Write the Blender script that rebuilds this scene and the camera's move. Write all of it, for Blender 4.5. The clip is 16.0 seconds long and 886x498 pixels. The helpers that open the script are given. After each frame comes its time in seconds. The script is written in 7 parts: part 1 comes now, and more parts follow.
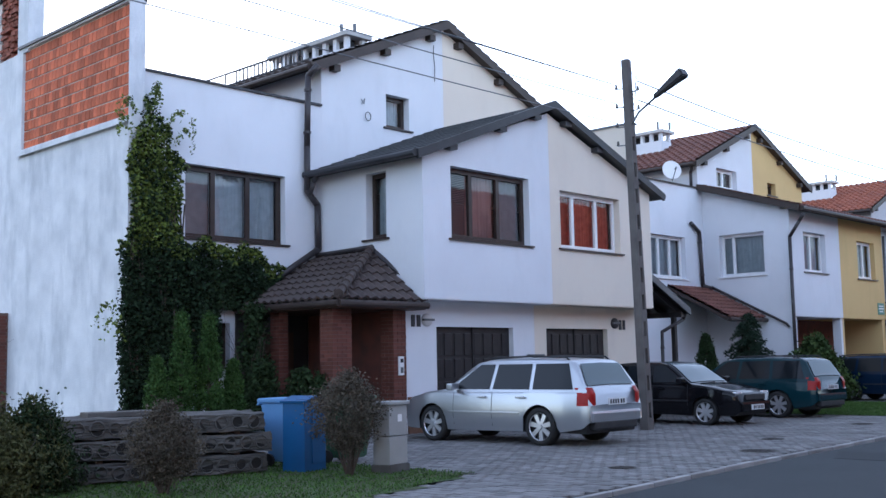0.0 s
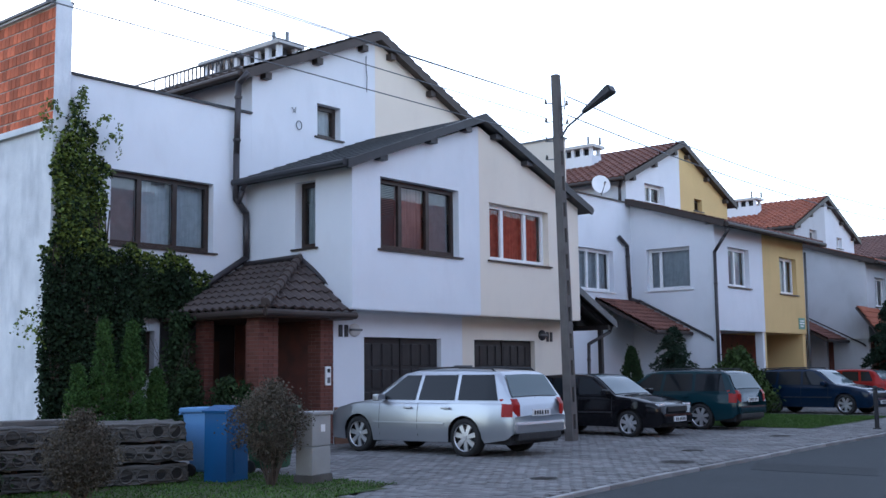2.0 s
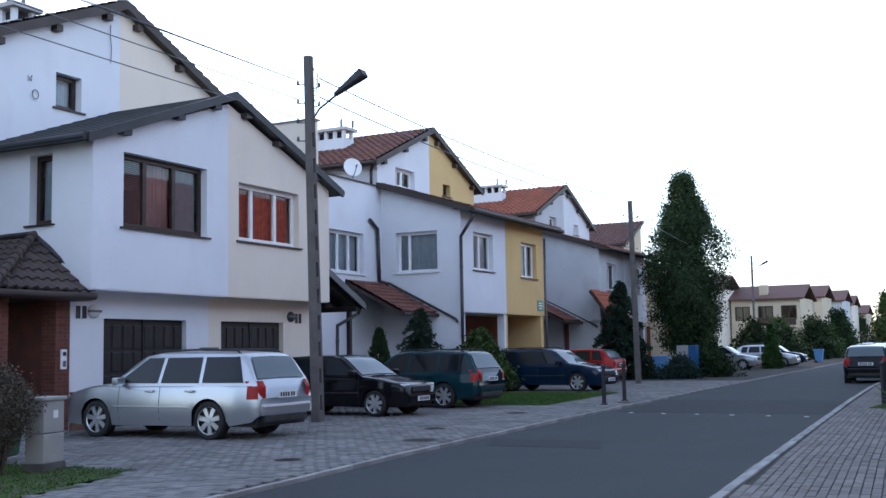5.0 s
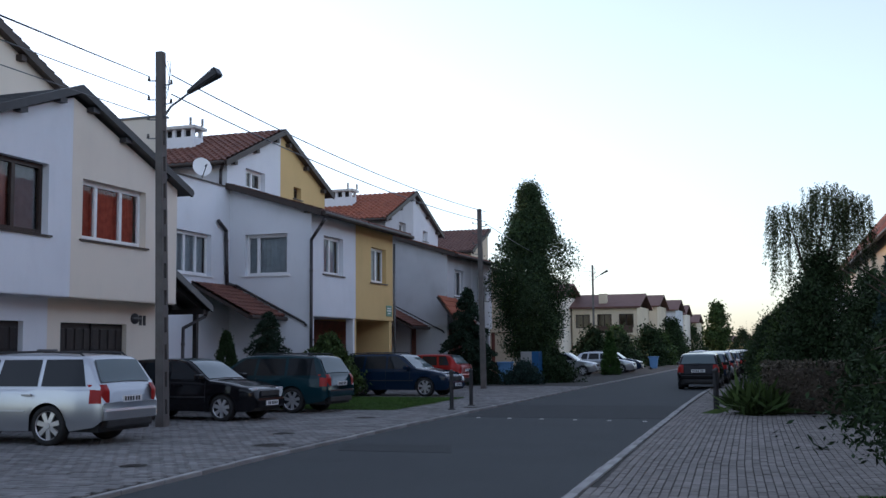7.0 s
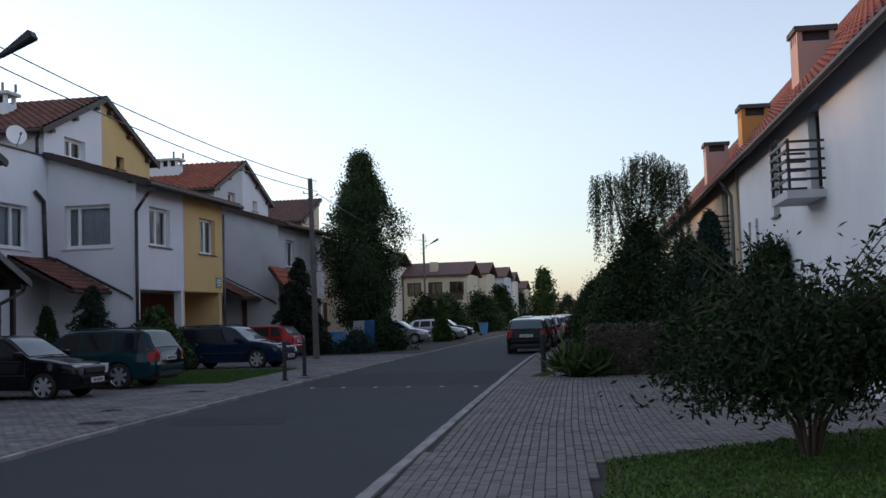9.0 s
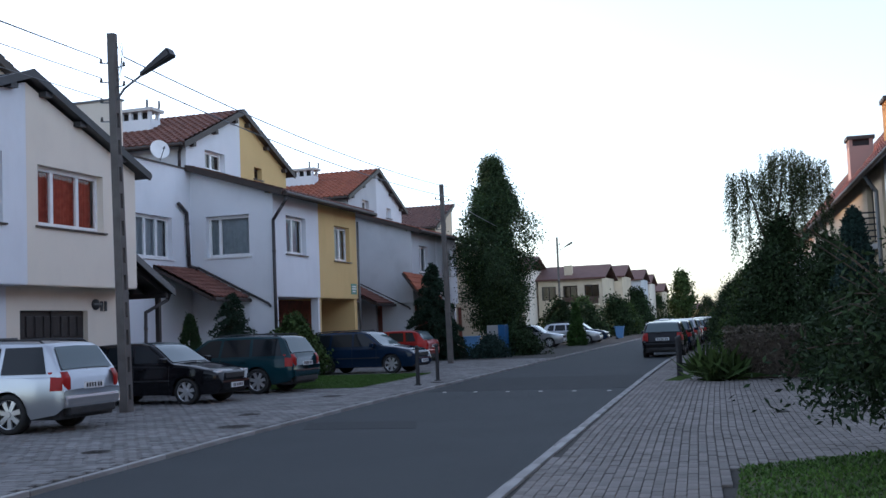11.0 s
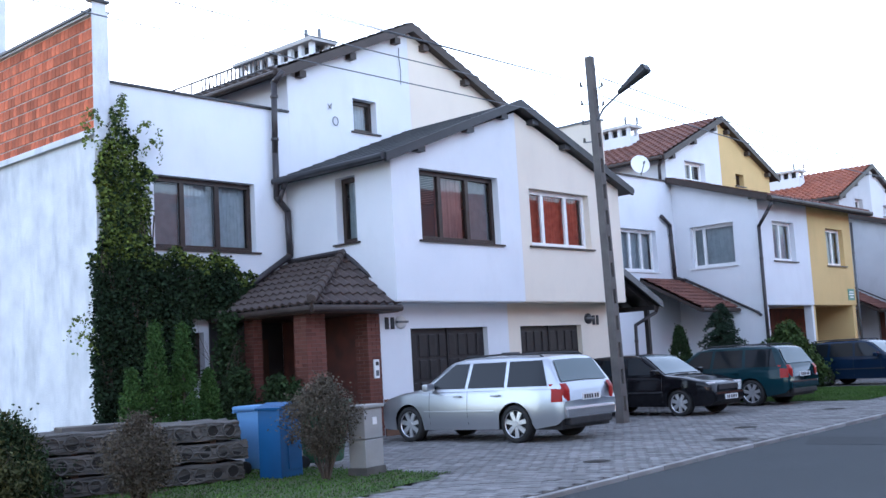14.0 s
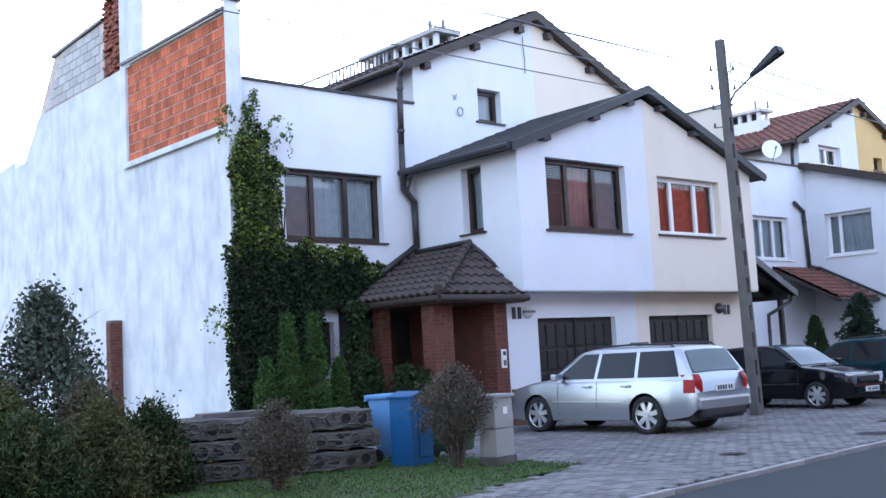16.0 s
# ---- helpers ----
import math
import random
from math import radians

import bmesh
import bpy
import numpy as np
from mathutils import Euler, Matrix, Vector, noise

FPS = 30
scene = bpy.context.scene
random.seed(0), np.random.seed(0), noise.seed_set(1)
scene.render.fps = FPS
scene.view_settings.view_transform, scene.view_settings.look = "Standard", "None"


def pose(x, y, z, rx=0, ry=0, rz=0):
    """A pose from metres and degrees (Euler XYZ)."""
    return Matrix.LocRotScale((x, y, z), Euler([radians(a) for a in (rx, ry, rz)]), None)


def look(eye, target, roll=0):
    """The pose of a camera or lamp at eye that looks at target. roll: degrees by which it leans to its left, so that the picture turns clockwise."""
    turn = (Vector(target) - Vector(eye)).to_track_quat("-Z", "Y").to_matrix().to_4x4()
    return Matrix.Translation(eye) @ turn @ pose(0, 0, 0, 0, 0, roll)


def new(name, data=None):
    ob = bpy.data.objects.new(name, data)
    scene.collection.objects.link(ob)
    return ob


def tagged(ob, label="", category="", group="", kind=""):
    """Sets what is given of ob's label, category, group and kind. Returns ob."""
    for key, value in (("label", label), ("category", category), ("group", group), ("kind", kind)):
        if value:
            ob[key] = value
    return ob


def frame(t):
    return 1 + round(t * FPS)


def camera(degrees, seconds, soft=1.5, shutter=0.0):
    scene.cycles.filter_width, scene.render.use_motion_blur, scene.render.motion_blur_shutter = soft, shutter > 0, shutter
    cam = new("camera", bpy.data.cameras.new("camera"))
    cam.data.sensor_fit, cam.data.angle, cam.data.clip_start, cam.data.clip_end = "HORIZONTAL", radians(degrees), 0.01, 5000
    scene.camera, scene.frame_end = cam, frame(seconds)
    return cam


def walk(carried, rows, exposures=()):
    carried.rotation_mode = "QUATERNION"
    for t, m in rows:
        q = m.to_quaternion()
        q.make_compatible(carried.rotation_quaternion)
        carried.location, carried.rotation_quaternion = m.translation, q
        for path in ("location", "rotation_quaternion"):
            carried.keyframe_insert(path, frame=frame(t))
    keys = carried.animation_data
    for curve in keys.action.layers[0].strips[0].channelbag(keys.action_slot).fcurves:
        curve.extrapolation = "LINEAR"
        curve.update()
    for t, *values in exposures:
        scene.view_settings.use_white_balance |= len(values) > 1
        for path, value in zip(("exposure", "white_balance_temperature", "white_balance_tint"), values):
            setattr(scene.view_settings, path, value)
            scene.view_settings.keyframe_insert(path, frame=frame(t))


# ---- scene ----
# camera and its walk: a man's eye on the pavement, turning along the street and back
cam = camera(44.75, 16.0)
ROWS = [
    (0, 0.218, 0.192, 1.501, 43.866, 6.028, 1.090),
    (0.5, 0.231, 0.201, 1.500, 42.975, 5.908, 1.073),
    (1, 0.259, 0.211, 1.500, 41.421, 6.475, 1.052),
    (1.5, 0.298, 0.221, 1.500, 40.700, 6.492, 1.033),
    (2, 0.337, 0.225, 1.499, 40.282, 6.533, 0.678),
    (2.5, 0.378, 0.233, 1.499, 39.732, 6.021, 0.712),
    (3, 0.420, 0.240, 1.500, 37.161, 5.645, 0.571),
    (3.5, 0.454, 0.260, 1.499, 34.169, 5.511, 0.770),
    (4, 0.472, 0.246, 1.499, 31.078, 5.395, 0.952),
    (4.2, 0.471, 0.243, 1.499, 29.754, 5.187, 1.070),
    (5.25, 0.411, 0.197, 1.503, 26.776, 5.439, 1.029),
    (6.3, 0.351, 0.152, 1.506, 23.797, 5.692, 0.988),
    (6.5, 0.350, 0.150, 1.507, 22.534, 5.800, 0.866),
    (7, 0.334, 0.100, 1.511, 18.925, 5.475, 0.538),
    (7.5, 0.315, 0.038, 1.516, 15.115, 5.242, 0.365),
    (8, 0.292, 0.017, 1.516, 12.664, 4.445, 0.650),
    (8.2, 0.290, 0.017, 1.515, 11.892, 4.121, 1.218),
    (9.25, 0.334, 0.072, 1.509, 9.900, 3.600, 1.800),
    (10.3, 0.378, 0.127, 1.504, 12.463, 3.276, 2.378),
    (10.5, 0.385, 0.132, 1.504, 13.557, 3.641, 2.357),
    (11, 0.418, 0.149, 1.499, 17.251, 4.164, 2.347),
    (11.5, 0.441, 0.185, 1.493, 21.579, 4.435, 2.772),
    (12, 0.437, 0.183, 1.487, 25.440, 5.148, 2.942),
    (12.5, 0.421, 0.179, 1.468, 29.484, 5.572, 3.224),
    (13, 0.411, 0.187, 1.468, 33.523, 6.025, 3.554),
    (13.5, 0.391, 0.180, 1.483, 39.286, 5.833, 3.361),
    (14, 0.357, 0.188, 1.500, 42.790, 6.030, 3.234),
    (14.5, 0.330, 0.204, 1.508, 45.612, 5.945, 3.265),
    (15, 0.308, 0.198, 1.506, 47.137, 5.545, 3.408),
    (15.5, 0.283, 0.178, 1.509, 47.886, 5.665, 3.431),
    (16, 0.257, 0.136, 1.501, 49.273, 5.854, 3.000),
]
EXPOSURES = ((0.0, 2.65, 5900, 16), (1.5, 2.55, 5950, 15), (4.0, 2.52, 5950, 15), (6.5, 2.05, 6050, 14), (7.5, 1.55, 6500, 16), (8.5, 1.4, 6650, 16), (10.5, 1.85, 6150, 14), (12.5, 2.8, 6050, 14), (14.0, 3.13, 5950, 16), (16.0, 3.15, 5950, 17))
walk(cam, [(t, pose(x, y, z, 90 + pitch, roll, yaw)) for t, x, y, z, yaw, pitch, roll in ROWS], EXPOSURES)

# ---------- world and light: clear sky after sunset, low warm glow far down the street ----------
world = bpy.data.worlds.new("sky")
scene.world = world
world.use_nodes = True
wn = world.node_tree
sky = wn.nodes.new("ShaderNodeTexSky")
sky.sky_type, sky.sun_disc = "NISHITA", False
SUN_ELEV, SUN_ROT = radians(7.0), radians(-72.0)
sky.sun_elevation, sky.sun_rotation = SUN_ELEV, SUN_ROT
sky.air_density, sky.dust_density, sky.ozone_density = 1.0, 1.0, 3.0
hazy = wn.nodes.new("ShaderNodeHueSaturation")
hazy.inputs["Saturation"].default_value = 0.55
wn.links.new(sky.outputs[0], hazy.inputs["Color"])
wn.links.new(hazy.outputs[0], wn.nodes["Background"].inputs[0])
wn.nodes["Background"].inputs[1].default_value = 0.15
sun = new("sun", bpy.data.lights.new("sun", "SUN"))
sun.data.energy, sun.data.angle, sun.data.color = 0.6, radians(4), (1.0, 0.55, 0.3)
sun.matrix_world = look((-94, 30.5, 12.1), (0, 0, 0))

# ---------- materials ----------
MATS = {}


def mat(name, col, col2=None, scale=3.0, rough=0.8, metal=0.0, bump=0.15, fine=60.0, spec=0.4, random_amt=0.0, island=False, streak=False, stain=0.0, stain_col=(0.3, 0.3, 0.28), coat=0.0):
    """A surface with two scales of noise, fine relief, and, where asked, variation by piece and rain streaks."""
    if name in MATS:
        return MATS[name]
    m = bpy.data.materials.new(name)
    m.use_nodes = True
    t = m.node_tree
    b = t.nodes["Principled BSDF"]
    L = t.links.new
    tc = t.nodes.new("ShaderNodeTexCoord")
    n1 = t.nodes.new("ShaderNodeTexNoise")
    n1.inputs["Scale"].default_value, n1.inputs["Detail"].default_value = scale, 5
    L(tc.outputs["Object"], n1.inputs["Vector"])
    n2 = t.nodes.new("ShaderNodeTexNoise")
    n2.inputs["Scale"].default_value, n2.inputs["Detail"].default_value = fine, 3
    L(tc.outputs["Object"], n2.inputs["Vector"])
    mix = t.nodes.new("ShaderNodeMix")
    mix.data_type = "RGBA"
    c2 = col2 or tuple(c * 0.8 for c in col)
    mix.inputs[6].default_value, mix.inputs[7].default_value = (*col, 1), (*c2, 1)
    ramp = t.nodes.new("ShaderNodeMapRange")
    ramp.inputs[1].default_value, ramp.inputs[2].default_value = 0.35, 0.68
    L(n1.outputs[0], ramp.inputs[0])
    L(ramp.outputs[0], mix.inputs[0])
    out = mix.outputs[2]
    if stain:
        mp = t.nodes.new("ShaderNodeMapping")
        mp.inputs["Scale"].default_value = {True: (1.1, 1.1, 0.5), 'drips': (2.0, 2.0, 0.6)}.get(streak, (2.2, 2.2, 1.6))
        n3 = t.nodes.new("ShaderNodeTexNoise")
        n3.inputs["Scale"].default_value, n3.inputs["Detail"].default_value, n3.inputs["Roughness"].default_value = 1.0, 7, 0.62
        L(tc.outputs["Object"], mp.inputs[0])
        L(mp.outputs[0], n3.inputs["Vector"])
        r3 = t.nodes.new("ShaderNodeMapRange")
        r3.inputs[1].default_value, r3.inputs[2].default_value, r3.inputs[4].default_value = 0.5, 0.72, stain
        L(n3.outputs[0], r3.inputs[0])
        mx = t.nodes.new("ShaderNodeMix")
        mx.data_type = "RGBA"
        mx.inputs[7].default_value = (*stain_col, 1)
        L(r3.outputs[0], mx.inputs[0])
        L(out, mx.inputs[6])
        out = mx.outputs[2]
    hs = t.nodes.new("ShaderNodeHueSaturation")
    L(out, hs.inputs["Color"])
    mr = t.nodes.new("ShaderNodeMapRange")
    mr.inputs[3].default_value, mr.inputs[4].default_value = 0.93, 1.07
    L(n2.outputs[0], mr.inputs[0])
    val = mr.outputs[0]
    if random_amt:
        src = t.nodes.new("ShaderNodeNewGeometry").outputs["Random Per Island"] if island else t.nodes.new("ShaderNodeObjectInfo").outputs["Random"]
        m2 = t.nodes.new("ShaderNodeMapRange")
        m2.inputs[3].default_value, m2.inputs[4].default_value = 1 - random_amt, 1 + random_amt
        L(src, m2.inputs[0])
        mu = t.nodes.new("ShaderNodeMath")
        mu.operation = "MULTIPLY"
        L(val, mu.inputs[0])
        L(m2.outputs[0], mu.inputs[1])
        val = mu.outputs[0]
    L(val, hs.inputs["Value"])
    L(hs.outputs[0], b.inputs["Base Color"])
    b.inputs["Roughness"].default_value, b.inputs["Metallic"].default_value = rough, metal
    b.inputs["Specular IOR Level"].default_value = spec
    b.inputs["Coat Weight"].default_value = coat
    b.inputs["Coat Roughness"].default_value = 0.05
    if bump:
        bp = t.nodes.new("ShaderNodeBump")
        bp.inputs["Strength"].default_value, bp.inputs["Distance"].default_value = bump, 0.02
        L(n2.outputs[0], bp.inputs["Height"])
        L(bp.outputs[0], b.inputs["Normal"])
    MATS[name] = m
    return m


def leafmat(name, col, col2, translucent=0.25):
    """Leaves: each leaf its own green, a little light through the blade."""
    if name in MATS:
        return MATS[name]
    m = mat(name, col, col2, 1.2, 0.7, 0, 0, 30, 0.12, 0.5, True)
    b = m.node_tree.nodes["Principled BSDF"]
    b.inputs["Transmission Weight"].default_value = 0.0
    b.inputs["Subsurface Weight"].default_value = 0.0
    return m


def glassmat(name, tint, rough=0.03, alpha=0.0):
    """Window glass: mirror-like skin with what lies behind seen through it."""
    if name in MATS:
        return MATS[name]
    m = bpy.data.materials.new(name)
    m.use_nodes = True
    t = m.node_tree
    b = t.nodes["Principled BSDF"]
    n = t.nodes.new("ShaderNodeTexNoise")
    n.inputs["Scale"].default_value = 1.1
    bp = t.nodes.new("ShaderNodeBump")
    bp.inputs["Strength"].default_value, bp.inputs["Distance"].default_value = 0.04, 0.02
    t.links.new(n.outputs[0], bp.inputs["Height"])
    t.links.new(bp.outputs[0], b.inputs["Normal"])
    b.inputs["Base Color"].default_value = (*tint, 1)
    b.inputs["Roughness"].default_value = rough
    b.inputs["Transmission Weight"].default_value = alpha
    b.inputs["IOR"].default_value = 1.5
    b.inputs["Specular IOR Level"].default_value = 0.5
    MATS[name] = m
    return m


plaster_white = mat("plaster_white", (0.74, 0.755, 0.79), (0.66, 0.675, 0.71), 0.35, 0.9, 0, 0.25, 90, 0.2, 0, False, True, 0.25, (0.55, 0.56, 0.58))
plaster_party = mat("plaster_party", (0.72, 0.735, 0.76), (0.58, 0.6, 0.63), 1.7, 0.92, 0, 0.5, 30, 0.2, 0, False, 'drips', 0.6, (0.38, 0.41, 0.45))
plaster_cream = mat("plaster_cream", (0.76, 0.68, 0.58), (0.72, 0.64, 0.54), 0.4, 0.9, 0, 0.25, 90, 0.2, 0, False, True, 0.2, (0.55, 0.5, 0.44))
plaster_yellow = mat("plaster_yellow", (0.68, 0.48, 0.22), (0.61, 0.43, 0.2), 0.4, 0.9, 0, 0.25, 90, 0.2, 0, False, True, 0.25, (0.5, 0.36, 0.15))
plaster_grey = mat("plaster_grey", (0.56, 0.57, 0.59), (0.49, 0.5, 0.52), 0.5, 0.9, 0, 0.25, 90, 0.2, 0, False, True, 0.35, (0.34, 0.34, 0.35))
plaster_tan = mat("plaster_tan", (0.6, 0.5, 0.36), (0.52, 0.43, 0.32), 0.5, 0.9, 0, 0.25, 60)
felt_dark = mat("felt_dark", (0.035, 0.038, 0.042), (0.055, 0.058, 0.06), 1.5, 0.75, 0, 0.4, 25)
fascia_brown = mat("fascia_brown", (0.035, 0.024, 0.02), (0.05, 0.035, 0.03), 2, 0.5, 0, 0.1, 50)
fascia_black = mat("fascia_black", (0.022, 0.022, 0.025), (0.035, 0.035, 0.04), 2, 0.45, 0, 0.1, 50)
tile_brown = mat("tile_brown", (0.055, 0.04, 0.036), (0.08, 0.06, 0.053), 1.5, 0.6, 0, 0.2, 40, 0.4, 0.15, True)
tile_red = mat("tile_red", (0.18, 0.075, 0.055), (0.13, 0.055, 0.042), 1.5, 0.7, 0, 0.2, 40, 0.4, 0.15, True)
tile_orange = mat("tile_orange", (0.32, 0.1, 0.055), (0.26, 0.08, 0.045), 1.5, 0.7, 0, 0.2, 40, 0.4, 0.12, True)
tile_rust = mat("tile_rust", (0.25, 0.075, 0.05), (0.19, 0.06, 0.042), 1.5, 0.7, 0, 0.2, 40, 0.4, 0.12, True)
tile_dull = mat("tile_dull", (0.15, 0.075, 0.062), (0.12, 0.06, 0.05), 1.5, 0.7, 0, 0.2, 40, 0.4, 0.12, True)
frame_brown = mat("frame_brown", (0.028, 0.017, 0.014), (0.04, 0.026, 0.02), 4, 0.35, 0, 0.05, 80)
frame_white = mat("frame_white", (0.8, 0.8, 0.8), (0.74, 0.74, 0.74), 4, 0.35, 0, 0.03, 80)
glass_dark = glassmat("glass_dark", (0.035, 0.04, 0.05))
glass_curtain = glassmat("glass_curtain", (0.16, 0.19, 0.24), 0.05)
glass_red = glassmat("glass_red", (0.33, 0.1, 0.075), 0.06)
glass_blind = glassmat("glass_blind", (0.06, 0.055, 0.06), 0.2)
brick_pier = mat("brick_pier", (0.15, 0.052, 0.038), (0.1, 0.045, 0.035), 3, 0.8, 0, 0.25, 60, 0.3, 0.2)
brick_red = mat("brick_red", (0.56, 0.155, 0.075), (0.36, 0.085, 0.045), 7, 0.85, 0, 0.3, 40, 0.25, 0.38)
brick_rough = mat("brick_rough", (0.28, 0.09, 0.06), (0.2, 0.08, 0.06), 6, 0.9, 0, 0.4, 30, 0.2, 0.3, True)
mortar = mat("mortar", (0.66, 0.55, 0.5), (0.45, 0.38, 0.35), 4, 0.95, 0, 0.3, 60)
mortar_dark = mat("mortar_dark", (0.16, 0.1, 0.085), (0.13, 0.085, 0.07), 4, 0.95, 0, 0.3, 60)
block_grey = mat("block_grey", (0.5, 0.49, 0.48), (0.43, 0.42, 0.41), 3, 0.95, 0, 0.3, 40, 0.2, 0.12)
concrete = mat("concrete", (0.125, 0.118, 0.11), (0.075, 0.072, 0.067), 2.5, 0.9, 0, 0.5, 40, 0.25, 0, False, False, 0.5, (0.09, 0.08, 0.07))
concrete_pole = mat("concrete_pole", (0.15, 0.138, 0.13), (0.11, 0.1, 0.094), 3, 0.9, 0, 0.4, 50, 0.25, 0, False, True, 0.4, (0.1, 0.09, 0.08))
asphalt = mat("asphalt", (0.038, 0.045, 0.049), (0.032, 0.038, 0.042), 0.5, 0.85, 0, 0.6, 120, 0.35, 0, False, False, 0.3, (0.045, 0.05, 0.055))
asphalt_patch = mat("asphalt_patch", (0.028, 0.033, 0.037), (0.024, 0.028, 0.032), 0.5, 0.9, 0, 0.6, 120)
paver_grey = mat("paver_grey", (0.22, 0.216, 0.213), (0.155, 0.152, 0.15), 0.9, 0.85, 0, 0.3, 80, 0.3, 0.24, True, False, 0.4, (0.13, 0.1, 0.09))
paver_piece = mat("paver_piece", (0.22, 0.216, 0.213), (0.155, 0.152, 0.15), 0.9, 0.85, 0, 0.3, 80, 0.3, 0.24, False, False, 0.4, (0.13, 0.1, 0.09))
paver_east = mat("paver_east", (0.2, 0.186, 0.177), (0.15, 0.138, 0.13), 0.9, 0.85, 0, 0.3, 80, 0.3, 0.18)
paver_pink = mat("paver_pink", (0.2, 0.186, 0.177), (0.15, 0.138, 0.13), 0.9, 0.85, 0, 0.3, 80, 0.3, 0.18, True)
kerb_stone = mat("kerb_stone", (0.34, 0.335, 0.33), (0.24, 0.236, 0.232), 1.2, 0.85, 0, 0.3, 60, 0.3, 0.15)
joint_sand = mat("joint_sand", (0.05, 0.047, 0.042), (0.035, 0.033, 0.03), 2, 0.95, 0, 0.3, 60)
soil = mat("soil", (0.085, 0.075, 0.05), (0.06, 0.065, 0.035), 0.6, 0.95, 0, 0.5, 20)


def clearglass(name="window_glass"):
    """A thin pane: what lies behind shows, and the skin mirrors the street."""
    if name in MATS:
        return MATS[name]
    m = bpy.data.materials.new(name)
    m.use_nodes = True
    t = m.node_tree
    t.nodes.remove(t.nodes["Principled BSDF"])
    o = t.nodes["Material Output"]
    a, g, mx, fr = (t.nodes.new("ShaderNode" + k) for k in ("BsdfTransparent", "BsdfGlossy", "MixShader", "Fresnel"))
    a.inputs[0].default_value = (0.72, 0.78, 0.8, 1)
    g.inputs["Roughness"].default_value = 0.02
    fr.inputs[0].default_value = 1.6
    n = t.nodes.new("ShaderNodeTexNoise")
    n.inputs["Scale"].default_value = 0.9
    bp = t.nodes.new("ShaderNodeBump")
    bp.inputs["Strength"].default_value, bp.inputs["Distance"].default_value = 0.05, 0.02
    t.links.new(n.outputs[0], bp.inputs["Height"])
    t.links.new(bp.outputs[0], g.inputs["Normal"])
    t.links.new(fr.outputs[0], mx.inputs[0])
    t.links.new(a.outputs[0], mx.inputs[1])
    t.links.new(g.outputs[0], mx.inputs[2])
    t.links.new(mx.outputs[0], o.inputs[0])
    MATS[name] = m
    return m


pane_glass = clearglass()
curtain_white = mat("curtain_white", (0.6, 0.62, 0.65), (0.5, 0.52, 0.55), 6, 0.9, 0, 0.1, 60)
# red and pink of houses mirrored in the panes, put into sheet colour
reflection_red = mat("reflection_red", (0.75, 0.14, 0.08), (0.55, 0.09, 0.055), 6, 0.9, 0, 0.1, 60)
reflection_pink = mat("reflection_pink", (0.6, 0.34, 0.3), (0.34, 0.2, 0.19), 1.3, 0.9, 0, 0.1, 60)
blind_brown = mat("blind_brown", (0.3, 0.29, 0.3), (0.25, 0.24, 0.25), 6, 0.7, 0, 0.1, 60)
# dimness of unlit rooms, put into the colour of inner walls and floors
room_shade = mat("room_shade", (0.08, 0.08, 0.085), (0.06, 0.06, 0.065), 1, 0.9, 0, 0, 30)
lead_grey = mat("lead_grey", (0.16, 0.17, 0.18), (0.12, 0.13, 0.14), 2, 0.45, 0.6, 0.1, 40)
pipe_brown = mat("pipe_brown", (0.03, 0.026, 0.028), (0.045, 0.038, 0.04), 3, 0.4, 0, 0.05, 60)
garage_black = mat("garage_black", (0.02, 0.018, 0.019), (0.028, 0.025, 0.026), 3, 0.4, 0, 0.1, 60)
wood_dark = mat("wood_dark", (0.06, 0.03, 0.018), (0.045, 0.022, 0.014), 3, 0.5, 0, 0.1, 60)

# ---------- mesh helpers ----------
X, Y, Z = Vector((1, 0, 0)), Vector((0, 1, 0)), Vector((0, 0, 1))


def link(name, me, material, parent, label=""):
    ob = new(name, me)
    if material:
        me.materials.append(material)
    if parent:
        ob.parent = parent
    if label:
        ob["label"] = label
    return ob


def part(name, bm, material, parent, label="", smooth=False):
    """One bmesh as one mesh object under a thing or a part."""
    bmesh.ops.recalc_face_normals(bm, faces=bm.faces[:])
    me = bpy.data.meshes.new(name)
    bm.to_mesh(me)
    bm.free()
    if smooth:
        for p in me.polygons:
            p.use_smooth = True
    return link(name, me, material, parent, label)


def raw(name, verts, faces, material, parent, label="", smooth=False):
    me = bpy.data.meshes.new(name)
    me.from_pydata([tuple(v) for v in verts], [], faces)
    if smooth:
        for p in me.polygons:
            p.use_smooth = True
    return link(name, me, material, parent, label)


def thing(name, label, category, group="", at=(0, 0, 0), rz=0.0, kind=""):
    """An Empty at the base of a thing."""
    ob = new(name)
    ob.matrix_basis = pose(*at, 0, 0, rz)
    return tagged(ob, label, category, group, kind)


def bx(bm, a, b, bevel=0.0):
    """An upright box between two corners."""
    lo, hi = [min(p, q) for p, q in zip(a, b)], [max(p, q) for p, q in zip(a, b)]
    r = bmesh.ops.create_cube(bm, size=1.0, matrix=Matrix.LocRotScale([(p + q) / 2 for p, q in zip(lo, hi)], None, [q - p for p, q in zip(lo, hi)]))
    if bevel:
        es = list({e for v in r["verts"] for e in v.link_edges})
        bmesh.ops.bevel(bm, geom=es, offset=bevel, segments=2, affect="EDGES", profile=0.6)


def tube(bm, a, b, r, r2=None, n=10):
    """A round bar from a to b."""
    a, b = Vector(a), Vector(b)
    d = b - a
    m = Matrix.Translation((a + b) / 2) @ d.to_track_quat("Z", "Y").to_matrix().to_4x4()
    bmesh.ops.create_cone(bm, cap_ends=True, segments=n, radius1=r, radius2=r if r2 is None else r2, depth=d.length, matrix=m)


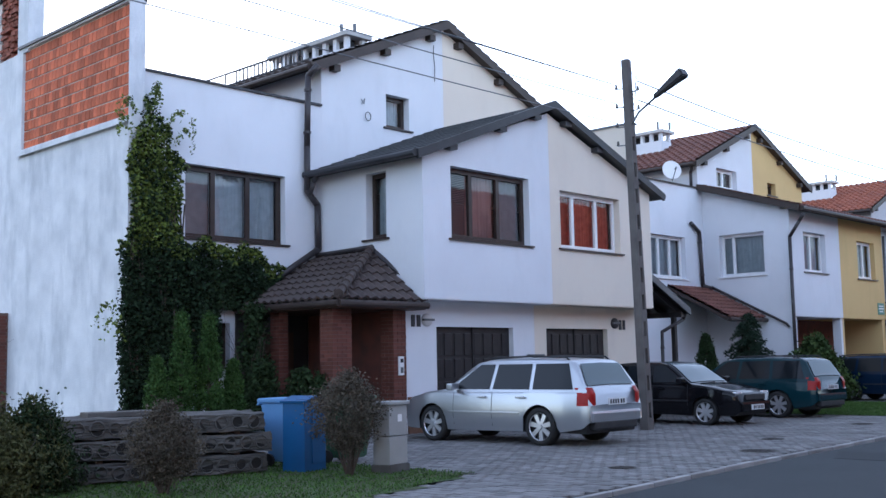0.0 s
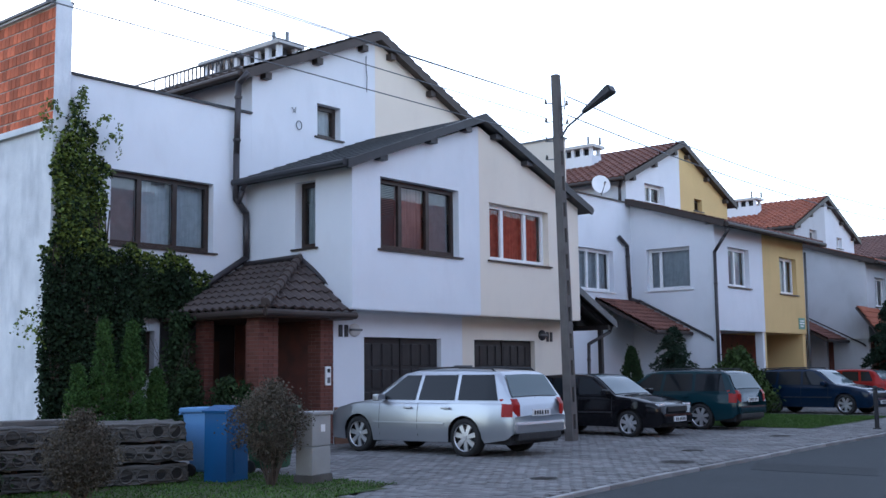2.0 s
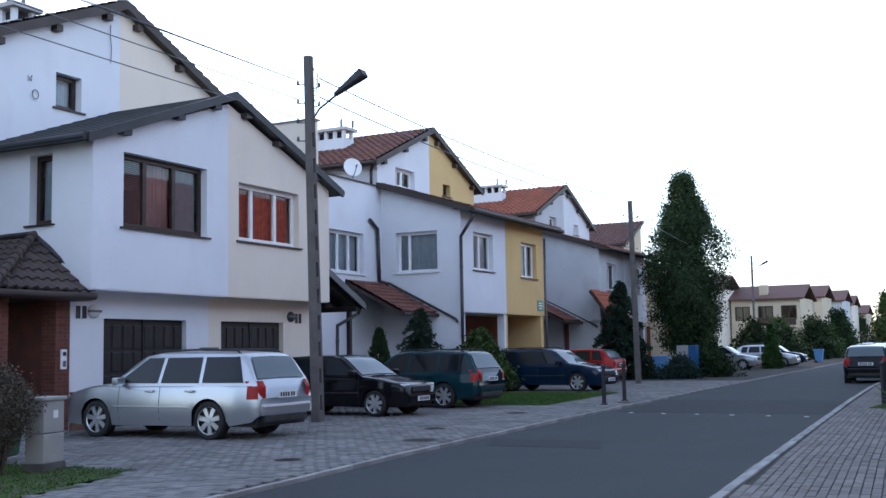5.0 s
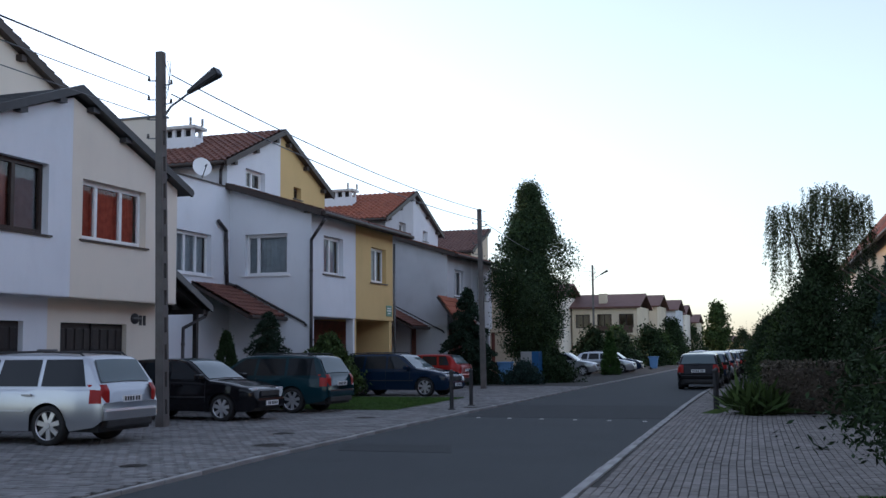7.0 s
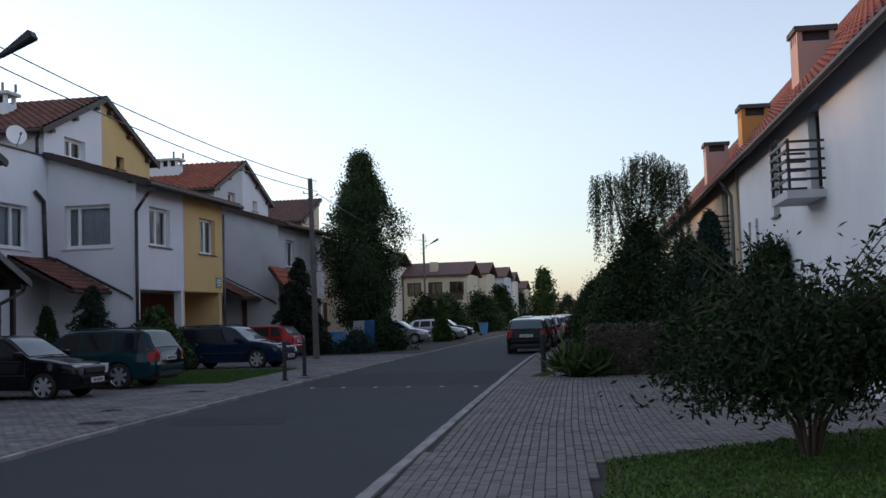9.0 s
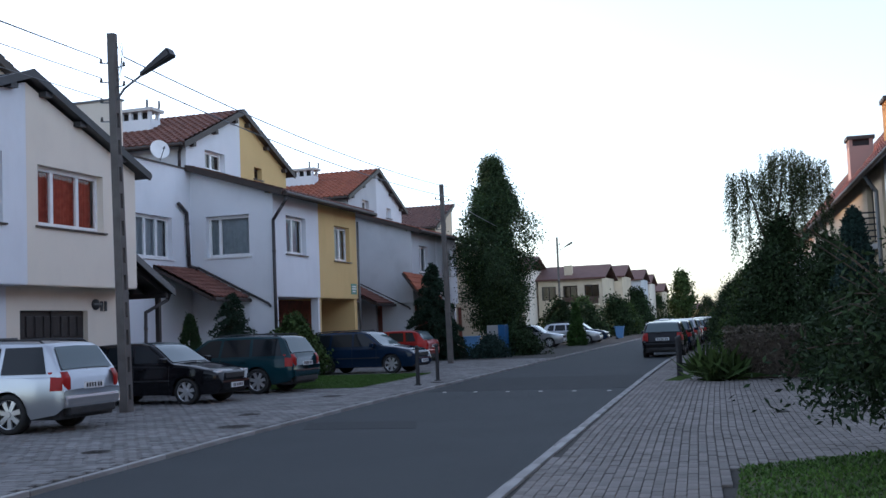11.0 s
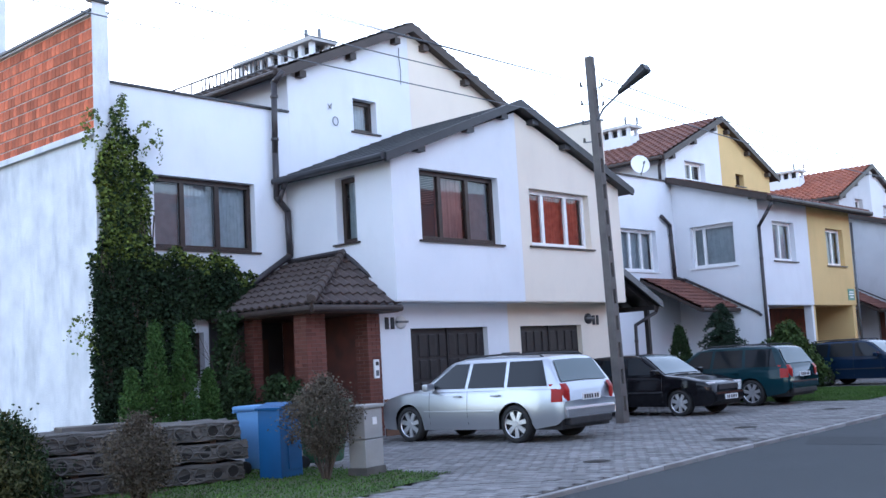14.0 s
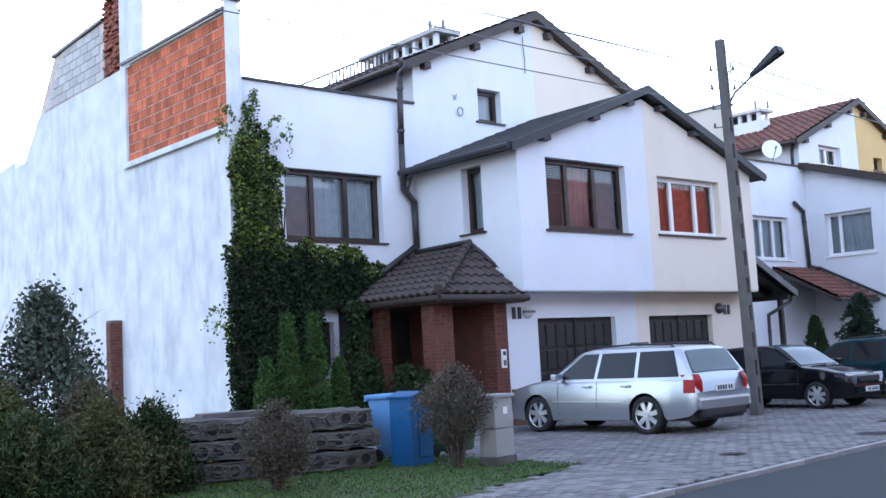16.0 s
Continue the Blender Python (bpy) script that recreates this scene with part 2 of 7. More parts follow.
def pipe(bm, pts, r, n=10):
    for a, b in zip(pts, pts[1:]):
        tube(bm, a, b, r, None, n)
    for p in pts[1:-1]:
        bmesh.ops.create_uvsphere(bm, u_segments=n, v_segments=6, radius=r * 1.02, matrix=Matrix.Translation(p))


def slab(bm, pts, thick, n=None):
    """A plate of the given thickness under a flat outline."""
    pts = [Vector(p) for p in pts]
    n = n or (pts[1] - pts[0]).cross(pts[2] - pts[0]).normalized()
    if n.z < 0:
        n = -n
    top = [bm.verts.new(p) for p in pts]
    low = [bm.verts.new(p - n * thick) for p in pts]
    bm.faces.new(top)
    bm.faces.new(low[::-1])
    for i in range(len(pts)):
        j = (i + 1) % len(pts)
        bm.faces.new((top[i], low[i], low[j], top[j]))


def wall(parent, name, material, o, u, n, length, z0, ztop, openings=(), thick=0.3, breaks=(), label=""):
    """A wall with real openings: o its foot, u along, n outward. ztop: a height or a function of the way along."""
    o, u, n = Vector(o), Vector(u), Vector(n)
    top = ztop if callable(ztop) else (lambda q: ztop)
    openings = [(max(0.0, w[0]), min(length, w[1]), max(z0, w[2]), w[3]) for w in openings]
    us = sorted({0.0, length, *breaks, *[a for w in openings for a in w[:2]]})
    zs = sorted({z0, *[a for w in openings for a in w[2:4]]})
    solid = {}
    for i in range(len(us) - 1):
        for k in range(len(zs)):
            uc = (us[i] + us[i + 1]) / 2
            zc = (zs[k] + zs[k + 1]) / 2 if k + 1 < len(zs) else zs[k] + 0.01
            solid[i, k] = not any(w[0] < uc < w[1] and w[2] < zc < w[3] for w in openings)
    bm = bmesh.new()
    cache = {}

    def v(i, k, back):
        z = zs[k] if k < len(zs) else top(us[i])
        key = (i, k, back)
        if key not in cache:
            cache[key] = bm.verts.new(o + u * us[i] + Z * z - n * (thick if back else 0))
        return cache[key]

    for (i, k), s in solid.items():
        if not s:
            continue
        for back in (False, True):
            bm.faces.new((v(i, k, back), v(i + 1, k, back), v(i + 1, k + 1, back), v(i, k + 1, back)))
        for di, dk, q in ((-1, 0, ((i, k), (i, k + 1))), (1, 0, ((i + 1, k), (i + 1, k + 1))), (0, -1, ((i, k), (i + 1, k))), (0, 1, ((i, k + 1), (i + 1, k + 1)))):
            if not solid.get((i + di, k + dk), False):
                (a, b), (c, d) = q
                bm.faces.new((v(a, b, False), v(c, d, False), v(c, d, True), v(a, b, True)))
    return part(name, bm, material, parent, label)


def oriented(o, u, n):
    """Places (along, out, up) in the parent's space."""
    o, u, n = Vector(o), Vector(u), Vector(n)
    return lambda a, d, z: o + u * a + n * d + Z * z


def obox(bm, f, a0, a1, d0, d1, z0, z1):
    vs = [bm.verts.new(f(a, d, z)) for z in (z0, z1) for a, d in ((a0, d0), (a1, d0), (a1, d1), (a0, d1))]
    for q in ((0, 1, 2, 3), (4, 5, 6, 7), (0, 1, 5, 4), (1, 2, 6, 5), (2, 3, 7, 6), (3, 0, 4, 7)):
        bm.faces.new([vs[i] for i in q])


def window(parent, o, u, n, a0, a1, z0, z1, material, panes, back=0.16, sill=None, label="", flip=False, lintel=True):
    """A set-back window: frame, sashes, panes, what hangs behind each, and a sill.
    panes: (share of the width, what hangs behind; red and pink sheets stand in for reflections)."""
    f = oriented(o, u, n)
    bm = bmesh.new()
    fw, d0, d1 = 0.055, -back - 0.07, -back
    obox(bm, f, a0, a0 + fw, d0, d1, z0, z1)
    obox(bm, f, a1 - fw, a1, d0, d1, z0, z1)
    obox(bm, f, a0 + fw, a1 - fw, d0, d1, z0, z0 + fw)
    obox(bm, f, a0 + fw, a1 - fw, d0, d1, z1 - fw, z1)
    w = part("window", bm, material, parent, label)
    tot = sum(p[0] for p in panes)
    q = a0 + fw
    inner = a1 - a0 - 2 * fw
    for share, behind in panes:
        b0, b1 = q, q + inner * share / tot
        q = b1
        bm = bmesh.new()
        s = 0.055
        for r in ((b0, b0 + s, z0 + fw, z1 - fw), (b1 - s, b1, z0 + fw, z1 - fw)):
            obox(bm, f, r[0], r[1], d0 + 0.01, d1 + 0.015, r[2], r[3])
        for r in ((z0 + fw, z0 + fw + s), (z1 - fw - s, z1 - fw)):
            obox(bm, f, b0 + s, b1 - s, d0 + 0.01, d1 + 0.015, r[0], r[1])
        part("sash", bm, material, w)
        q4 = [f(b0 + s, d0 + 0.03, z0 + fw + s), f(b1 - s, d0 + 0.03, z0 + fw + s), f(b1 - s, d0 + 0.03, z1 - fw - s), f(b0 + s, d0 + 0.03, z1 - fw - s)]
        out = (q4[1] - q4[0]).cross(q4[2] - q4[0]).dot(Vector(n)) > 0
        raw("pane", q4, [(0, 1, 2, 3) if out else (3, 2, 1, 0)], pane_glass, w).visible_shadow = False
        # folded sheet: white curtain, or red and pink painted reflection
        if behind in ("curtain", "red", "pink"):
            k = 30
            vs = []
            for i in range(k + 1):
                a = b0 + (b1 - b0) * i / k
                d = d0 - 0.12 + 0.025 * math.sin(i * 1.9) + 0.012 * math.sin(i * 0.7)
                vs += [f(a, d, z0 + 0.02), f(a, d, z1 - 0.02)]
            raw("curtain", vs, [(2 * i, 2 * i + 2, 2 * i + 3, 2 * i + 1) for i in range(k)], {"red": reflection_red, "pink": reflection_pink}.get(behind, curtain_white), w, "", True)
        elif behind == "blind":
            bm = bmesh.new()
            obox(bm, f, b0 + s, b1 - s, d0 - 0.05, d0 - 0.04, z0 + fw, z1 - fw)
            part("roller_blind", bm, blind_brown, w)
        elif behind == "slats":
            bm = bmesh.new()
            z = z0 + fw
            while z < z1 - fw - 0.03:
                obox(bm, f, b0 + s, b1 - s, d0 - 0.06, d0 - 0.045, z, z + 0.026)
                z += 0.04
            part("venetian_blind", bm, lead_grey, w)
    if sill:
        bm = bmesh.new()
        obox(bm, f, a0 - 0.1, a1 + 0.1, -back, 0.06, z0 - 0.045, z0 - 0.005)
        part("window_sill", bm, sill, w)
    return w


def tiles(parent, name, material, o, u, s, width, slope, left=lambda q: 0.0, right=None, tile=0.3, course=0.36, thick=0.05, label="", single=False):
    """A tiled slope: o the eave's corner, u along the eave, s up the slope; left(q), right(q): its ends at q up the slope.
    Every course laps the one below, and every tile is rolled."""
    o, u, s = Vector(o), Vector(u).normalized(), Vector(s).normalized()
    nn = u.cross(s)
    nn = nn if nn.z > 0 else -nn
    right = right or (lambda q: width)
    verts, faces, hold = [], [], None
    rows = max(1, int(round(slope / course)))
    h = slope / rows
    for k in range(rows):
        q0, q1 = k * h, min(slope, (k + 1) * h + 0.03)
        lo, hi = min(left(q0), left(q1)), max(right(q0), right(q1))
        n = int((hi - lo) / tile) + 2
        start = math.floor(lo / tile)
        for i in range(start, start + n):
            cols = 6
            base = len(verts)
            for j in range(cols + 1):
                a = (i + j / cols) * tile
                lift = 0.028 * math.cos(2 * math.pi * j / cols - 0.8)
                for q, up in ((q0, 0.045), (q1, 0.0)):
                    aa = min(max(a, left(q)), right(q))
                    verts.append(o + u * aa + s * q + nn * (lift + up))
                aa = min(max(a, left(q0)), right(q0))
                verts.append(o + u * aa + s * q0 + nn * (lift - 0.01))
            for j in range(cols):
                p = base + 3 * j
                faces.append((p, p + 3, p + 4, p + 1))
                faces.append((p + 2, p + 5, p + 3, p))
            if single:
                hold = hold or raw(name, [], [], None, parent, label)
                if hi - lo > 0.1 and (Vector(verts[-3]) - Vector(verts[0])).length > 0.05:
                    raw("roof_tile", verts, faces, material, hold)
                verts, faces = [], []
    return hold or raw(name, verts, faces, material, parent, label)


# ---------- ground ----------
def kerb_l(y):
    return float(np.interp(y, (-30, 0, 10, 15, 23, 31, 45, 85, 320), (-3.7, -6.1, -7.0, -7.45, -7.9, -8.2, -8.75, -9.9, -15.5)))


def kerb_r(y):
    return float(np.interp(y, (-30, 0, 10, 18, 31, 39, 50, 85, 320), (0.3, -1.5, -2.1, -2.5, -3.12, -3.45, -3.75, -4.7, -10.2)))


def strip(name, material, z, xa, xb, ys, kind="structure", depth=0.3):
    bm = bmesh.new()
    a = [(bm.verts.new((xa(y), y, z)), bm.verts.new((xb(y), y, z)), bm.verts.new((xa(y), y, z - depth)), bm.verts.new((xb(y), y, z - depth))) for y in ys]
    for p, q in zip(a, a[1:]):
        bm.faces.new((p[0], p[1], q[1], q[0]))
        bm.faces.new((p[0], q[0], q[2], p[2]))
        bm.faces.new((p[1], p[3], q[3], q[1]))
    return part(name, bm, material, None)


bm = bmesh.new()
bmesh.ops.create_grid(bm, x_segments=60, y_segments=60, size=2500, matrix=Matrix.Translation((0, 600, -0.14)))
tagged(part("ground", bm, soil, None), "dull green-brown open ground", "ground", "", "structure")
YS_ALL = [-30 + 2.5 * i for i in range(140)]
tagged(strip("road", asphalt, -0.035, lambda y: kerb_l(y) + 0.05, lambda y: kerb_r(y) - 0.05, YS_ALL, depth=0.05), "dark grey worn asphalt street", "road", "", "structure")
tagged(strip("pavement_west", joint_sand, -0.02, lambda y: kerb_l(y) - 11.5, lambda y: kerb_l(y) - 0.1, YS_ALL, depth=0.1), "grey paved forecourt beside the street", "pavement", "", "structure")
tagged(strip("pavement_east", joint_sand, -0.02, lambda y: kerb_r(y) + 0.1, lambda y: kerb_r(y) + 8.0, YS_ALL, depth=0.1), "grey paved footway and drive", "pavement", "", "structure")


# ---------- the terraced houses ----------
def gable(half, z_side, z_mid):
    return lambda q: z_mid + (z_side - z_mid) * min(1.0, abs(q) / half)


def half_house(at, side, plaster, fascia, front_windows, recess_windows, shed, tile, label, number, half=4.4, end=9.2, front=3.53, garage=2.93, upper=4.25, porch_tile=None, frame=None, sill=None, back=9.0, z_para=7.68, porch=True, flank=(), top_window=None):
    """One of two mirrored houses that share a party line at v = 0. v grows away from it; x is towards the street."""
    h = thing("house", label, "house", "terraced houses", at)
    V = Vector((0, side, 0))
    P = lambda x, v, z: Vector((x, side * v, z))
    z_over = 2.87
    # front of the projecting upper floor
    eave, ridge = (5.97, 7.55)
    if shed:
        eave = ridge = 6.6
    wall(h, "front_wall", plaster, P(front, 0, 0), V, X, half, z_over, gable(half, eave, ridge), [w[:4] for w in front_windows], 0.3)
    for a0, a1, z0, z1, fm, panes, sl in front_windows:
        window(h, P(front, 0, 0), V, X, a0, a1, z0, z1, fm, panes, 0.18, sl)
    # flank of the projection
    if shed:
        flank_top = lambda q: 7.66 + (eave - 7.66) * q / front
    else:
        flank_top = 5.97
    wall(h, "side_wall", plaster, P(0.002, half, 0), X, V, front - 0.302, 0.0, flank_top, [w[:4] for w in flank] + [(garage - 0.3, front + 1, -1, z_over)], 0.3)
    for a0, a1, z0, z1, fm, panes, sl in flank:
        window(h, P(0, half, 0), X, V, a0, a1, z0, z1, fm, panes, 0.2, sl)
    bm = bmesh.new()
    bx(bm, P(garage - 0.3, 0.02, z_over - 0.02), P(front - 0.02, half - 0.02, z_over + 0.15))
    part("soffit", bm, plaster, h)
    # main wall behind: ground and first floor beside the projection, top floor above it
    wall(h, "main_wall", plaster, P(0, half - 0.3, 0), V, X, end - half + 0.3, 0.0, z_para, [(w[0] - half + 0.3, w[1] - half + 0.3, w[2], w[3]) for w in recess_windows], 0.3)
    for a0, a1, z0, z1, fm, panes, sl in recess_windows:
        window(h, P(0, 0, 0), V, X, a0, a1, z0, z1, fm, panes, 0.18, sl)
    bm = bmesh.new()
    bx(bm, P(-0.34, upper + 0.02, z_para), P(0.06, end, z_para + 0.05))
    part("parapet_coping", bm, fascia, h)
    ztop = gable(upper, 8.72, 10.5)
    tw = [top_window] if top_window else []
    wall(h, "top_floor_wall", plaster, P(0.002, 0, 0), V, X, upper, 5.8, ztop, [w[:4] for w in tw], 0.3)
    for a0, a1, z0, z1, fm, panes, sl in tw:
        window(h, P(0, 0, 0), V, X, a0, a1, z0, z1, fm, panes, 0.2, sl)
    wall(h, "top_floor_side_wall", plaster, P(-back, upper, 0), X, V, back - 0.3, 6.9, 8.75, [], 0.3)
    wall(h, "rear_wall", plaster, P(-back, 0, 0), V, -X, end, 0.0, lambda q: 8.7 if q < upper else 7.2, [], 0.3, (upper,))
    bm = bmesh.new()
    bx(bm, P(-back, upper, 7.0), P(-0.3, end, 7.15))
    part("terrace", bm, felt_dark, h)
    # added floors and a partition, coloured dark so rooms look unlit
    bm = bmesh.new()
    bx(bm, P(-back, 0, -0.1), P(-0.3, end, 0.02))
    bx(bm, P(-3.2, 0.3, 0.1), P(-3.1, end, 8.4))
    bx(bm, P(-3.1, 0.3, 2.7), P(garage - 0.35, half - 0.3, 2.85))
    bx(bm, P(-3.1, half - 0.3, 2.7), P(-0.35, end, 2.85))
    part("inner_floors", bm, room_shade, h)
    # roofs
    s = Vector((0, -side * upper, 10.64 - 8.8)).normalized()
    run = math.hypot(upper + 0.45, (10.64 - 8.8) * (upper + 0.45) / upper)
    rise = (10.64 - 8.8) / upper
    e = P(-back - 0.3, upper + 0.45, 8.8 - rise * 0.45)
    roof = raw("top_roof", [], [], None, h)
    bm = bmesh.new()
    slab(bm, [P(-back - 0.3, upper + 0.45, 8.8 - rise * 0.45), P(0.2, upper + 0.45, 8.8 - rise * 0.45), P(0.2, 0, 10.64), P(-back - 0.3, 0, 10.64)], 0.14)
    part("roof_deck", bm, fascia_brown, roof)
    tiles(roof, "roof_tiling", tile, e + Vector((0, 0, 0.05)), X, s, back + 0.53, run)
    bm = bmesh.new()
    tube(bm, P(-back - 0.3, upper + 0.52, 8.8 - rise * 0.45 - 0.06), P(0.2, upper + 0.52, 8.8 - rise * 0.45 - 0.06), 0.075)
    part("gutter", bm, fascia_brown, roof)
    bm = bmesh.new()
    slab(bm, [P(0.21, upper + 0.47, 8.84 - rise * 0.45), P(0.27, upper + 0.47, 8.84 - rise * 0.45), P(0.27, 0, 10.70), P(0.21, 0, 10.70)], 0.24, Z)
    part("bargeboard", bm, fascia_brown, roof)
    for v in (0.55, 2.2, 3.9):
        bm = bmesh.new()
        zz = 10.64 - rise * v - 0.2
        bx(bm, P(0.0, v - 0.1, zz - 0.16), P(0.2, v + 0.1, zz))
        part("purlin_end", bm, fascia_brown, roof)
    if not shed:
        r2 = (7.76 - 6.1) / (half + 0.0)
        low = raw("lower_roof", [], [], None, h)
        bm = bmesh.new()
        slab(bm, [P(0.01, half + 0.35, 6.1 - r2 * 0.35), P(front + 0.2, half + 0.35, 6.1 - r2 * 0.35), P(front + 0.2, 0, 7.78), P(0.01, 0, 7.78)], 0.12)
        part("roof_deck", bm, fascia, low)
        bm = bmesh.new()
        slab(bm, [P(front + 0.2, half + 0.37, 6.14 - r2 * 0.35), P(front + 0.27, half + 0.37, 6.14 - r2 * 0.35), P(front + 0.27, 0, 7.84), P(front + 0.2, 0, 7.84)], 0.2, Z)
        part("bargeboard", bm, fascia, low)
        # felt courses
        n = 12
        for k in range(n):
            v1, v0 = (half + 0.36) * (1 - k / n), (half + 0.36) * (1 - (k + 1) / n) - (0.02 if k < n - 1 else -0.36 / n)
            v0 = max(v0, 0.0)
            bm = bmesh.new()
            slab(bm, [P(0.01, v1, 7.8 - r2 * v1 + 0.02), P(front + 0.24, v1, 7.8 - r2 * v1 + 0.02), P(front + 0.24, v0, 7.8 - r2 * v0), P(0.01, v0, 7.8 - r2 * v0)], 0.02)
            part("felt_strip", bm, felt_dark, low)
        bm = bmesh.new()
        pts = [P(0.05, half + 0.42, 6.1 - r2 * 0.35 - 0.03), P(front + 0.22, half + 0.42, 6.1 - r2 * 0.35 - 0.03)]
        tube(bm, pts[0], pts[1], 0.085)
        part("gutter", bm, fascia, low)
        for v in (0.6, 1.9, 3.6):
            bm = bmesh.new()
            zz = 7.66 - r2 * v - 0.02
            bx(bm, P(front, v - 0.12, zz - 0.12), P(front + 0.2, v + 0.12, zz))
            part("purlin_end", bm, fascia, low)
    else:
        low = raw("lower_roof", [], [], None, h)
        over = 0.3 if side < 0 else 0.8
        drop = (7.72 - 6.7) / front
        zf = 7.78 - drop * (front + 0.55)
        bm = bmesh.new()
        slab(bm, [P(front + 0.55, 0, zf), P(front + 0.55, half + over, zf), P(0.01, half + over, 7.78), P(0.01, 0, 7.78)], 0.16)
        part("roof_deck", bm, fascia, low)
        ln = math.hypot(front + 0.55, 7.78 - zf)
        tiles(low, "roof_tiling", tile, P(front + 0.55, 0, zf + 0.04), V, Vector((-(front + 0.55), 0, 7.78 - zf)), half + over, ln)
        bm = bmesh.new()
        tube(bm, P(front + 0.63, 0, zf - 0.07), P(front + 0.63, half + over, zf - 0.07), 0.09)
        part("gutter", bm, fascia, low)
        bm = bmesh.new()
        slab(bm, [P(front + 0.55, half + over, zf + 0.06), P(front + 0.55, half + over + 0.07, zf + 0.06), P(0.01, half + over + 0.07, 7.84), P(0.01, half + over, 7.84)], 0.22, Z)
        part("bargeboard", bm, fascia_brown, low)
    return h, P, V


def garage_door(h, P, V, x, v0, v1, z1, label):
    """A panelled steel double door set back in its opening."""
    bm = bmesh.new()
    bx(bm, P(x - 0.3, v0 + 0.002, 0), P(x - 0.24, v1 - 0.002, z1 - 0.002))
    d = part("garage_door", bm, garage_black, h, label)
    n = 8
    w = (v1 - v0) / n
    for i in range(n):
        zc = 0.08
        for hgt in (0.62, 0.3, 0.42, 0.5):
            if zc + hgt > z1:
                break
            bm = bmesh.new()
            bx(bm, P(x - 0.245, v0 + i * w + 0.05, zc), P(x - 0.215, v0 + (i + 1) * w - 0.05, zc + hgt), 0.012)
            part("panel", bm, garage_black, d)
            zc += hgt + 0.08
    bm = bmesh.new()
    bx(bm, P(x - 0.25, (v0 + v1) / 2 - 0.02, 0), P(x - 0.2, (v0 + v1) / 2 + 0.02, z1))
    part("stile", bm, garage_black, d)
    return d


def bricks(parent, o, u, n, length, z0, z1, bw=0.25, bh=0.065, gap=0.012, material=None, depth=0.02, bed=None, name="brick"):
    """Bricks in running bond, each its own object on one mesh; past the limit they are joined."""
    f = oriented(o, u, n)
    bed = bed or gap
    u, n = Vector(u), Vector(n)
    me = bpy.data.meshes.new(name)
    bm = bmesh.new()
    fl = oriented((0, 0, 0), u, n)
    obox(bm, fl, 0, bw - gap, -0.01, depth, 0, bh - bed)
    bm.to_mesh(me)
    bm.free()
    me.materials.append(material)
    half_me = {}
    rows = int((z1 - z0) / bh)
    cnt = 0
    for k in range(rows):
        a = -(bw / 2 if k % 2 else 0.0)
        while a < length - 0.02:
            s, e = max(a, 0.0), min(a + bw, length)
            if e - s > 0.04:
                wd = round(e - s, 3)
                if abs(wd - bw) < 0.005:
                    m = me
                else:
                    if wd not in half_me:
                        bm = bmesh.new()
                        obox(bm, fl, 0, wd - gap, -0.01, depth, 0, bh - bed)
                        half_me[wd] = bpy.data.meshes.new(name)
                        bm.to_mesh(half_me[wd])
                        bm.free()
                        half_me[wd].materials.append(material)
                    m = half_me[wd]
                ob = new(name, m)
                ob.parent = parent
                ob.location = f(s, random.uniform(-0.004, 0.004), z0 + k * bh)
                cnt += 1
            a += bw
    return cnt


B = "curtain"
DK = ""
W85 = half_house((-19.4, 20.8, 0), -1, plaster_white, fascia_black,
    [(0.8, 3.52, 4.22, 5.83, frame_brown, [(1.2, "blind"), (1.25, "pink"), (1, "slats")], frame_brown)],
    [(5.35, 8.02, 4.26, 5.85, frame_brown, [(1, B), (1.05, B), (0.85, "blind")], frame_brown), (6.87, 7.75, 1.5, 2.45, frame_brown, [(1, B)], frame_brown)],
    False, tile_brown, "white plastered three-storey terraced house with dark felt gable roof", "85",
    flank=[(1.72, 2.38, 4.28, 5.78, frame_brown, [(1, B)], frame_brown)],
    # the top window's pale sheet stands in for sky mirrored in the glass
    top_window=(1.3, 2.12, 7.5, 8.36, frame_brown, [(1, B)], frame_brown))
W83 = half_house((-19.4, 20.8, 0), 1, plaster_cream, fascia_black,
    [(0.4, 2.95, 4.25, 5.69, frame_white, [(1, "red"), (1.5, "red"), (1.2, "red")], frame_brown)],
    [(5.35, 8.1, 4.24, 5.82, frame_white, [(1, B), (1, B), (1, B)], frame_brown)],
    False, tile_brown, "cream plastered three-storey terraced house with dark felt gable roof", "83")
W81 = half_house((-20.07, 39.25, 0), -1, plaster_white, fascia_brown,
    [(1.2, 2.95, 4.45, 5.88, frame_white, [(1, B), (0.9, B)], frame_brown)],
    [(5.3, 7.6, 4.3, 5.8, frame_white, [(1, B), (1, B), (1, B)], frame_white)],
    True, tile_red, "white plastered terraced house with red-brown tiled roofs", "81", half=4.0, front=3.35, garage=1.6, upper=4.25,
    flank=[(0.63, 2.38, 4.38, 5.9, frame_white, [(0.35, B), (1, B)], frame_white)],
    top_window=(1.3, 2.85, 7.9, 8.65, frame_white, [(1, DK), (1, B)], frame_brown))
W79 = half_house((-20.07, 39.25, 0), 1, plaster_yellow, fascia_brown,
    [(1.58, 3.22, 4.4, 5.85, frame_white, [(1, DK), (0.9, B)], frame_brown)],
    [(5.3, 7.6, 4.3, 5.8, frame_white, [(1, B), (1, B), (1, B)], frame_white)],
    True, tile_red, "yellow plastered terraced house with red-brown tiled roofs", "79", half=4.0, front=3.35, garage=1.6, upper=4.25,
    top_window=(1.2, 1.9, 8.0, 8.5, frame_brown, [(1, DK)], frame_brown))
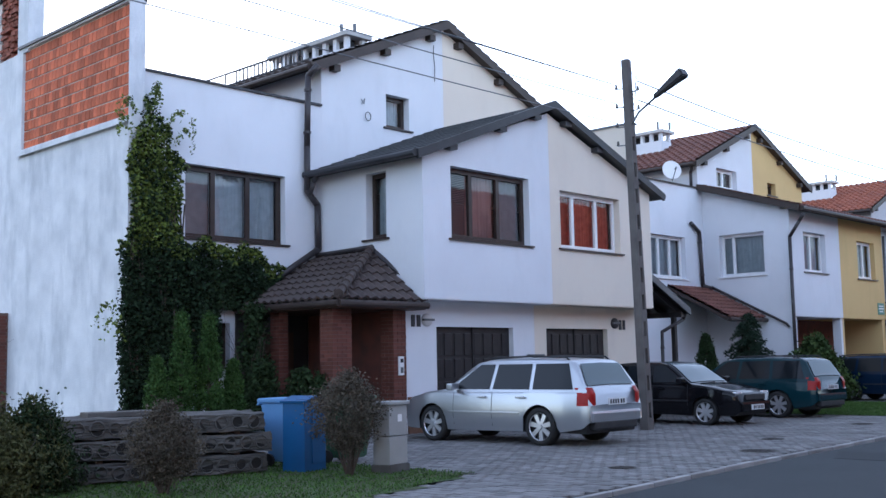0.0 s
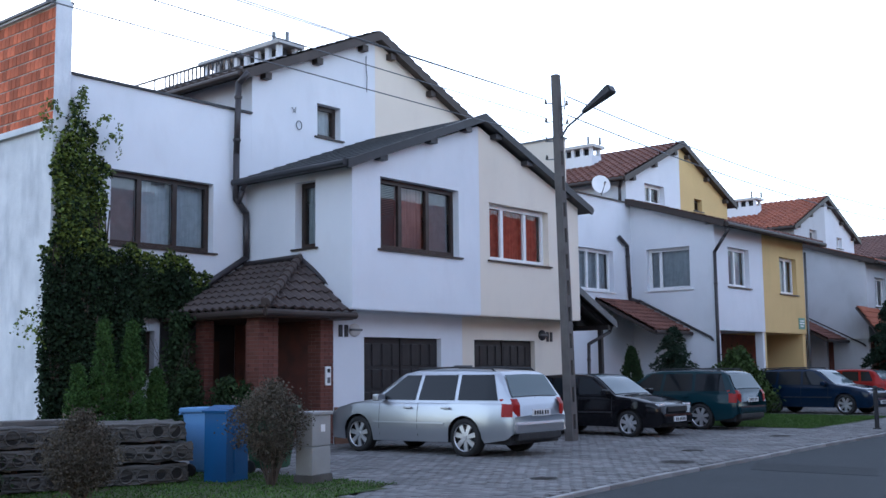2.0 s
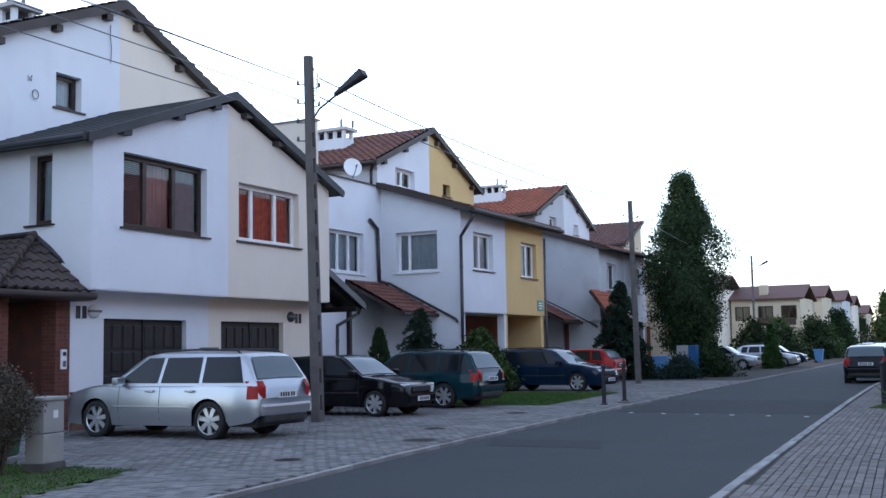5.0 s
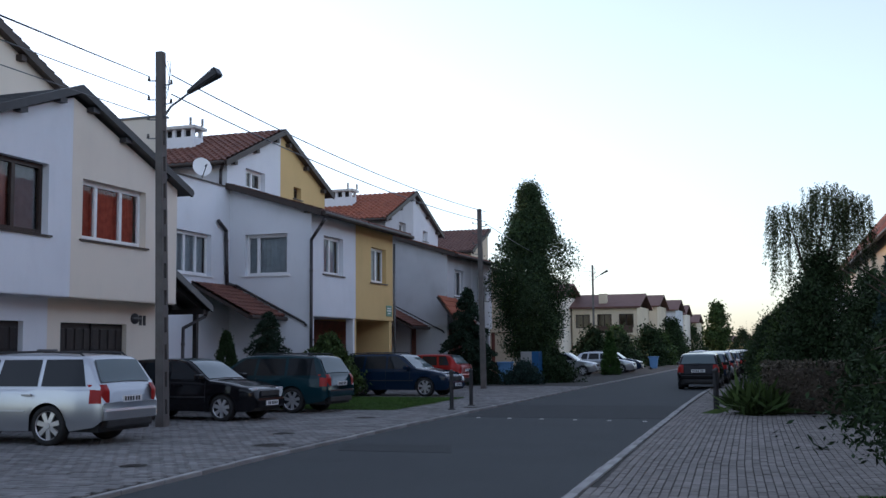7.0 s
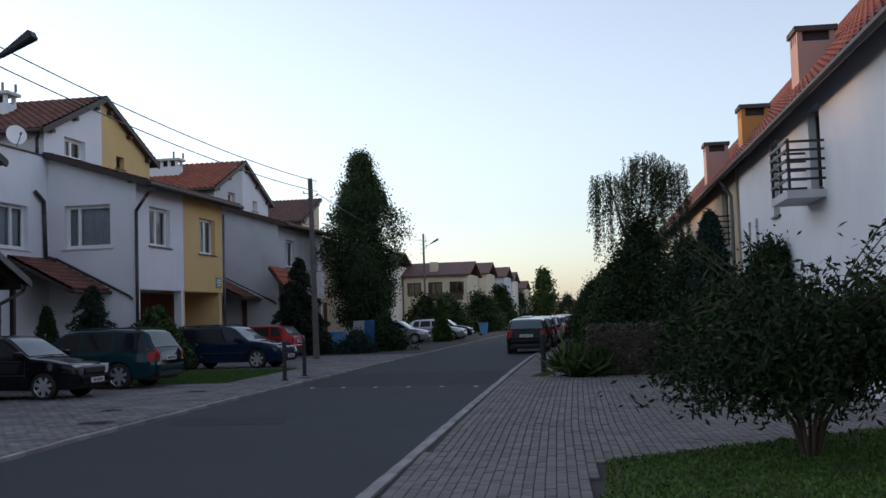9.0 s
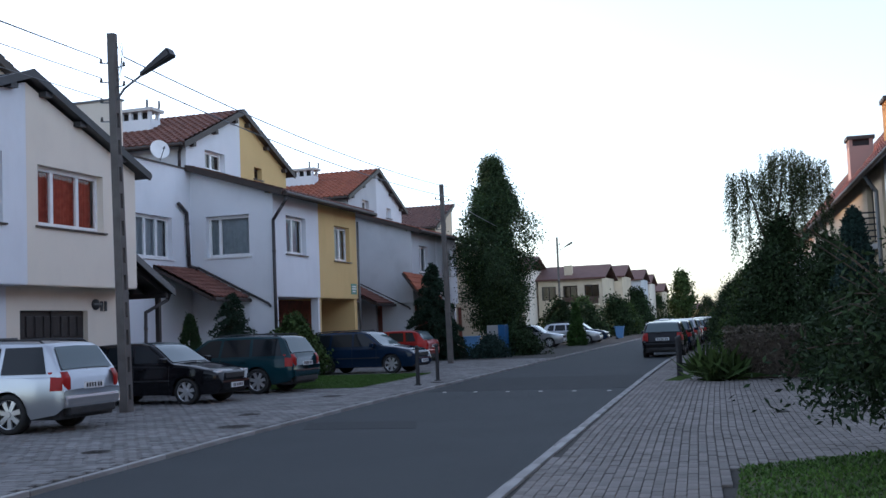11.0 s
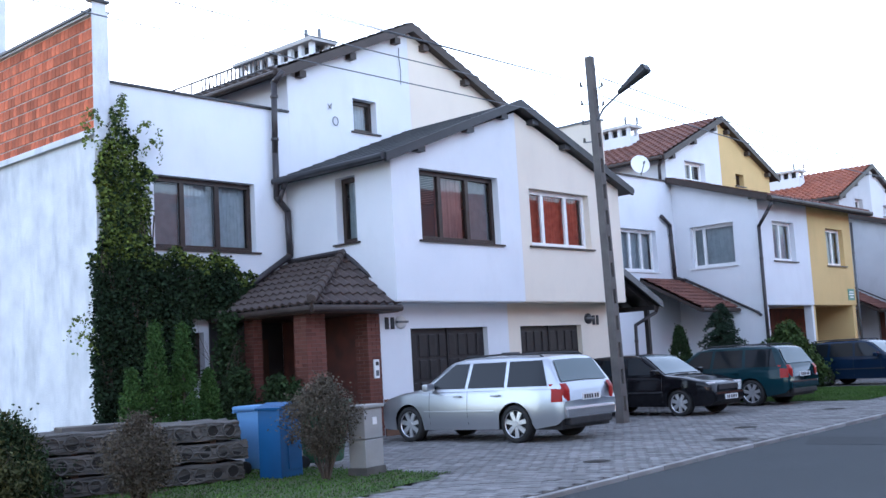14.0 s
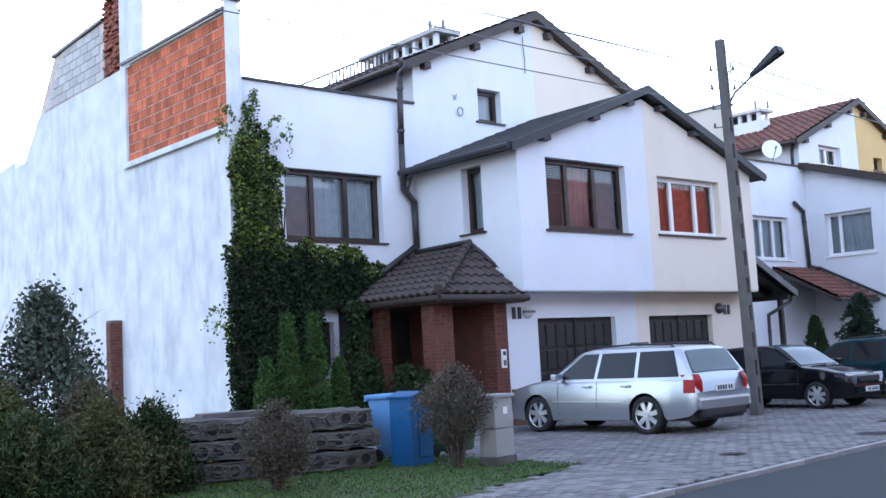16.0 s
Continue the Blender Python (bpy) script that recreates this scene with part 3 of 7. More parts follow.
W77 = half_house((-21.0, 57.3, 0), -1, plaster_grey, fascia_brown,
    [(1.3, 2.9, 4.45, 5.9, frame_white, [(1, DK), (0.9, B)], frame_brown)],
    [(5.3, 7.6, 4.3, 5.8, frame_white, [(1, B), (1, B), (1, B)], frame_white)],
    True, tile_orange, "grey plastered terraced house with orange tiled roof", "77", half=4.1, front=3.4, garage=1.6, upper=4.25,
    top_window=(1.2, 2.2, 7.8, 8.7, frame_white, [(1, DK)], frame_brown))
W75 = half_house((-21.0, 57.3, 0), 1, plaster_white, fascia_brown,
    [(1.3, 2.9, 4.45, 5.9, frame_white, [(1, DK), (0.9, B)], frame_brown)],
    [(5.3, 7.6, 4.3, 5.8, frame_white, [(1, B), (1, B), (1, B)], frame_white)],
    True, tile_orange, "white plastered terraced house with orange tiled roof", "75", half=4.1, front=3.4, garage=1.6, upper=4.25,
    top_window=(1.6, 2.4, 8.0, 8.6, frame_white, [(1, DK)], frame_brown))
W73 = half_house((-22.4, 77.0, 0), -1, plaster_tan, fascia_brown,
    [(1.3, 2.9, 4.45, 5.9, frame_white, [(1, DK), (0.9, B)], frame_brown)], [(5.3, 7.6, 4.3, 5.8, frame_white, [(1, B), (1, B), (1, B)], frame_white)],
    True, tile_dull, "tan plastered terraced house with dull red roof", "73", half=4.1, front=3.4, garage=1.6)
# ground floors of the first pair: garage walls and doors
for (h, P, V), m, a, b in ((W85, plaster_white, 0.8, 3.44), (W83, plaster_cream, 0.47, 3.07)):
    wall(h, "garage_wall", m, P(2.93, 0, 0), V, X, 4.38, 0, 2.85, [(a, b, 0, 2.3)], 0.3)
    garage_door(h, P, V, 3.03, a, b, 2.3, "black panelled garage door")
h, P, V = W85
bm = bmesh.new()
bx(bm, P(2.931, 3.46, 0), P(2.955, 4.36, 0.78))
part("plinth", bm, mat("plinth_brown", (0.2, 0.1, 0.065), (0.15, 0.078, 0.05), 3, 0.9, 0, 0.3, 50), h)
bm = bmesh.new()
bx(bm, P(2.931, -0.2, 1.25), P(3.0, 0.28, 1.62), 0.01)
mb = part("meter_box", bm, frame_white, h, "small white meter box")
bm = bmesh.new()
bx(bm, P(2.931, -0.24, 1.62), P(3.05, 0.32, 1.66))
part("lid", bm, lead_grey, mb)
# ground floors of the farther pairs: brick-lined entrance recess between plastered piers
for (h, P, V), m in ((W81, plaster_white), (W79, plaster_yellow), (W77, plaster_grey), (W75, plaster_white), (W73, plaster_tan)):
    wall(h, "entrance_wall", brick_pier, P(1.6, 0, 0), V, X, 3.98, 0, 2.85, [(1.6, 2.6, 0, 2.1)], 0.25)
    bm = bmesh.new()
    bx(bm, P(1.4, 1.6, 0), P(1.46, 2.6, 2.1))
    part("front_door", bm, wood_dark, h)
    wall(h, "entrance_pier", m, P(3.3, 0.0, 0), V, X, 0.16, 0, 2.85, [], 0.3)
    wall(h, "entrance_pier", m, P(3.3, 3.68, 0), V, X, 0.3, 0, 2.85, [], 1.7)


# ---------- end wall of the row: rendered, with a bay of bare hollow bricks and a stub of rough brick ----------
def end_wall():
    h = thing("end_wall", "tall rendered end wall with an infill of bare red hollow bricks", "wall", "", (-19.3, 11.55, 0))
    o, u, n = (0.05, -0.2, 0), -X, -Y
    wall(h, "render_wall", plaster_party, o, u, n, 5.0, 0, 9.12, [(0.02, 4.9, 6.6, 9.06)], 0.36)
    prof = [(0, 9.02), (5.6, 8.95), (6.8, 7.8), (7.6, 7.8), (7.62, 8.0), (9.2, 7.9), (9.5, 5.4), (11.5, 4.2), (11.6, 3)]

    def top(q):
        for (a, za), (b, zb) in zip(prof, prof[1:]):
            if a <= q <= b:
                return za + (zb - za) * (q - a) / max(b - a, 1e-6)
        return 3
    wall(h, "rear_render_wall", plaster_party, (-4.952, -0.2, 0), u, n, 11.6, 0, top, [], 0.36, [p[0] for p in prof[1:-1]])
    wall(h, "infill_bed", mortar, (0.05, -0.12, 0), u, n, 4.9, 6.6, 9.06, [], 0.2)
    inf = raw("brick_infill", [], [], None, h)
    bricks(inf, (0.02, -0.13, 0), u, n, 4.86, 6.63, 9.05, 0.166, 0.242, 0.014, brick_red, 0.008, 0.034)
    bm = bmesh.new()
    bx(bm, (0.04, -0.25, 9.1), (-5.02, 0.2, 9.16))
    part("coping", bm, fascia_black, h)
    bm = bmesh.new()
    slab(bm, [(0.06, -0.3, 6.6), (0.06, -0.2, 6.66), (-4.95, -0.2, 6.66), (-4.95, -0.3, 6.6)], 0.12, Z)
    part("ledge", bm, plaster_party, h)
    bm = bmesh.new()
    bx(bm, (0.075, -0.22, 0), (0.052, 0.1, 9.3))
    part("pilaster", bm, plaster_party, h)
    bm = bmesh.new()
    bx(bm, (0.13, -0.28, 9.3), (-0.06, 0.16, 9.36))
    part("pilaster_cap", bm, fascia_black, h)
    # stub of chimney wall with toothed rough brick
    bm = bmesh.new()
    bx(bm, (-4.62, -0.19, 9.0), (-5.15, 0.2, 12.6))
    part("stub_wall", bm, plaster_party, h)
    rb = raw("rough_brick", [], [], None, h)
    verts, faces = [], []
    for k in range(46):
        z = 9.0 + k * 0.078
        for j in range(4):
            a = -5.15 - j * 0.2 - (0.1 if k % 2 else 0)
            dx, dy = 0.19, random.uniform(-0.05, 0.03)
            if random.random() < 0.12:
                continue
            i = len(verts)
            verts += [(a - dx * p, -0.2 + dy if not q else 0.2, z + 0.066 * r) for r in (0, 1) for p, q in ((0, 0), (1, 0), (1, 1), (0, 1))]
            faces += [tuple(i + c for c in f) for f in ((0, 1, 5, 4), (1, 2, 6, 5), (3, 0, 4, 7), (4, 5, 6, 7), (0, 3, 2, 1))]
    raw("toothed_brick", verts, faces, brick_rough, rb)
    # grey block gable behind
    g = raw("block_gable", [], [], None, h)
    f = [(-6.1, 9.02), (-6.1, 10.55), (-9.4, 10.4), (-10.6, 8.95)]
    bm = bmesh.new()
    a = [bm.verts.new((x, -0.17, z)) for x, z in f]
    b = [bm.verts.new((x, 0.2, z)) for x, z in f]
    bm.faces.new(a)
    bm.faces.new(b)
    for i in range(4):
        bm.faces.new((a[i], a[(i + 1) % 4], b[(i + 1) % 4], b[i]))
    part("gable_bed", bm, mortar, g)
    me = bpy.data.meshes.new("block")
    bm = bmesh.new()
    bx(bm, (0, -0.19, 0), (-0.47, -0.15, 0.225), 0.008)
    bm.to_mesh(me)
    bm.free()
    me.materials.append(block_grey)
    for k in range(6):
        z = 9.04 + k * 0.24
        far = -10.5 + (z + 0.22 - 8.95) * (1.2 / 1.45)
        x = -6.12 - (0.24 if k % 2 else 0)
        while x - 0.47 > far:
            ob = new("block", me)
            ob.parent = g
            ob.location = (x, 0, z)
            x -= 0.49
    bm = bmesh.new()
    slab(bm, [(-6.05, -0.25, 10.62), (-6.05, 0.25, 10.62), (-9.45, 0.25, 10.47), (-9.45, -0.25, 10.47)], 0.08, Z)
    part("gable_coping", bm, fascia_black, h)
    # brick pier at the foot of the wall
    bm = bmesh.new()
    bx(bm, (-5.3, -0.5, 0), (-5.55, -0.21, 2.85))
    gp = part("garden_pier", bm, mortar_dark, h)
    bricks(gp, (-5.55, -0.5, 0), X, -Y, 0.25, 0.02, 2.84, 0.25, 0.077, 0.01, brick_pier, 0.012)
    bricks(gp, (-5.3, -0.5, 0), Y, X, 0.28, 0.02, 2.84, 0.25, 0.077, 0.01, brick_pier, 0.012)
    return h


end_wall()


# ---------- porches of the first pair ----------
felt_tile = mat("felt_tile", (0.028, 0.028, 0.03), (0.04, 0.04, 0.042), 1.5, 0.7, 0, 0.2, 40, 0.3, 0.15, True)


def porch(house, side, tile, label):
    h, P, V = house
    p = thing("porch", label, "porch", "house porches", (-19.4, 20.8, 0))
    ez, ex, ev = 2.82, 3.45, 6.72
    az, ax = 4.02, 1.9
    v0 = 4.42
    # front slope and side slope meet on a hip
    sd = Vector((0, -side * (ev - v0), az - ez))
    ls = sd.length
    hipq = lambda q: ex - (ex - ax) * q / ls
    tiles(p, "side_slope", tile, P(0.03, ev, ez), X, sd, ex, ls, lambda q: 0.0, hipq, 0.25, 0.33, 0.05, "", True)
    sf = Vector((ax - ex, 0, az - ez))
    lf = sf.length
    tiles(p, "front_slope", tile, P(ex, v0 - 0.2, ez), V, sf, ev - v0 + 0.2, lf, lambda q: 0.2 * q / lf, lambda q: (ev - v0 + 0.2) * (1 - q / lf) + 0.2 * q / lf, 0.25, 0.33, 0.05, "", True)
    cap = raw("hip_ridge", [], [], None, p)
    a, b = P(ex, ev, ez + 0.07), P(ax, v0, az + 0.07)
    n = 10
    for i in range(n):
        bm = bmesh.new()
        q0, q1 = a.lerp(b, i / n), a.lerp(b, (i + 1.15) / n)
        tube(bm, q0 + Z * 0.01, q1 - Z * 0.015, 0.1, 0.08, 10)
        part("ridge_cap", bm, tile, cap)
    bm = bmesh.new()
    for q0, q1 in (((0.02, ev), (ex, ev)), ((ex, ev), (ex, v0 - 0.2))):
        c, d = P(*q0, ez - 0.1), P(*q1, ez - 0.1)
        tube(bm, c, d, 0.075)
    part("gutter", bm, fascia_brown, p)
    bm = bmesh.new()
    pipe(bm, [P(0.06, v0 + 0.04, az + 0.04), P(ax, v0 + 0.04, az + 0.07), P(ex + 0.02, v0 - 0.17, ez + 0.07)], 0.06, 8)
    part("flashing", bm, pipe_brown, p)
    bm = bmesh.new()
    slab(bm, [P(0.02, v0, ez - 0.05), P(ex - 0.02, v0 - 0.15, ez - 0.05), P(ex - 0.02, ev - 0.02, ez - 0.05), P(0.02, ev - 0.02, ez - 0.05)], 0.14)
    part("porch_ceiling", bm, wood_dark, p)
    for x, v, w, d in ((3.0, 6.5, 0.52, 0.4), (1.25, 6.5, 0.25, 0.3), (3.0, 4.82, 0.38, 0.4)):
        q = raw("brick_pier", [], [], None, p)
        bm = bmesh.new()
        bx(bm, P(x - d + 0.012, v - w + 0.012, 0), P(x - 0.012, v - 0.012, 2.72))
        part("pier_core", bm, mortar_dark, q)
        if side < 0:
            o = P(x - 0.012, v - 0.0, 0)
            bricks(q, o, Vector((0, -side * 1.0, 0)), X, w, 0.03, 2.7, 0.25, 0.077, 0.01, brick_pier, 0.012)
            bricks(q, P(x - d, v - 0.012, 0), X, V, d, 0.03, 2.7, 0.25, 0.077, 0.01, brick_pier, 0.012)
    # low planter wall and side wall in brick; black back sheet paints the porch's shade
    bm = bmesh.new()
    bx(bm, P(1.25, 6.48, 0), P(2.6, 6.25, 0.85))
    part("parapet", bm, brick_pier, p)
    bm = bmesh.new()
    bx(bm, P(0.03, 4.45, 0), P(2.6, 4.72, 2.7))
    part("side_lining", bm, brick_pier, p)
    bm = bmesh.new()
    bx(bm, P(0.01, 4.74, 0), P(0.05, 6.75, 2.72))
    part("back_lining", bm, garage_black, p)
    bm = bmesh.new()
    bx(bm, P(0.02, 5.2, 0.15), P(0.09, 6.2, 2.25))
    part("front_door", bm, wood_dark, p)
    bm = bmesh.new()
    bx(bm, P(0.0, 4.45, 0), P(3.0, 6.75, 0.15))
    part("step", bm, paver_grey, p)
    if side < 0:
        bm = bmesh.new()
        bx(bm, P(3.0, 4.7, 1.25), P(3.05, 4.56, 1.65), 0.01)
        ic = part("intercom", bm, frame_white, p, "white door intercom")
        bm = bmesh.new()
        bx(bm, P(3.05, 4.67, 1.52), P(3.058, 4.59, 1.6))
        part("speaker_grille", bm, fascia_black, ic)
        bm = bmesh.new()
        bx(bm, P(3.05, 4.67, 1.3), P(3.058, 4.59, 1.42))
        part("call_button", bm, lead_grey, ic)
    return p


porch(W85, -1, tile_brown, "open brick porch with a dark brown tiled hip roof")


def open_shelter(house):
    """A lean-to roof on thin posts: it falls away from the flank, and its boarded underside shows."""
    h, P, V = house
    p = thing("porch", "open porch under a dark boarded lean-to roof on posts", "porch", "house porches", (-19.4, 20.8, 0))
    v0, ev, az, ez, ex = 4.42, 6.5, 3.82, 2.86, 3.35
    bm = bmesh.new()
    slab(bm, [P(0.03, v0, az), P(ex, v0, az), P(ex, ev, ez), P(0.03, ev, ez)], 0.06)
    part("roof_deck", bm, garage_black, p)
    sd = Vector((0, v0 - ev, az - ez))
    tiles(p, "roof_tiling", felt_tile, P(0.03, ev, ez + 0.03), X, sd, ex - 0.03, sd.length, lambda q: 0.0, None, 0.25, 0.33)
    bm = bmesh.new()
    slab(bm, [P(ex, v0, az + 0.1), P(ex + 0.04, v0, az + 0.1), P(ex + 0.04, ev + 0.05, ez + 0.06), P(ex, ev + 0.05, ez + 0.06)], 0.2, Z)
    part("bargeboard", bm, lead_grey, p)
    for k in range(6):
        x = 0.2 + 0.58 * k
        bm = bmesh.new()
        slab(bm, [P(x, v0, az - 0.07), P(x + 0.08, v0, az - 0.07), P(x + 0.08, ev, ez - 0.07), P(x, ev, ez - 0.07)], 0.13)
        part("rafter", bm, garage_black, p)
    bm = bmesh.new()
    bx(bm, P(0.03, ev - 0.32, ez - 0.2), P(ex - 0.05, ev - 0.2, ez - 0.06))
    part("wall_plate", bm, garage_black, p)
    for x in (0.1, ex - 0.4):
        bm = bmesh.new()
        bx(bm, P(x, ev - 0.32, 0), P(x + 0.12, ev - 0.2, ez - 0.18))
        part("post", bm, garage_black, p)
    bm = bmesh.new()
    tube(bm, P(0.03, ev + 0.08, ez - 0.03), P(ex, ev + 0.08, ez - 0.03), 0.07)
    part("gutter", bm, fascia_black, p)
    return p


open_shelter(W83)


# lean-to roofs beside the farther houses
def lean_to(house, side, tile, at, label, half=4.0):
    h, P, V = house
    p = thing("lean_to_roof", label, "roof", "lean-to roofs", at)
    v0, ev, az, ez = half + 0.02, half + 2.6, 4.05, 2.86
    sd = Vector((-2.28, 0, az - ez))
    tiles(p, "slope", tile, P(2.3, v0, ez), V, sd, ev - v0, sd.length, lambda q: 0.0, None, 0.25, 0.33)
    bm = bmesh.new()
    slab(bm, [P(0.02, v0, az - 0.03), P(2.3, v0, ez - 0.03), P(2.3, ev, ez - 0.03), P(0.02, ev, az - 0.03)], 0.12)
    part("deck", bm, fascia_brown, p)
    bm = bmesh.new()
    tube(bm, P(2.36, v0, ez - 0.1), P(2.36, ev, ez - 0.1), 0.07)
    part("gutter", bm, fascia_brown, p)
    bm = bmesh.new()
    pipe(bm, [P(0.3, v0 + 0.05, az + 0.0), P(3.1, v0 + 0.05, 2.62), P(3.2, v0 + 0.05, 2.5)], 0.045)
    part("verge_pipe", bm, pipe_brown, p)
    return p


lean_to(W81, -1, tile_red, (-20.07, 39.25, 0), "small red-brown tiled lean-to roof against a white wall")
lean_to(W79, 1, tile_red, (-20.07, 39.25, 0), "small red-brown tiled lean-to roof against a yellow wall")
lean_to(W77, -1, tile_red, (-21.0, 57.3, 0), "small red-brown tiled lean-to roof against a grey wall")


pr = thing("pent_roof", "small orange tiled pent roof under an upper window", "roof", "lean-to roofs", (-17.65, 51.4, 0))
tiles(pr, "slope", tile_orange, (1.15, 0.0, 3.0), Y, (-1.15, 0, 1.4), 3.2, 1.81, lambda q: 0.25 * q, None, 0.25, 0.33, 0.05, "", True)
bm = bmesh.new()
slab(bm, [(1.15, 0, 2.95), (1.15, 3.2, 2.95), (0, 3.2, 4.35), (0, 0.4, 4.35)], 0.1)
part("deck", bm, fascia_brown, pr)
bm = bmesh.new()
tube(bm, (1.2, 0, 2.93), (1.2, 3.2, 2.93), 0.07)
part("gutter", bm, fascia_brown, pr)
for y in (0.2, 2.9):
    bm = bmesh.new()
    bx(bm, (0.95, y, 0.0), (1.07, y + 0.12, 2.95))
    part("post", bm, wood_dark, pr)


# ---------- chimneys, rails, pipes, dish ----------
def roof_chimney(at, label, length=4.6, w=0.75, hgt=0.75, n=7):
    c = thing("roof_chimney", label, "chimney", "long roof chimneys", at)
    bm = bmesh.new()
    bx(bm, (-length / 2, -w / 2, -1.4), (length / 2, w / 2, 0.0))
    part("chimney_body", bm, plaster_white, c)
    for i in range(n + 1):
        x = -length / 2 + 0.08 + (length - 0.16) * i / n
        for y in (-w / 2 + 0.07, w / 2 - 0.07):
            bm = bmesh.new()
            bx(bm, (x - 0.07, y - 0.06, 0.0), (x + 0.07, y + 0.06, 0.32))
            part("flue_post", bm, plaster_white, c)
    bm = bmesh.new()
    bx(bm, (-length / 2 + 0.2, -w / 2 + 0.25, 0), (length / 2 - 0.2, w / 2 - 0.25, 0.3))
    part("flue_core", bm, fascia_black, c)
    bm = bmesh.new()
    bx(bm, (-length / 2 - 0.12, -w / 2 - 0.12, 0.32), (length / 2 + 0.12, w / 2 + 0.12, 0.44))
    part("cap_slab", bm, block_grey, c)
    for x in (0.2, 0.75):
        bm = bmesh.new()
        tube(bm, (x + length * 0.25, 0, 0.44), (x + length * 0.25, 0, 0.44 + 0.3 + 0.12 * (x < 0.5)), 0.055)
        part("vent_pipe", bm, lead_grey, c)
    return c


roof_chimney((-22.95, 19.4, 10.08), "long white chimney with open flue slots on a dark roof", 3.3, 0.7)
roof_chimney((-23.95, 37.4, 10.22), "long white chimney with open flue slots on a tiled roof", 2.3, 0.7, 0.75, 5)
roof_chimney((-25.0, 55.4, 10.25), "long pale chimney with open flue slots on an orange roof", 2.3, 0.7, 0.75, 5)
pw = thing("terrace_wall", "cream plastered wall between two roof terraces", "wall", "", (-19.5, 30.0, 0))
bm = bmesh.new()
bx(bm, (0, -0.15, 7.0), (-6.5, 0.15, 9.25))
part("wall_body", bm, plaster_cream, pw)
bm = bmesh.new()
bx(bm, (0.06, -0.2, 9.25), (-6.5, 0.2, 9.31))
part("coping", bm, lead_grey, pw)


def snow_rail(at, length, rz, label):
    c = thing("snow_rail", label, "rail", "", at, rz)
    for z in (0.0, 0.32):
        bm = bmesh.new()
        tube(bm, (0, 0, z), (length, 0, z), 0.03, None, 6)
        part("rail", bm, fascia_black, c)
    for i in range(int(length / 0.16)):
        if i < 15 and i % 6:
            continue
        bm = bmesh.new()
        tube(bm, (i * 0.16, 0, -0.06), (i * 0.16, 0, 0.32), 0.024, None, 5)
        part("bar", bm, fascia_black, c)
    return c


snow_rail((-25.0, 16.35, 8.86), 5.4, 0, "thin black snow rail along a roof eave")


def downpipe(pts, r, label, material=None):
    c = thing("downpipe", label, "pipe", "downpipes", pts[0])
    o = Vector(pts[0])
    q = [Vector(p) - o for p in pts]
    bm = bmesh.new()
    pipe(bm, q, r)
    part("tube", bm, material or pipe_brown, c, "", True)
    for a, b in zip(q, q[1:]):
        if (b - a).length > 1.2 and abs((b - a).normalized().z) > 0.9:
            for k in (0.2, 0.8):
                m = a.lerp(b, k)
                bm = bmesh.new()
                tube(bm, m + Vector((0, 0, 0.03)), m - Vector((0, 0, 0.03)), r * 1.25)
                part("clamp", bm, material or pipe_brown, c)
    return c


downpipe([(-19.0, 16.12, 8.55), (-19.22, 16.0, 8.3), (-19.25, 15.98, 6.6), (-19.25, 15.98, 5.55), (-19.25, 16.28, 5.25), (-19.25, 16.3, 4.2), (-19.25, 14.9, 3.35)], 0.075, "dark brown downpipe with bends on a white wall")
downpipe([(-18.9, 16.0, 5.93), (-19.1, 16.05, 5.75), (-19.22, 16.02, 5.45)], 0.06, "short dark pipe bend under a gutter")
downpipe([(-16.07, 35.05, 6.35), (-16.27, 35.10, 6.1), (-16.67, 35.15, 5.6), (-16.67, 35.15, 0.0)], 0.06, "dark downpipe with a swan neck on a white wall corner")
downpipe([(-19.97, 34.25, 6.35), (-19.97, 34.80, 6.05), (-19.97, 34.90, 4.1), (-19.77, 35.15, 4.0)], 0.07, "dark downpipe on a white wall")
downpipe([(-16.67, 43.31, 6.2), (-16.67, 43.31, 0.0)], 0.05, "grey downpipe at the end of a yellow wall", lead_grey)
downpipe([(-16.2, 27.38, 2.8), (-16.25, 27.3, 2.6), (-16.45, 26.5, 2.25), (-16.45, 26.45, 0)], 0.05, "dark downpipe under a porch gutter")
downpipe([(-20.07, 34.70, 8.5), (-20.22, 34.80, 8.3), (-20.22, 34.80, 7.75)], 0.06, "dark downpipe between eave and terrace")


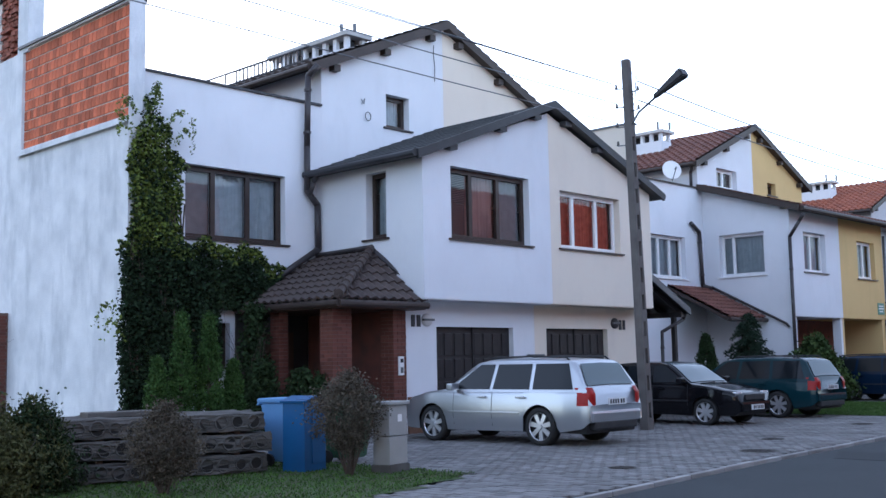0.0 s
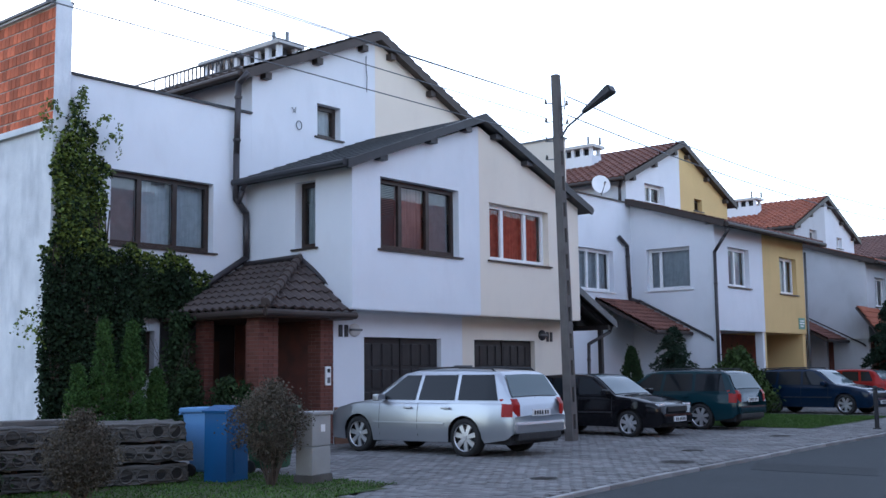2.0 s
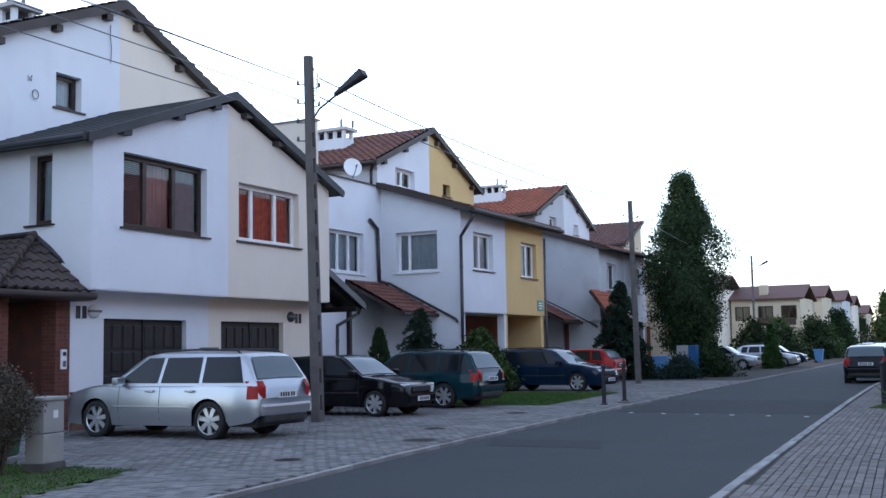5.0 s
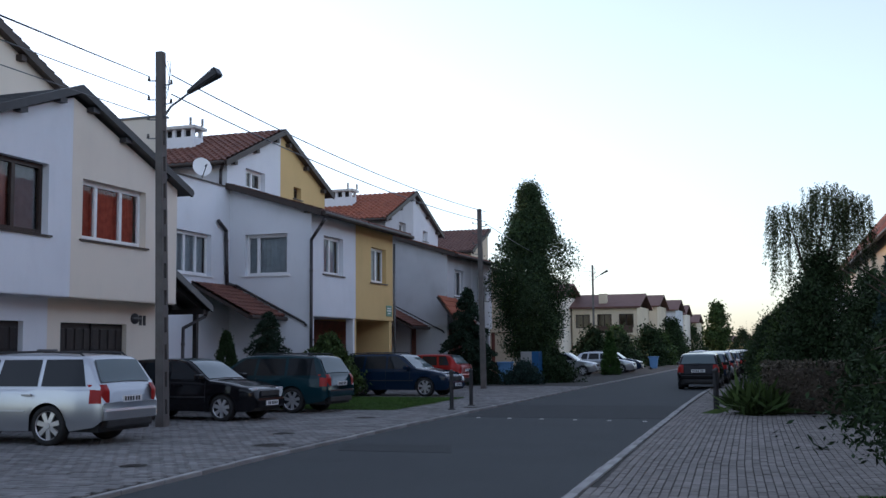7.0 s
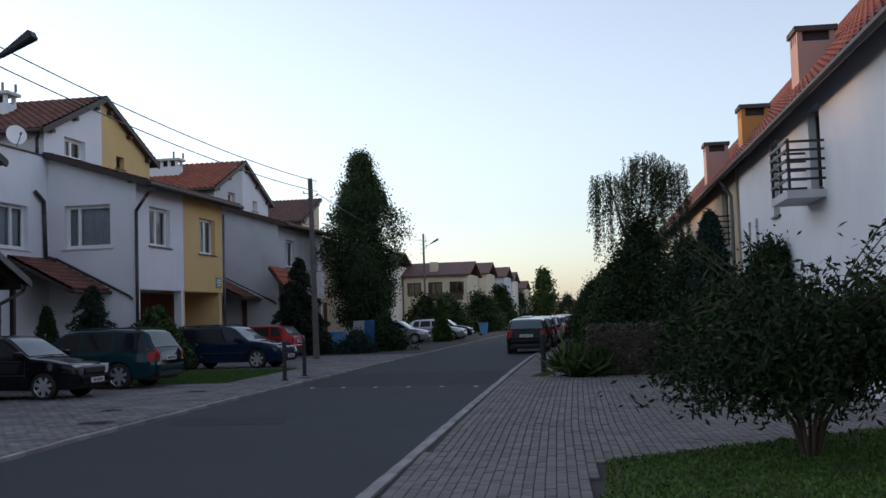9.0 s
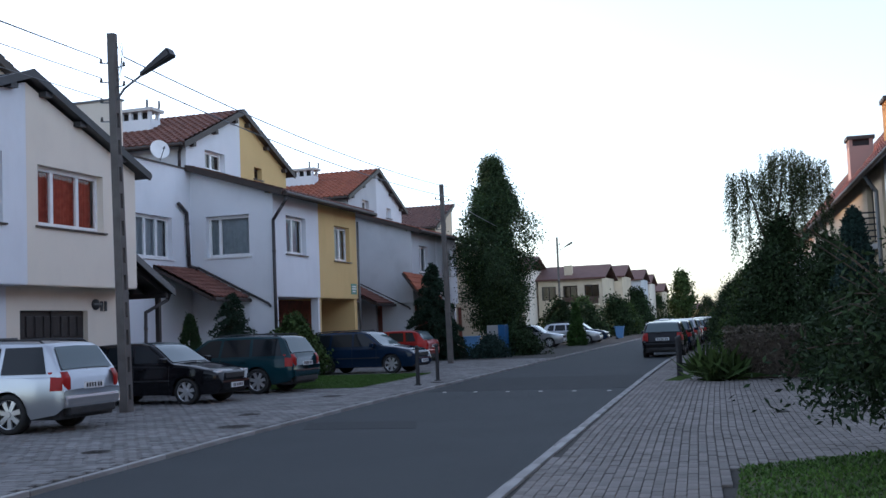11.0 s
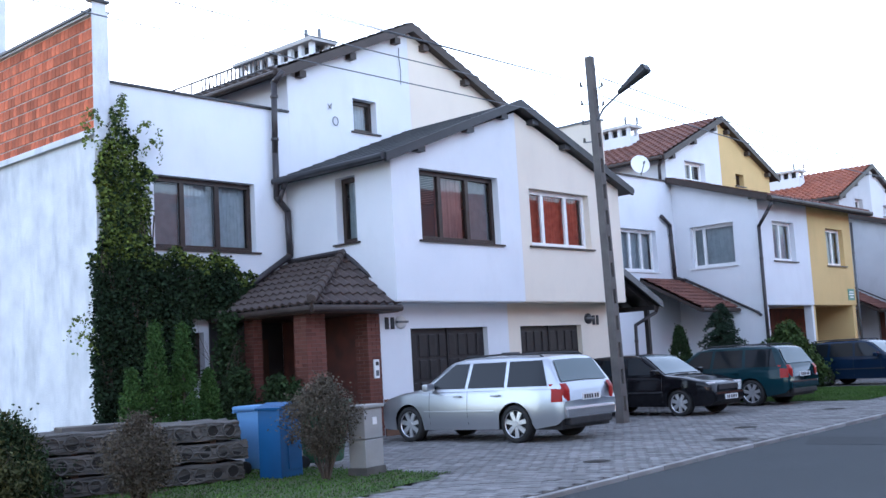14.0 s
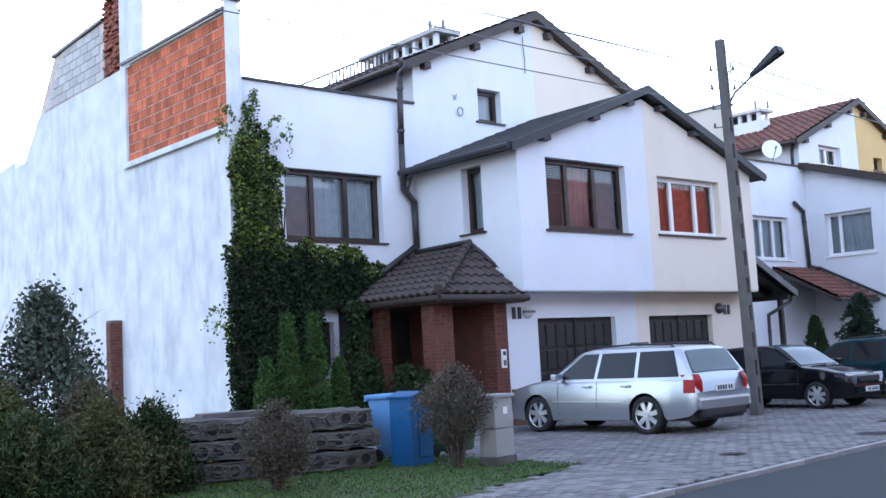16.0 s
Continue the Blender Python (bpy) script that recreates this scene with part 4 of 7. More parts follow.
def dish(at):
    c = thing("satellite_dish", "white round satellite dish above a parapet", "satellite dish", "", at)
    bm = bmesh.new()
    n, rings, r = 24, 5, 0.34
    d = Vector((0.75, -0.62, 0.22)).normalized()
    rot = d.to_track_quat("Z", "Y").to_matrix()
    grid = []
    for k in range(rings + 1):
        q = r * k / rings
        grid.append([bm.verts.new(rot @ Vector((q * math.cos(6.2832 * i / n), q * math.sin(6.2832 * i / n), 0.35 * q * q)) + Vector((0, 0, 0.75))) for i in range(n)] if k else [bm.verts.new(rot @ Vector((0, 0, 0)) + Vector((0, 0, 0.75)))])
    for k in range(rings):
        for i in range(n):
            j = (i + 1) % n
            if k == 0:
                bm.faces.new((grid[0][0], grid[1][i], grid[1][j]))
            else:
                bm.faces.new((grid[k][i], grid[k + 1][i], grid[k + 1][j], grid[k][j]))
    s = part("reflector", bm, frame_white, c, "", True)
    bm = bmesh.new()
    tube(bm, (0, 0, 0.42), Vector((0, 0, 0.75)) - d * 0.05, 0.03)
    part("mast", bm, lead_grey, c)
    bm = bmesh.new()
    tube(bm, Vector((0, 0, 0.35)) + d * 0.05, Vector((0, 0, 0.62)) + d * 0.5, 0.015)
    tube(bm, Vector((0, 0, 0.62)) + d * 0.42, Vector((0, 0, 0.64)) + d * 0.52, 0.035)
    part("feed_arm", bm, lead_grey, c)


dish((-19.55, 32.4, 7.25))


# number plates become bars; lamp beside each
def wall_number(at, n, label):
    c = thing("house_number", label, "sign", "house numbers", at)
    for i in range(n):
        bm = bmesh.new()
        bx(bm, (0, i * 0.17 - 0.05, -0.13), (0.02, i * 0.17 + 0.06, 0.13), 0.006)
        part("bar", bm, fascia_black, c)


wall_number((-16.465, 16.62, 2.42), 2, "two black bars on a white wall")
wall_number((-16.465, 24.45, 2.42), 2, "two black bars on a cream wall")


def wall_lamp(at, label, dark=False):
    c = thing("wall_lamp", label, "lamp", "wall lamps", at)
    bm = bmesh.new()
    bmesh.ops.create_uvsphere(bm, u_segments=20, v_segments=12, radius=0.17, matrix=Matrix.Translation((0, 0, 0)) @ Matrix.Diagonal((0.5, 1, 0.85, 1)))
    part("globe", bm, fascia_black if dark else block_grey, c, "", True)
    bm = bmesh.new()
    bx(bm, (0.02, -0.17, -0.02), (0.09, 0.17, 0.03), 0.01)
    part("band", bm, lead_grey, c)


wall_lamp((-16.46, 17.05, 2.44), "round white wall lamp beside a garage")
wall_lamp((-16.46, 24.2, 2.46), "round dark wall lamp beside a garage", True)
bm = bmesh.new()
bx(bm, (-16.72, 42.46, 3.05), (-16.695, 43.06, 3.5), 0.005)
sg = tagged(part("wall_sign", bm, mat("sign_green", (0.12, 0.3, 0.22), (0.1, 0.26, 0.19), 4, 0.4, 0, 0.02, 50), None), "small green sign plate on a yellow wall", "sign")
for z, w in ((3.38, 0.2), (3.28, 0.24), (3.17, 0.16)):
    bm = bmesh.new()
    bx(bm, (-16.695, 42.76 - w, z - 0.025), (-16.691, 42.76 + w, z + 0.025))
    part("text_bar", bm, frame_white, sg)


# ---------- poles, lamps and wires ----------
def utility_pole(at, hgt, label, lean=(0.0, 0.0), lamp=None):
    c = thing("utility_pole", label, "utility pole", "street poles", at)
    top = Vector((lean[0], lean[1], hgt))
    bm = bmesh.new()
    n = 14
    slots = raw("shaft", [], [], None, c)
    for sx in (-1, 1):
        bm = bmesh.new()
        a, b = [], []
        for k in (0, 1):
            w0, d0 = (0.112, 0.1) if k == 0 else (0.082, 0.075)
            base = top * k
            a.append([bm.verts.new(base + Vector((q[0] * d0, sx * (0.045 + q[1] * (w0 - 0.045)), 0))) for q in ((-1, 0), (1, 0), (1, 1), (-1, 1))])
        for i in range(4):
            bm.faces.new((a[0][i], a[0][(i + 1) % 4], a[1][(i + 1) % 4], a[1][i]))
        bm.faces.new(a[1])
        part("leg", bm, concrete_pole, slots)
    for i in range(n):
        z0 = hgt * i / n
        bm = bmesh.new()
        q = top * (i / n)
        dd = 0.108 - 0.025 * i / n
        bx(bm, q + Vector((-dd + 0.01, -0.05, 0)), q + Vector((dd - 0.01, 0.05, hgt / n * (0.45 if i < n - 3 else 1.0))))
        part("web", bm, concrete_pole, slots)
    ins = []
    for k, (z, s) in enumerate(((-0.63, -1), (-0.75, 1), (-1.05, -1), (-1.17, 1), (-1.49, -1), (-1.9, -1))):
        q = top + Vector((0, 0, z))
        bm = bmesh.new()
        e = q + Vector((s * 0.28, 0, 0.02))
        tube(bm, q, e, 0.014, None, 6)
        br = part("bracket", bm, lead_grey, c)
        bm = bmesh.new()
        tube(bm, e, e + Vector((0, 0, 0.1)), 0.035, 0.02, 8)
        part("insulator", bm, concrete, br)
        ins.append(Vector(at) + e + Vector((0, 0, 0.1)))
    if lamp:
        bm = bmesh.new()
        arm = [top + Vector((0.1, 0, -1.45)), top + Vector((0.28, 0, -1.22)), top + Vector((0.72, -0.02, -0.98))]
        pipe(bm, arm, 0.025)
        l = part("lamp_arm", bm, lead_grey, c)
        bm = bmesh.new()
        m = Matrix.Translation(top + Vector((1.08, -0.03, -0.77))) @ pose(0, 0, 0, 0, -28, 0)
        bmesh.ops.create_cube(bm, size=1, matrix=m @ Matrix.Diagonal((0.86, 0.28, 0.2, 1)))
        for v in bm.verts:
            lx = (m.inverted() @ v.co).x
            if lx < 0:
                v.co = m @ Vector(((m.inverted() @ v.co).x, (m.inverted() @ v.co).y * 0.35, (m.inverted() @ v.co).z * 0.45))
        bmesh.ops.bevel(bm, geom=bm.edges[:], offset=0.025, segments=2, affect="EDGES")
        part("lamp_head", bm, fascia_black, l, "dark street lamp head")
        # loops of cable and a meter tag
        for s in range(3):
            vs, fc = [], []
            for k in range(20):
                q = top + Vector((0.1 + 0.13 * math.sin(k * 0.16 + 0.5 * s), 0.02 * s, -0.2 - 0.05 * k))
                vs += [q + Vector((0.008 * math.cos(2.0944 * e), 0.008 * math.sin(2.0944 * e), 0)) for e in range(3)]
                if k:
                    fc += [(3 * k - 3 + e, 3 * k - 3 + (e + 1) % 3, 3 * k + (e + 1) % 3, 3 * k + e) for e in range(3)]
            raw("cable_loop", vs, fc, fascia_black, c)
    return ins


in1 = utility_pole((-12.7, 19.85, 0), 8.05, "weathered concrete utility pole with a street lamp", (-0.12, -0.1), True)
in2 = utility_pole((-12.55, 42.8, 0), 7.45, "dark weathered concrete utility pole", (-0.1, 0.0))
in3 = utility_pole((-19.2, 101, 0), 9.6, "distant concrete utility pole with a street lamp", (0, 0), True)
in4 = utility_pole((-25.5, 170, 0), 9.2, "distant concrete utility pole with a street lamp", (0, 0), True)


def wire(a, b, sag=0.25, r=0.015):
    a, b = Vector(a), Vector(b)
    n = 24
    pts = [a.lerp(b, i / n) - Z * sag * 4 * (i / n) * (1 - i / n) for i in range(n + 1)]
    d = (b - a).normalized()
    e = d.cross(Z).normalized()
    f = e.cross(d)
    vs = [p + (e * math.cos(1.2566 * k) + f * math.sin(1.2566 * k)) * r for p in pts for k in range(5)]
    fc = [(5 * i + k, 5 * i + (k + 1) % 5, 5 * i + 5 + (k + 1) % 5, 5 * i + 5 + k) for i in range(n) for k in range(5)]
    return tagged(raw("overhead_wire", vs, fc, lead_grey, None), "thin grey overhead wire between poles", "wire", "overhead wires")


for k, x, z in ((0, -12.3, 7.7), (0, -12.15, 7.78), (2, -12.3, 7.28), (4, -12.4, 6.82)):
    wire(in1[k], (x, -16.0, z), 0.16, 0.011)
for k in (1, 3):
    wire(in1[k] + Z * 0.1, in2[k] + Z * 0.5, 0.3)
wire(in2[1], in3[1], 0.6)

pt = thing("wall_hook", "dark iron ring on a patched white wall", "hook", "", (-19.39, 18.02, 7.78))
bm = bmesh.new()
pipe(bm, [(0.04, 0.09 * math.cos(0.5236 * k), 0.11 * math.sin(0.5236 * k) - 0.12) for k in range(13)], 0.012, 6)
part("ring", bm, lead_grey, pt)
bm = bmesh.new()
pipe(bm, [(0.02, -0.22, 0.3), (0.03, -0.12, 0.18), (0.03, -0.1, 0.32), (0.02, -0.2, 0.16)], 0.008, 5)
part("wire_end", bm, lead_grey, pt)
bm = bmesh.new()
pipe(bm, [(0.02, 2.42, 2.2), (0.03, 2.4, 1.9), (0.03, 2.44, 1.6), (0.03, 2.42, 1.2)], 0.012, 5)
part("cable_end", bm, lead_grey, pt)


# ---------- cars ----------
rubber = mat("rubber", (0.018, 0.018, 0.018), (0.026, 0.026, 0.026), 8, 0.8, 0, 0.2, 60)
alloy = mat("alloy", (0.66, 0.67, 0.69), (0.52, 0.53, 0.55), 6, 0.3, 0.65, 0.03, 60)
black_plastic = mat("black_plastic", (0.02, 0.02, 0.022), (0.03, 0.03, 0.032), 5, 0.6, 0, 0.1, 80)
lamp_red = mat("lamp_red", (0.36, 0.014, 0.012), (0.26, 0.01, 0.01), 5, 0.3, 0, 0.02, 60, 0.25)
lamp_clear = mat("lamp_clear", (0.7, 0.72, 0.75), (0.55, 0.57, 0.6), 12, 0.12, 0.3, 0.05, 60, 0.8)
plate_white = mat("plate_white", (0.72, 0.73, 0.74), (0.66, 0.67, 0.68), 9, 0.45, 0, 0.02, 60)
car_glass = glassmat("car_glass", (0.012, 0.015, 0.018), 0.03)
# paler base colour stands in for sky mirrored in windscreen and rear window
car_glass_sky_tint = glassmat("car_glass_sky_tint", (0.11, 0.145, 0.155), 0.04)
for g in (car_glass, car_glass_sky_tint):
    g.node_tree.nodes["Principled BSDF"].inputs["Specular IOR Level"].default_value = 0.32


def paint(name, col):
    """Car paint: pale colours are metallic under a clear coat, dark ones plain and glossy."""
    pale = max(col) > 0.3
    return mat(name, col, tuple(c * 0.94 for c in col), 1.0, 0.3 if pale else 0.08, 0.8 if pale else 0.0, 0.0, 200, 0.5 if pale else 0.3, coat=0.4 if pale else 0.0)


def lin(pts, x):
    if x <= pts[0][0]:
        return pts[0][1]
    for (a, za), (b, zb) in zip(pts, pts[1:]):
        if x <= b:
            t = (x - a) / (b - a)
            t = t * t * (3 - 2 * t) * 0.35 + t * 0.65
            return za + (zb - za) * t
    return pts[-1][1]


KINDS = {
    "estate": dict(half=2.2, w=0.87, front=1.33, rear=-1.2, r=0.325,
        top=[(-2.2, 0.66), (-2.17, 0.88), (-2.05, 0.95), (0.6, 0.93), (1.0, 0.935), (1.4, 0.89), (1.85, 0.8), (2.08, 0.7), (2.16, 0.62), (2.2, 0.5)],
        low=[(-2.2, 0.42), (-2.05, 0.3), (-1.6, 0.24), (1.6, 0.22), (2.1, 0.24), (2.2, 0.36)],
        roof=[(-2.14, 0.92), (-2.1, 1.0), (-1.86, 1.38), (-1.74, 1.44), (-1.0, 1.475), (0.0, 1.475), (0.3, 1.425), (1.06, 0.92)],
        side=[((-0.08, -0.12), (0.84, 0.22)), ((-0.98, -0.96), (-0.16, -0.2)), ((-1.9, -1.74), (-1.06, -1.04))], rails=True),
    "hatch": dict(half=2.01, w=0.85, front=1.2, rear=-1.27, r=0.3,
        top=[(-2.01, 0.6), (-1.97, 0.86), (-1.8, 0.93), (0.7, 0.91), (1.2, 0.86), (1.75, 0.75), (1.97, 0.66), (2.01, 0.5)],
        low=[(-2.01, 0.42), (-1.9, 0.3), (-1.5, 0.24), (1.5, 0.22), (1.93, 0.24), (2.01, 0.36)],
        roof=[(-1.95, 0.86), (-1.85, 0.98), (-1.5, 1.34), (-1.3, 1.39), (-0.7, 1.42), (-0.1, 1.41), (0.2, 1.36), (0.95, 0.88)],
        side=[((-0.15, -0.18), (0.68, 0.14)), ((-0.95, -0.9), (-0.24, -0.26)), ((-1.5, -1.32), (-1.04, -0.99))], rails=False),
}


def car(at, rz, kind, material, label, glass=None, rails=None, scale=1.0):
    k = KINDS[kind]
    glass = glass or car_glass
    c = thing("car", label, "car", "parked cars", at, rz)
    H, W, fr, re, R = k["half"], k["w"], k["front"], k["rear"], k["r"]
    plan = [(-H, 0.86), (-H + 0.15, 0.94), (-H + 0.5, 0.99), (0, 1.0), (H - 0.7, 0.985), (H - 0.3, 0.945), (H - 0.1, 0.87), (H, 0.74)]

    def low(x):
        z = lin(k["low"], x)
        for ax in (fr, re):
            d = R + 0.045
            if abs(x - ax) < d:
                z = max(z, R + math.sqrt(d * d - (x - ax) ** 2))
        return z

    def yb(x, z):
        return W * lin(plan, x) * (0.945 + 0.055 * math.sin(math.pi * min(1, max(0, (z - 0.15) / 0.8))) - (0.02 if z < 0.4 else 0) * 0.5)

    def yg(x, z):
        return W * lin(plan, x) * 0.965 - max(0, z - 0.92) * 0.36

    xs = sorted({-H, H, *[-H + 2 * H * i / 76 for i in range(77)], *[a + s * (R + 0.045) for a in (fr, re) for s in (-1, 1)]})
    rows = 7
    verts, faces = [], []
    for x in xs:
        z0, z1 = low(x), lin(k["top"], x)
        z0 = min(z0, z1 - 0.02)
        ring = [(x, yb(x, z0 + (z1 - z0) * j / rows), z0 + (z1 - z0) * j / rows) for j in range(rows + 1)]
        e = ring[-1]
        ring += [(x, e[1] - 0.03, e[2] + 0.018), (x, e[1] * 0.55, e[2] + 0.035), (x, 0, e[2] + 0.04)]
        full = ring + [(p[0], -p[1], p[2]) for p in ring[-2::-1]]
        verts += full
    m = 2 * (rows + 4) - 1
    for i in range(len(xs) - 1):
        for j in range(m - 1):
            a = i * m + j
            faces.append((a, a + 1, a + m + 1, a + m))
    faces.append(tuple(range(m)))
    faces.append(tuple((len(xs) - 1) * m + j for j in range(m))[::-1])
    body = raw("body", verts, faces, material, c, "", True)
    bm = bmesh.new()
    bx(bm, (-H + 0.12, -W * 0.8, 0.22), (H - 0.15, W * 0.8, 0.62))
    part("underbody", bm, black_plastic, c)
    # cabin
    x0, x1 = k["roof"][0][0], k["roof"][-1][0]
    gx = [x0 + (x1 - x0) * i / 50 for i in range(51)]
    verts, faces = [], []
    for x in gx:
        zt = lin(k["roof"], x)
        zb = min(0.9, zt)
        hgt = zt - zb
        ring = [(x, yg(x, zb + hgt * q), zb + hgt * q) for q in (0, 0.25, 0.5, 0.75, 0.92)]
        ye = yg(x, zt)
        ring += [(x, ye - 0.03, zb + hgt * 0.985), (x, ye - 0.1, zt), (x, ye * 0.5, zt + 0.012), (x, 0, zt + 0.018)]
        verts += ring + [(p[0], -p[1], p[2]) for p in ring[-2::-1]]
    m = 17
    for i in range(len(gx) - 1):
        for j in range(m - 1):
            a = i * m + j
            faces.append((a, a + 1, a + m + 1, a + m))
    cabin = raw("cabin", verts, faces, material, c, "", True)
    # side windows, each lying on the flank
    for s in (-1, 1):
        for (b0, t0), (b1, t1) in k["side"]:
            verts, faces = [], []
            n = 8
            zb, zt = 0.955, (1.385 if kind == "estate" else 1.33)
            for j in range(n + 1):
                q = j / n
                z = zb + (zt - zb) * q
                for i in range(n + 1):
                    p = i / n
                    x = (b0 + (t0 - b0) * q) * (1 - p) + (b1 + (t1 - b1) * q) * p
                    verts.append((x, s * (yg(x, z) + 0.007), z))
            for j in range(n):
                for i in range(n):
                    a = j * (n + 1) + i
                    faces.append((a, a + 1, a + n + 2, a + n + 1))
            raw("side_window", verts, faces, glass, cabin, "", True)
    for nm, za, zb, end in (("windscreen", 0.95, 1.39, 1), ("rear_window", 1.0, 1.37, -1)):
        n = 10
        verts, faces = [], []
        xr = [x for x in [x0 + (x1 - x0) * i / 600 for i in range(601)] if (x > -0.2) == (end > 0) and za <= lin(k["roof"], x) <= zb]
        xa, xb = min(xr), max(xr)
        for i in range(n + 1):
            x = xa + (xb - xa) * i / n
            zt = lin(k["roof"], x)
            ye = yg(x, zt) - 0.085
            for j in range(n + 1):
                y = ye * (2 * j / n - 1)
                zz = zt + 0.012 * (1 - abs(2 * j / n - 1)) + (0.006 if abs(y) < ye - 0.001 else 0.004)
                verts.append((x + 0.012 * end, y, zz + 0.006))
        for i in range(n):
            for j in range(n):
                a = i * (n + 1) + j
                faces.append((a, a + 1, a + n + 2, a + n + 1))
        raw(nm, verts, faces, car_glass_sky_tint, cabin, "", True)
    # wheels
    for ax in (fr, re):
        for s in (-1, 1):
            bm = bmesh.new()
            y = s * (W * 0.955 - 0.1)
            prof = [(R * 0.72, 0.1), (R * 0.76, 0.115), (R * 0.93, 0.11), (R, 0.08), (R, -0.08), (R * 0.7, -0.11)]
            n = 28
            g = [[bm.verts.new((ax + r * math.cos(6.2832 * i / n), y + s * d, R + r * math.sin(6.2832 * i / n))) for r, d in prof] for i in range(n)]
            for i in range(n):
                for j in range(len(prof) - 1):
                    bm.faces.new((g[i][j], g[(i + 1) % n][j], g[(i + 1) % n][j + 1], g[i][j + 1]))
            wheel = part("wheel", bm, rubber, c, "", True)
            bm = bmesh.new()
            tube(bm, (ax, y - s * 0.02, R), (ax, y + s * 0.03, R), R * 0.7, None, 24)
            part("rim_well", bm, black_plastic, wheel)
            bm = bmesh.new()
            for i in range(7):
                a = 6.2832 * i / 7 + 0.2
                d, e = Vector((math.cos(a), 0, math.sin(a))), Vector((-math.sin(a), 0, math.cos(a)))
                o = Vector((ax, y + s * 0.085, R))
                w0, w1 = 0.032, 0.042
                vs = [bm.verts.new(o + d * q + e * t + Vector((0, s * dd, 0))) for q, t, dd in ((0.03, -w0, 0), (0.03, w0, 0), (R * 0.71, w1, -0.01), (R * 0.71, -w1, -0.01))]
                vb = [bm.verts.new(v.co - Vector((0, s * 0.03, 0))) for v in vs]
                bm.faces.new(vs)
                for q in range(4):
                    bm.faces.new((vs[q], vs[(q + 1) % 4], vb[(q + 1) % 4], vb[q]))
            tube(bm, (ax, y + s * 0.05, R), (ax, y + s * 0.1, R), 0.055, 0.045, 14)
            for i in range(24):
                a0, a1 = 6.2832 * i / 24, 6.2832 * (i + 1) / 24
                q = [bm.verts.new((ax + r * math.cos(t), y + s * d, R + r * math.sin(t))) for r, d, t in ((R * 0.69, 0.085, a0), (R * 0.77, 0.112, a0), (R * 0.77, 0.112, a1), (R * 0.69, 0.085, a1))]
                bm.faces.new(q)
            part("rim", bm, alloy, wheel, "silver alloy rim")
    # lights, bumpers, plates, small parts
    for s in (-1, 1):
        vs, fc = [], []
        for q in range(7):
            z = 0.68 + 0.3 * q / 6
            back = -lin([(0.0, H + 0.008), (0.88, H - 0.01), (0.98, H - 0.07)], z)
            ring = [(back - 0.004, W * 0.66, z), (back - 0.006, W * 0.75, z), (back + 0.01, W * 0.83, z)]
            ring += [(back + d, yb(-H + d, z) + 0.008, z) for d in (0.03, 0.08, 0.14, 0.21)]
            vs += [(x, s * y, zz) for x, y, zz in ring]
        for q in range(6):
            for e in range(6):
                a = 7 * q + e
                fc.append((a, a + 1, a + 8, a + 7))
        raw("tail_light", vs, fc, lamp_red, c, "red tail light", True)
        bm = bmesh.new()
        bx(bm, (H - 0.3, s * W * 0.5, 0.6), (H - 0.075, s * W * 0.83, 0.74), 0.03)
        part("headlight", bm, lamp_clear, c, "clear headlight")
        bm = bmesh.new()
        bx(bm, (0.62, s * W * 0.97, 0.93), (0.76, s * (W + 0.19), 1.06), 0.03)
        part("door_mirror", bm, material, c)
        for x in (-0.02, -0.9):
            bm = bmesh.new()
            bx(bm, (x, s * W * 0.975, 0.8), (x + 0.17, s * (W + 0.03), 0.835), 0.008)
            part("door_handle", bm, material, c)
        bm = bmesh.new()
        bx(bm, (re + R + 0.1, s * W * 0.96, 0.53), (fr - R - 0.1, s * (W + 0.008), 0.565), 0.006)
        part("rubbing_strip", bm, black_plastic if max(material.node_tree.nodes["Mix"].inputs[6].default_value[:3]) < 0.1 else material, c)
        for x in (-0.15, 0.78):
            vs, fc = [], []
            for i in range(9):
                z = 0.32 + 0.58 * i / 8
                vs += [(x - 0.005, s * (yb(x, z) + 0.003), z), (x + 0.005, s * (yb(x, z) + 0.003), z)]
                if i:
                    fc.append((2 * i - 2, 2 * i - 1, 2 * i + 1, 2 * i))
            raw("door_seam", vs, fc, black_plastic, c)
        if (rails if rails is not None else k["rails"]):
            bm = bmesh.new()
            pipe(bm, [(0.12, s * 0.57, 1.43), (0.02, s * 0.57, 1.5), (-0.8, s * 0.57, 1.515), (-1.6, s * 0.57, 1.49), (-1.72, s * 0.57, 1.41)], 0.017, 6)
            part("roof_rail", bm, black_plastic, c)
    bm = bmesh.new()
    bx(bm, (-H - 0.02, -W * 0.82, 0.4), (-H + 0.2, W * 0.82, 0.6), 0.05)
    part("rear_bumper", bm, material, c)
    bm = bmesh.new()
    bx(bm, (-H - 0.01, -W * 0.7, 0.28), (-H + 0.3, W * 0.7, 0.42), 0.03)
    part("rear_valance", bm, black_plastic, c)
    bm = bmesh.new()
    bx(bm, (H - 0.2, -W * 0.72, 0.3), (H + 0.03, W * 0.72, 0.52), 0.05)
    part("front_bumper", bm, material, c)
    bm = bmesh.new()
    bx(bm, (H - 0.12, -W * 0.48, 0.56), (H - 0.005, W * 0.48, 0.68), 0.01)
    part("grille", bm, black_plastic, c)
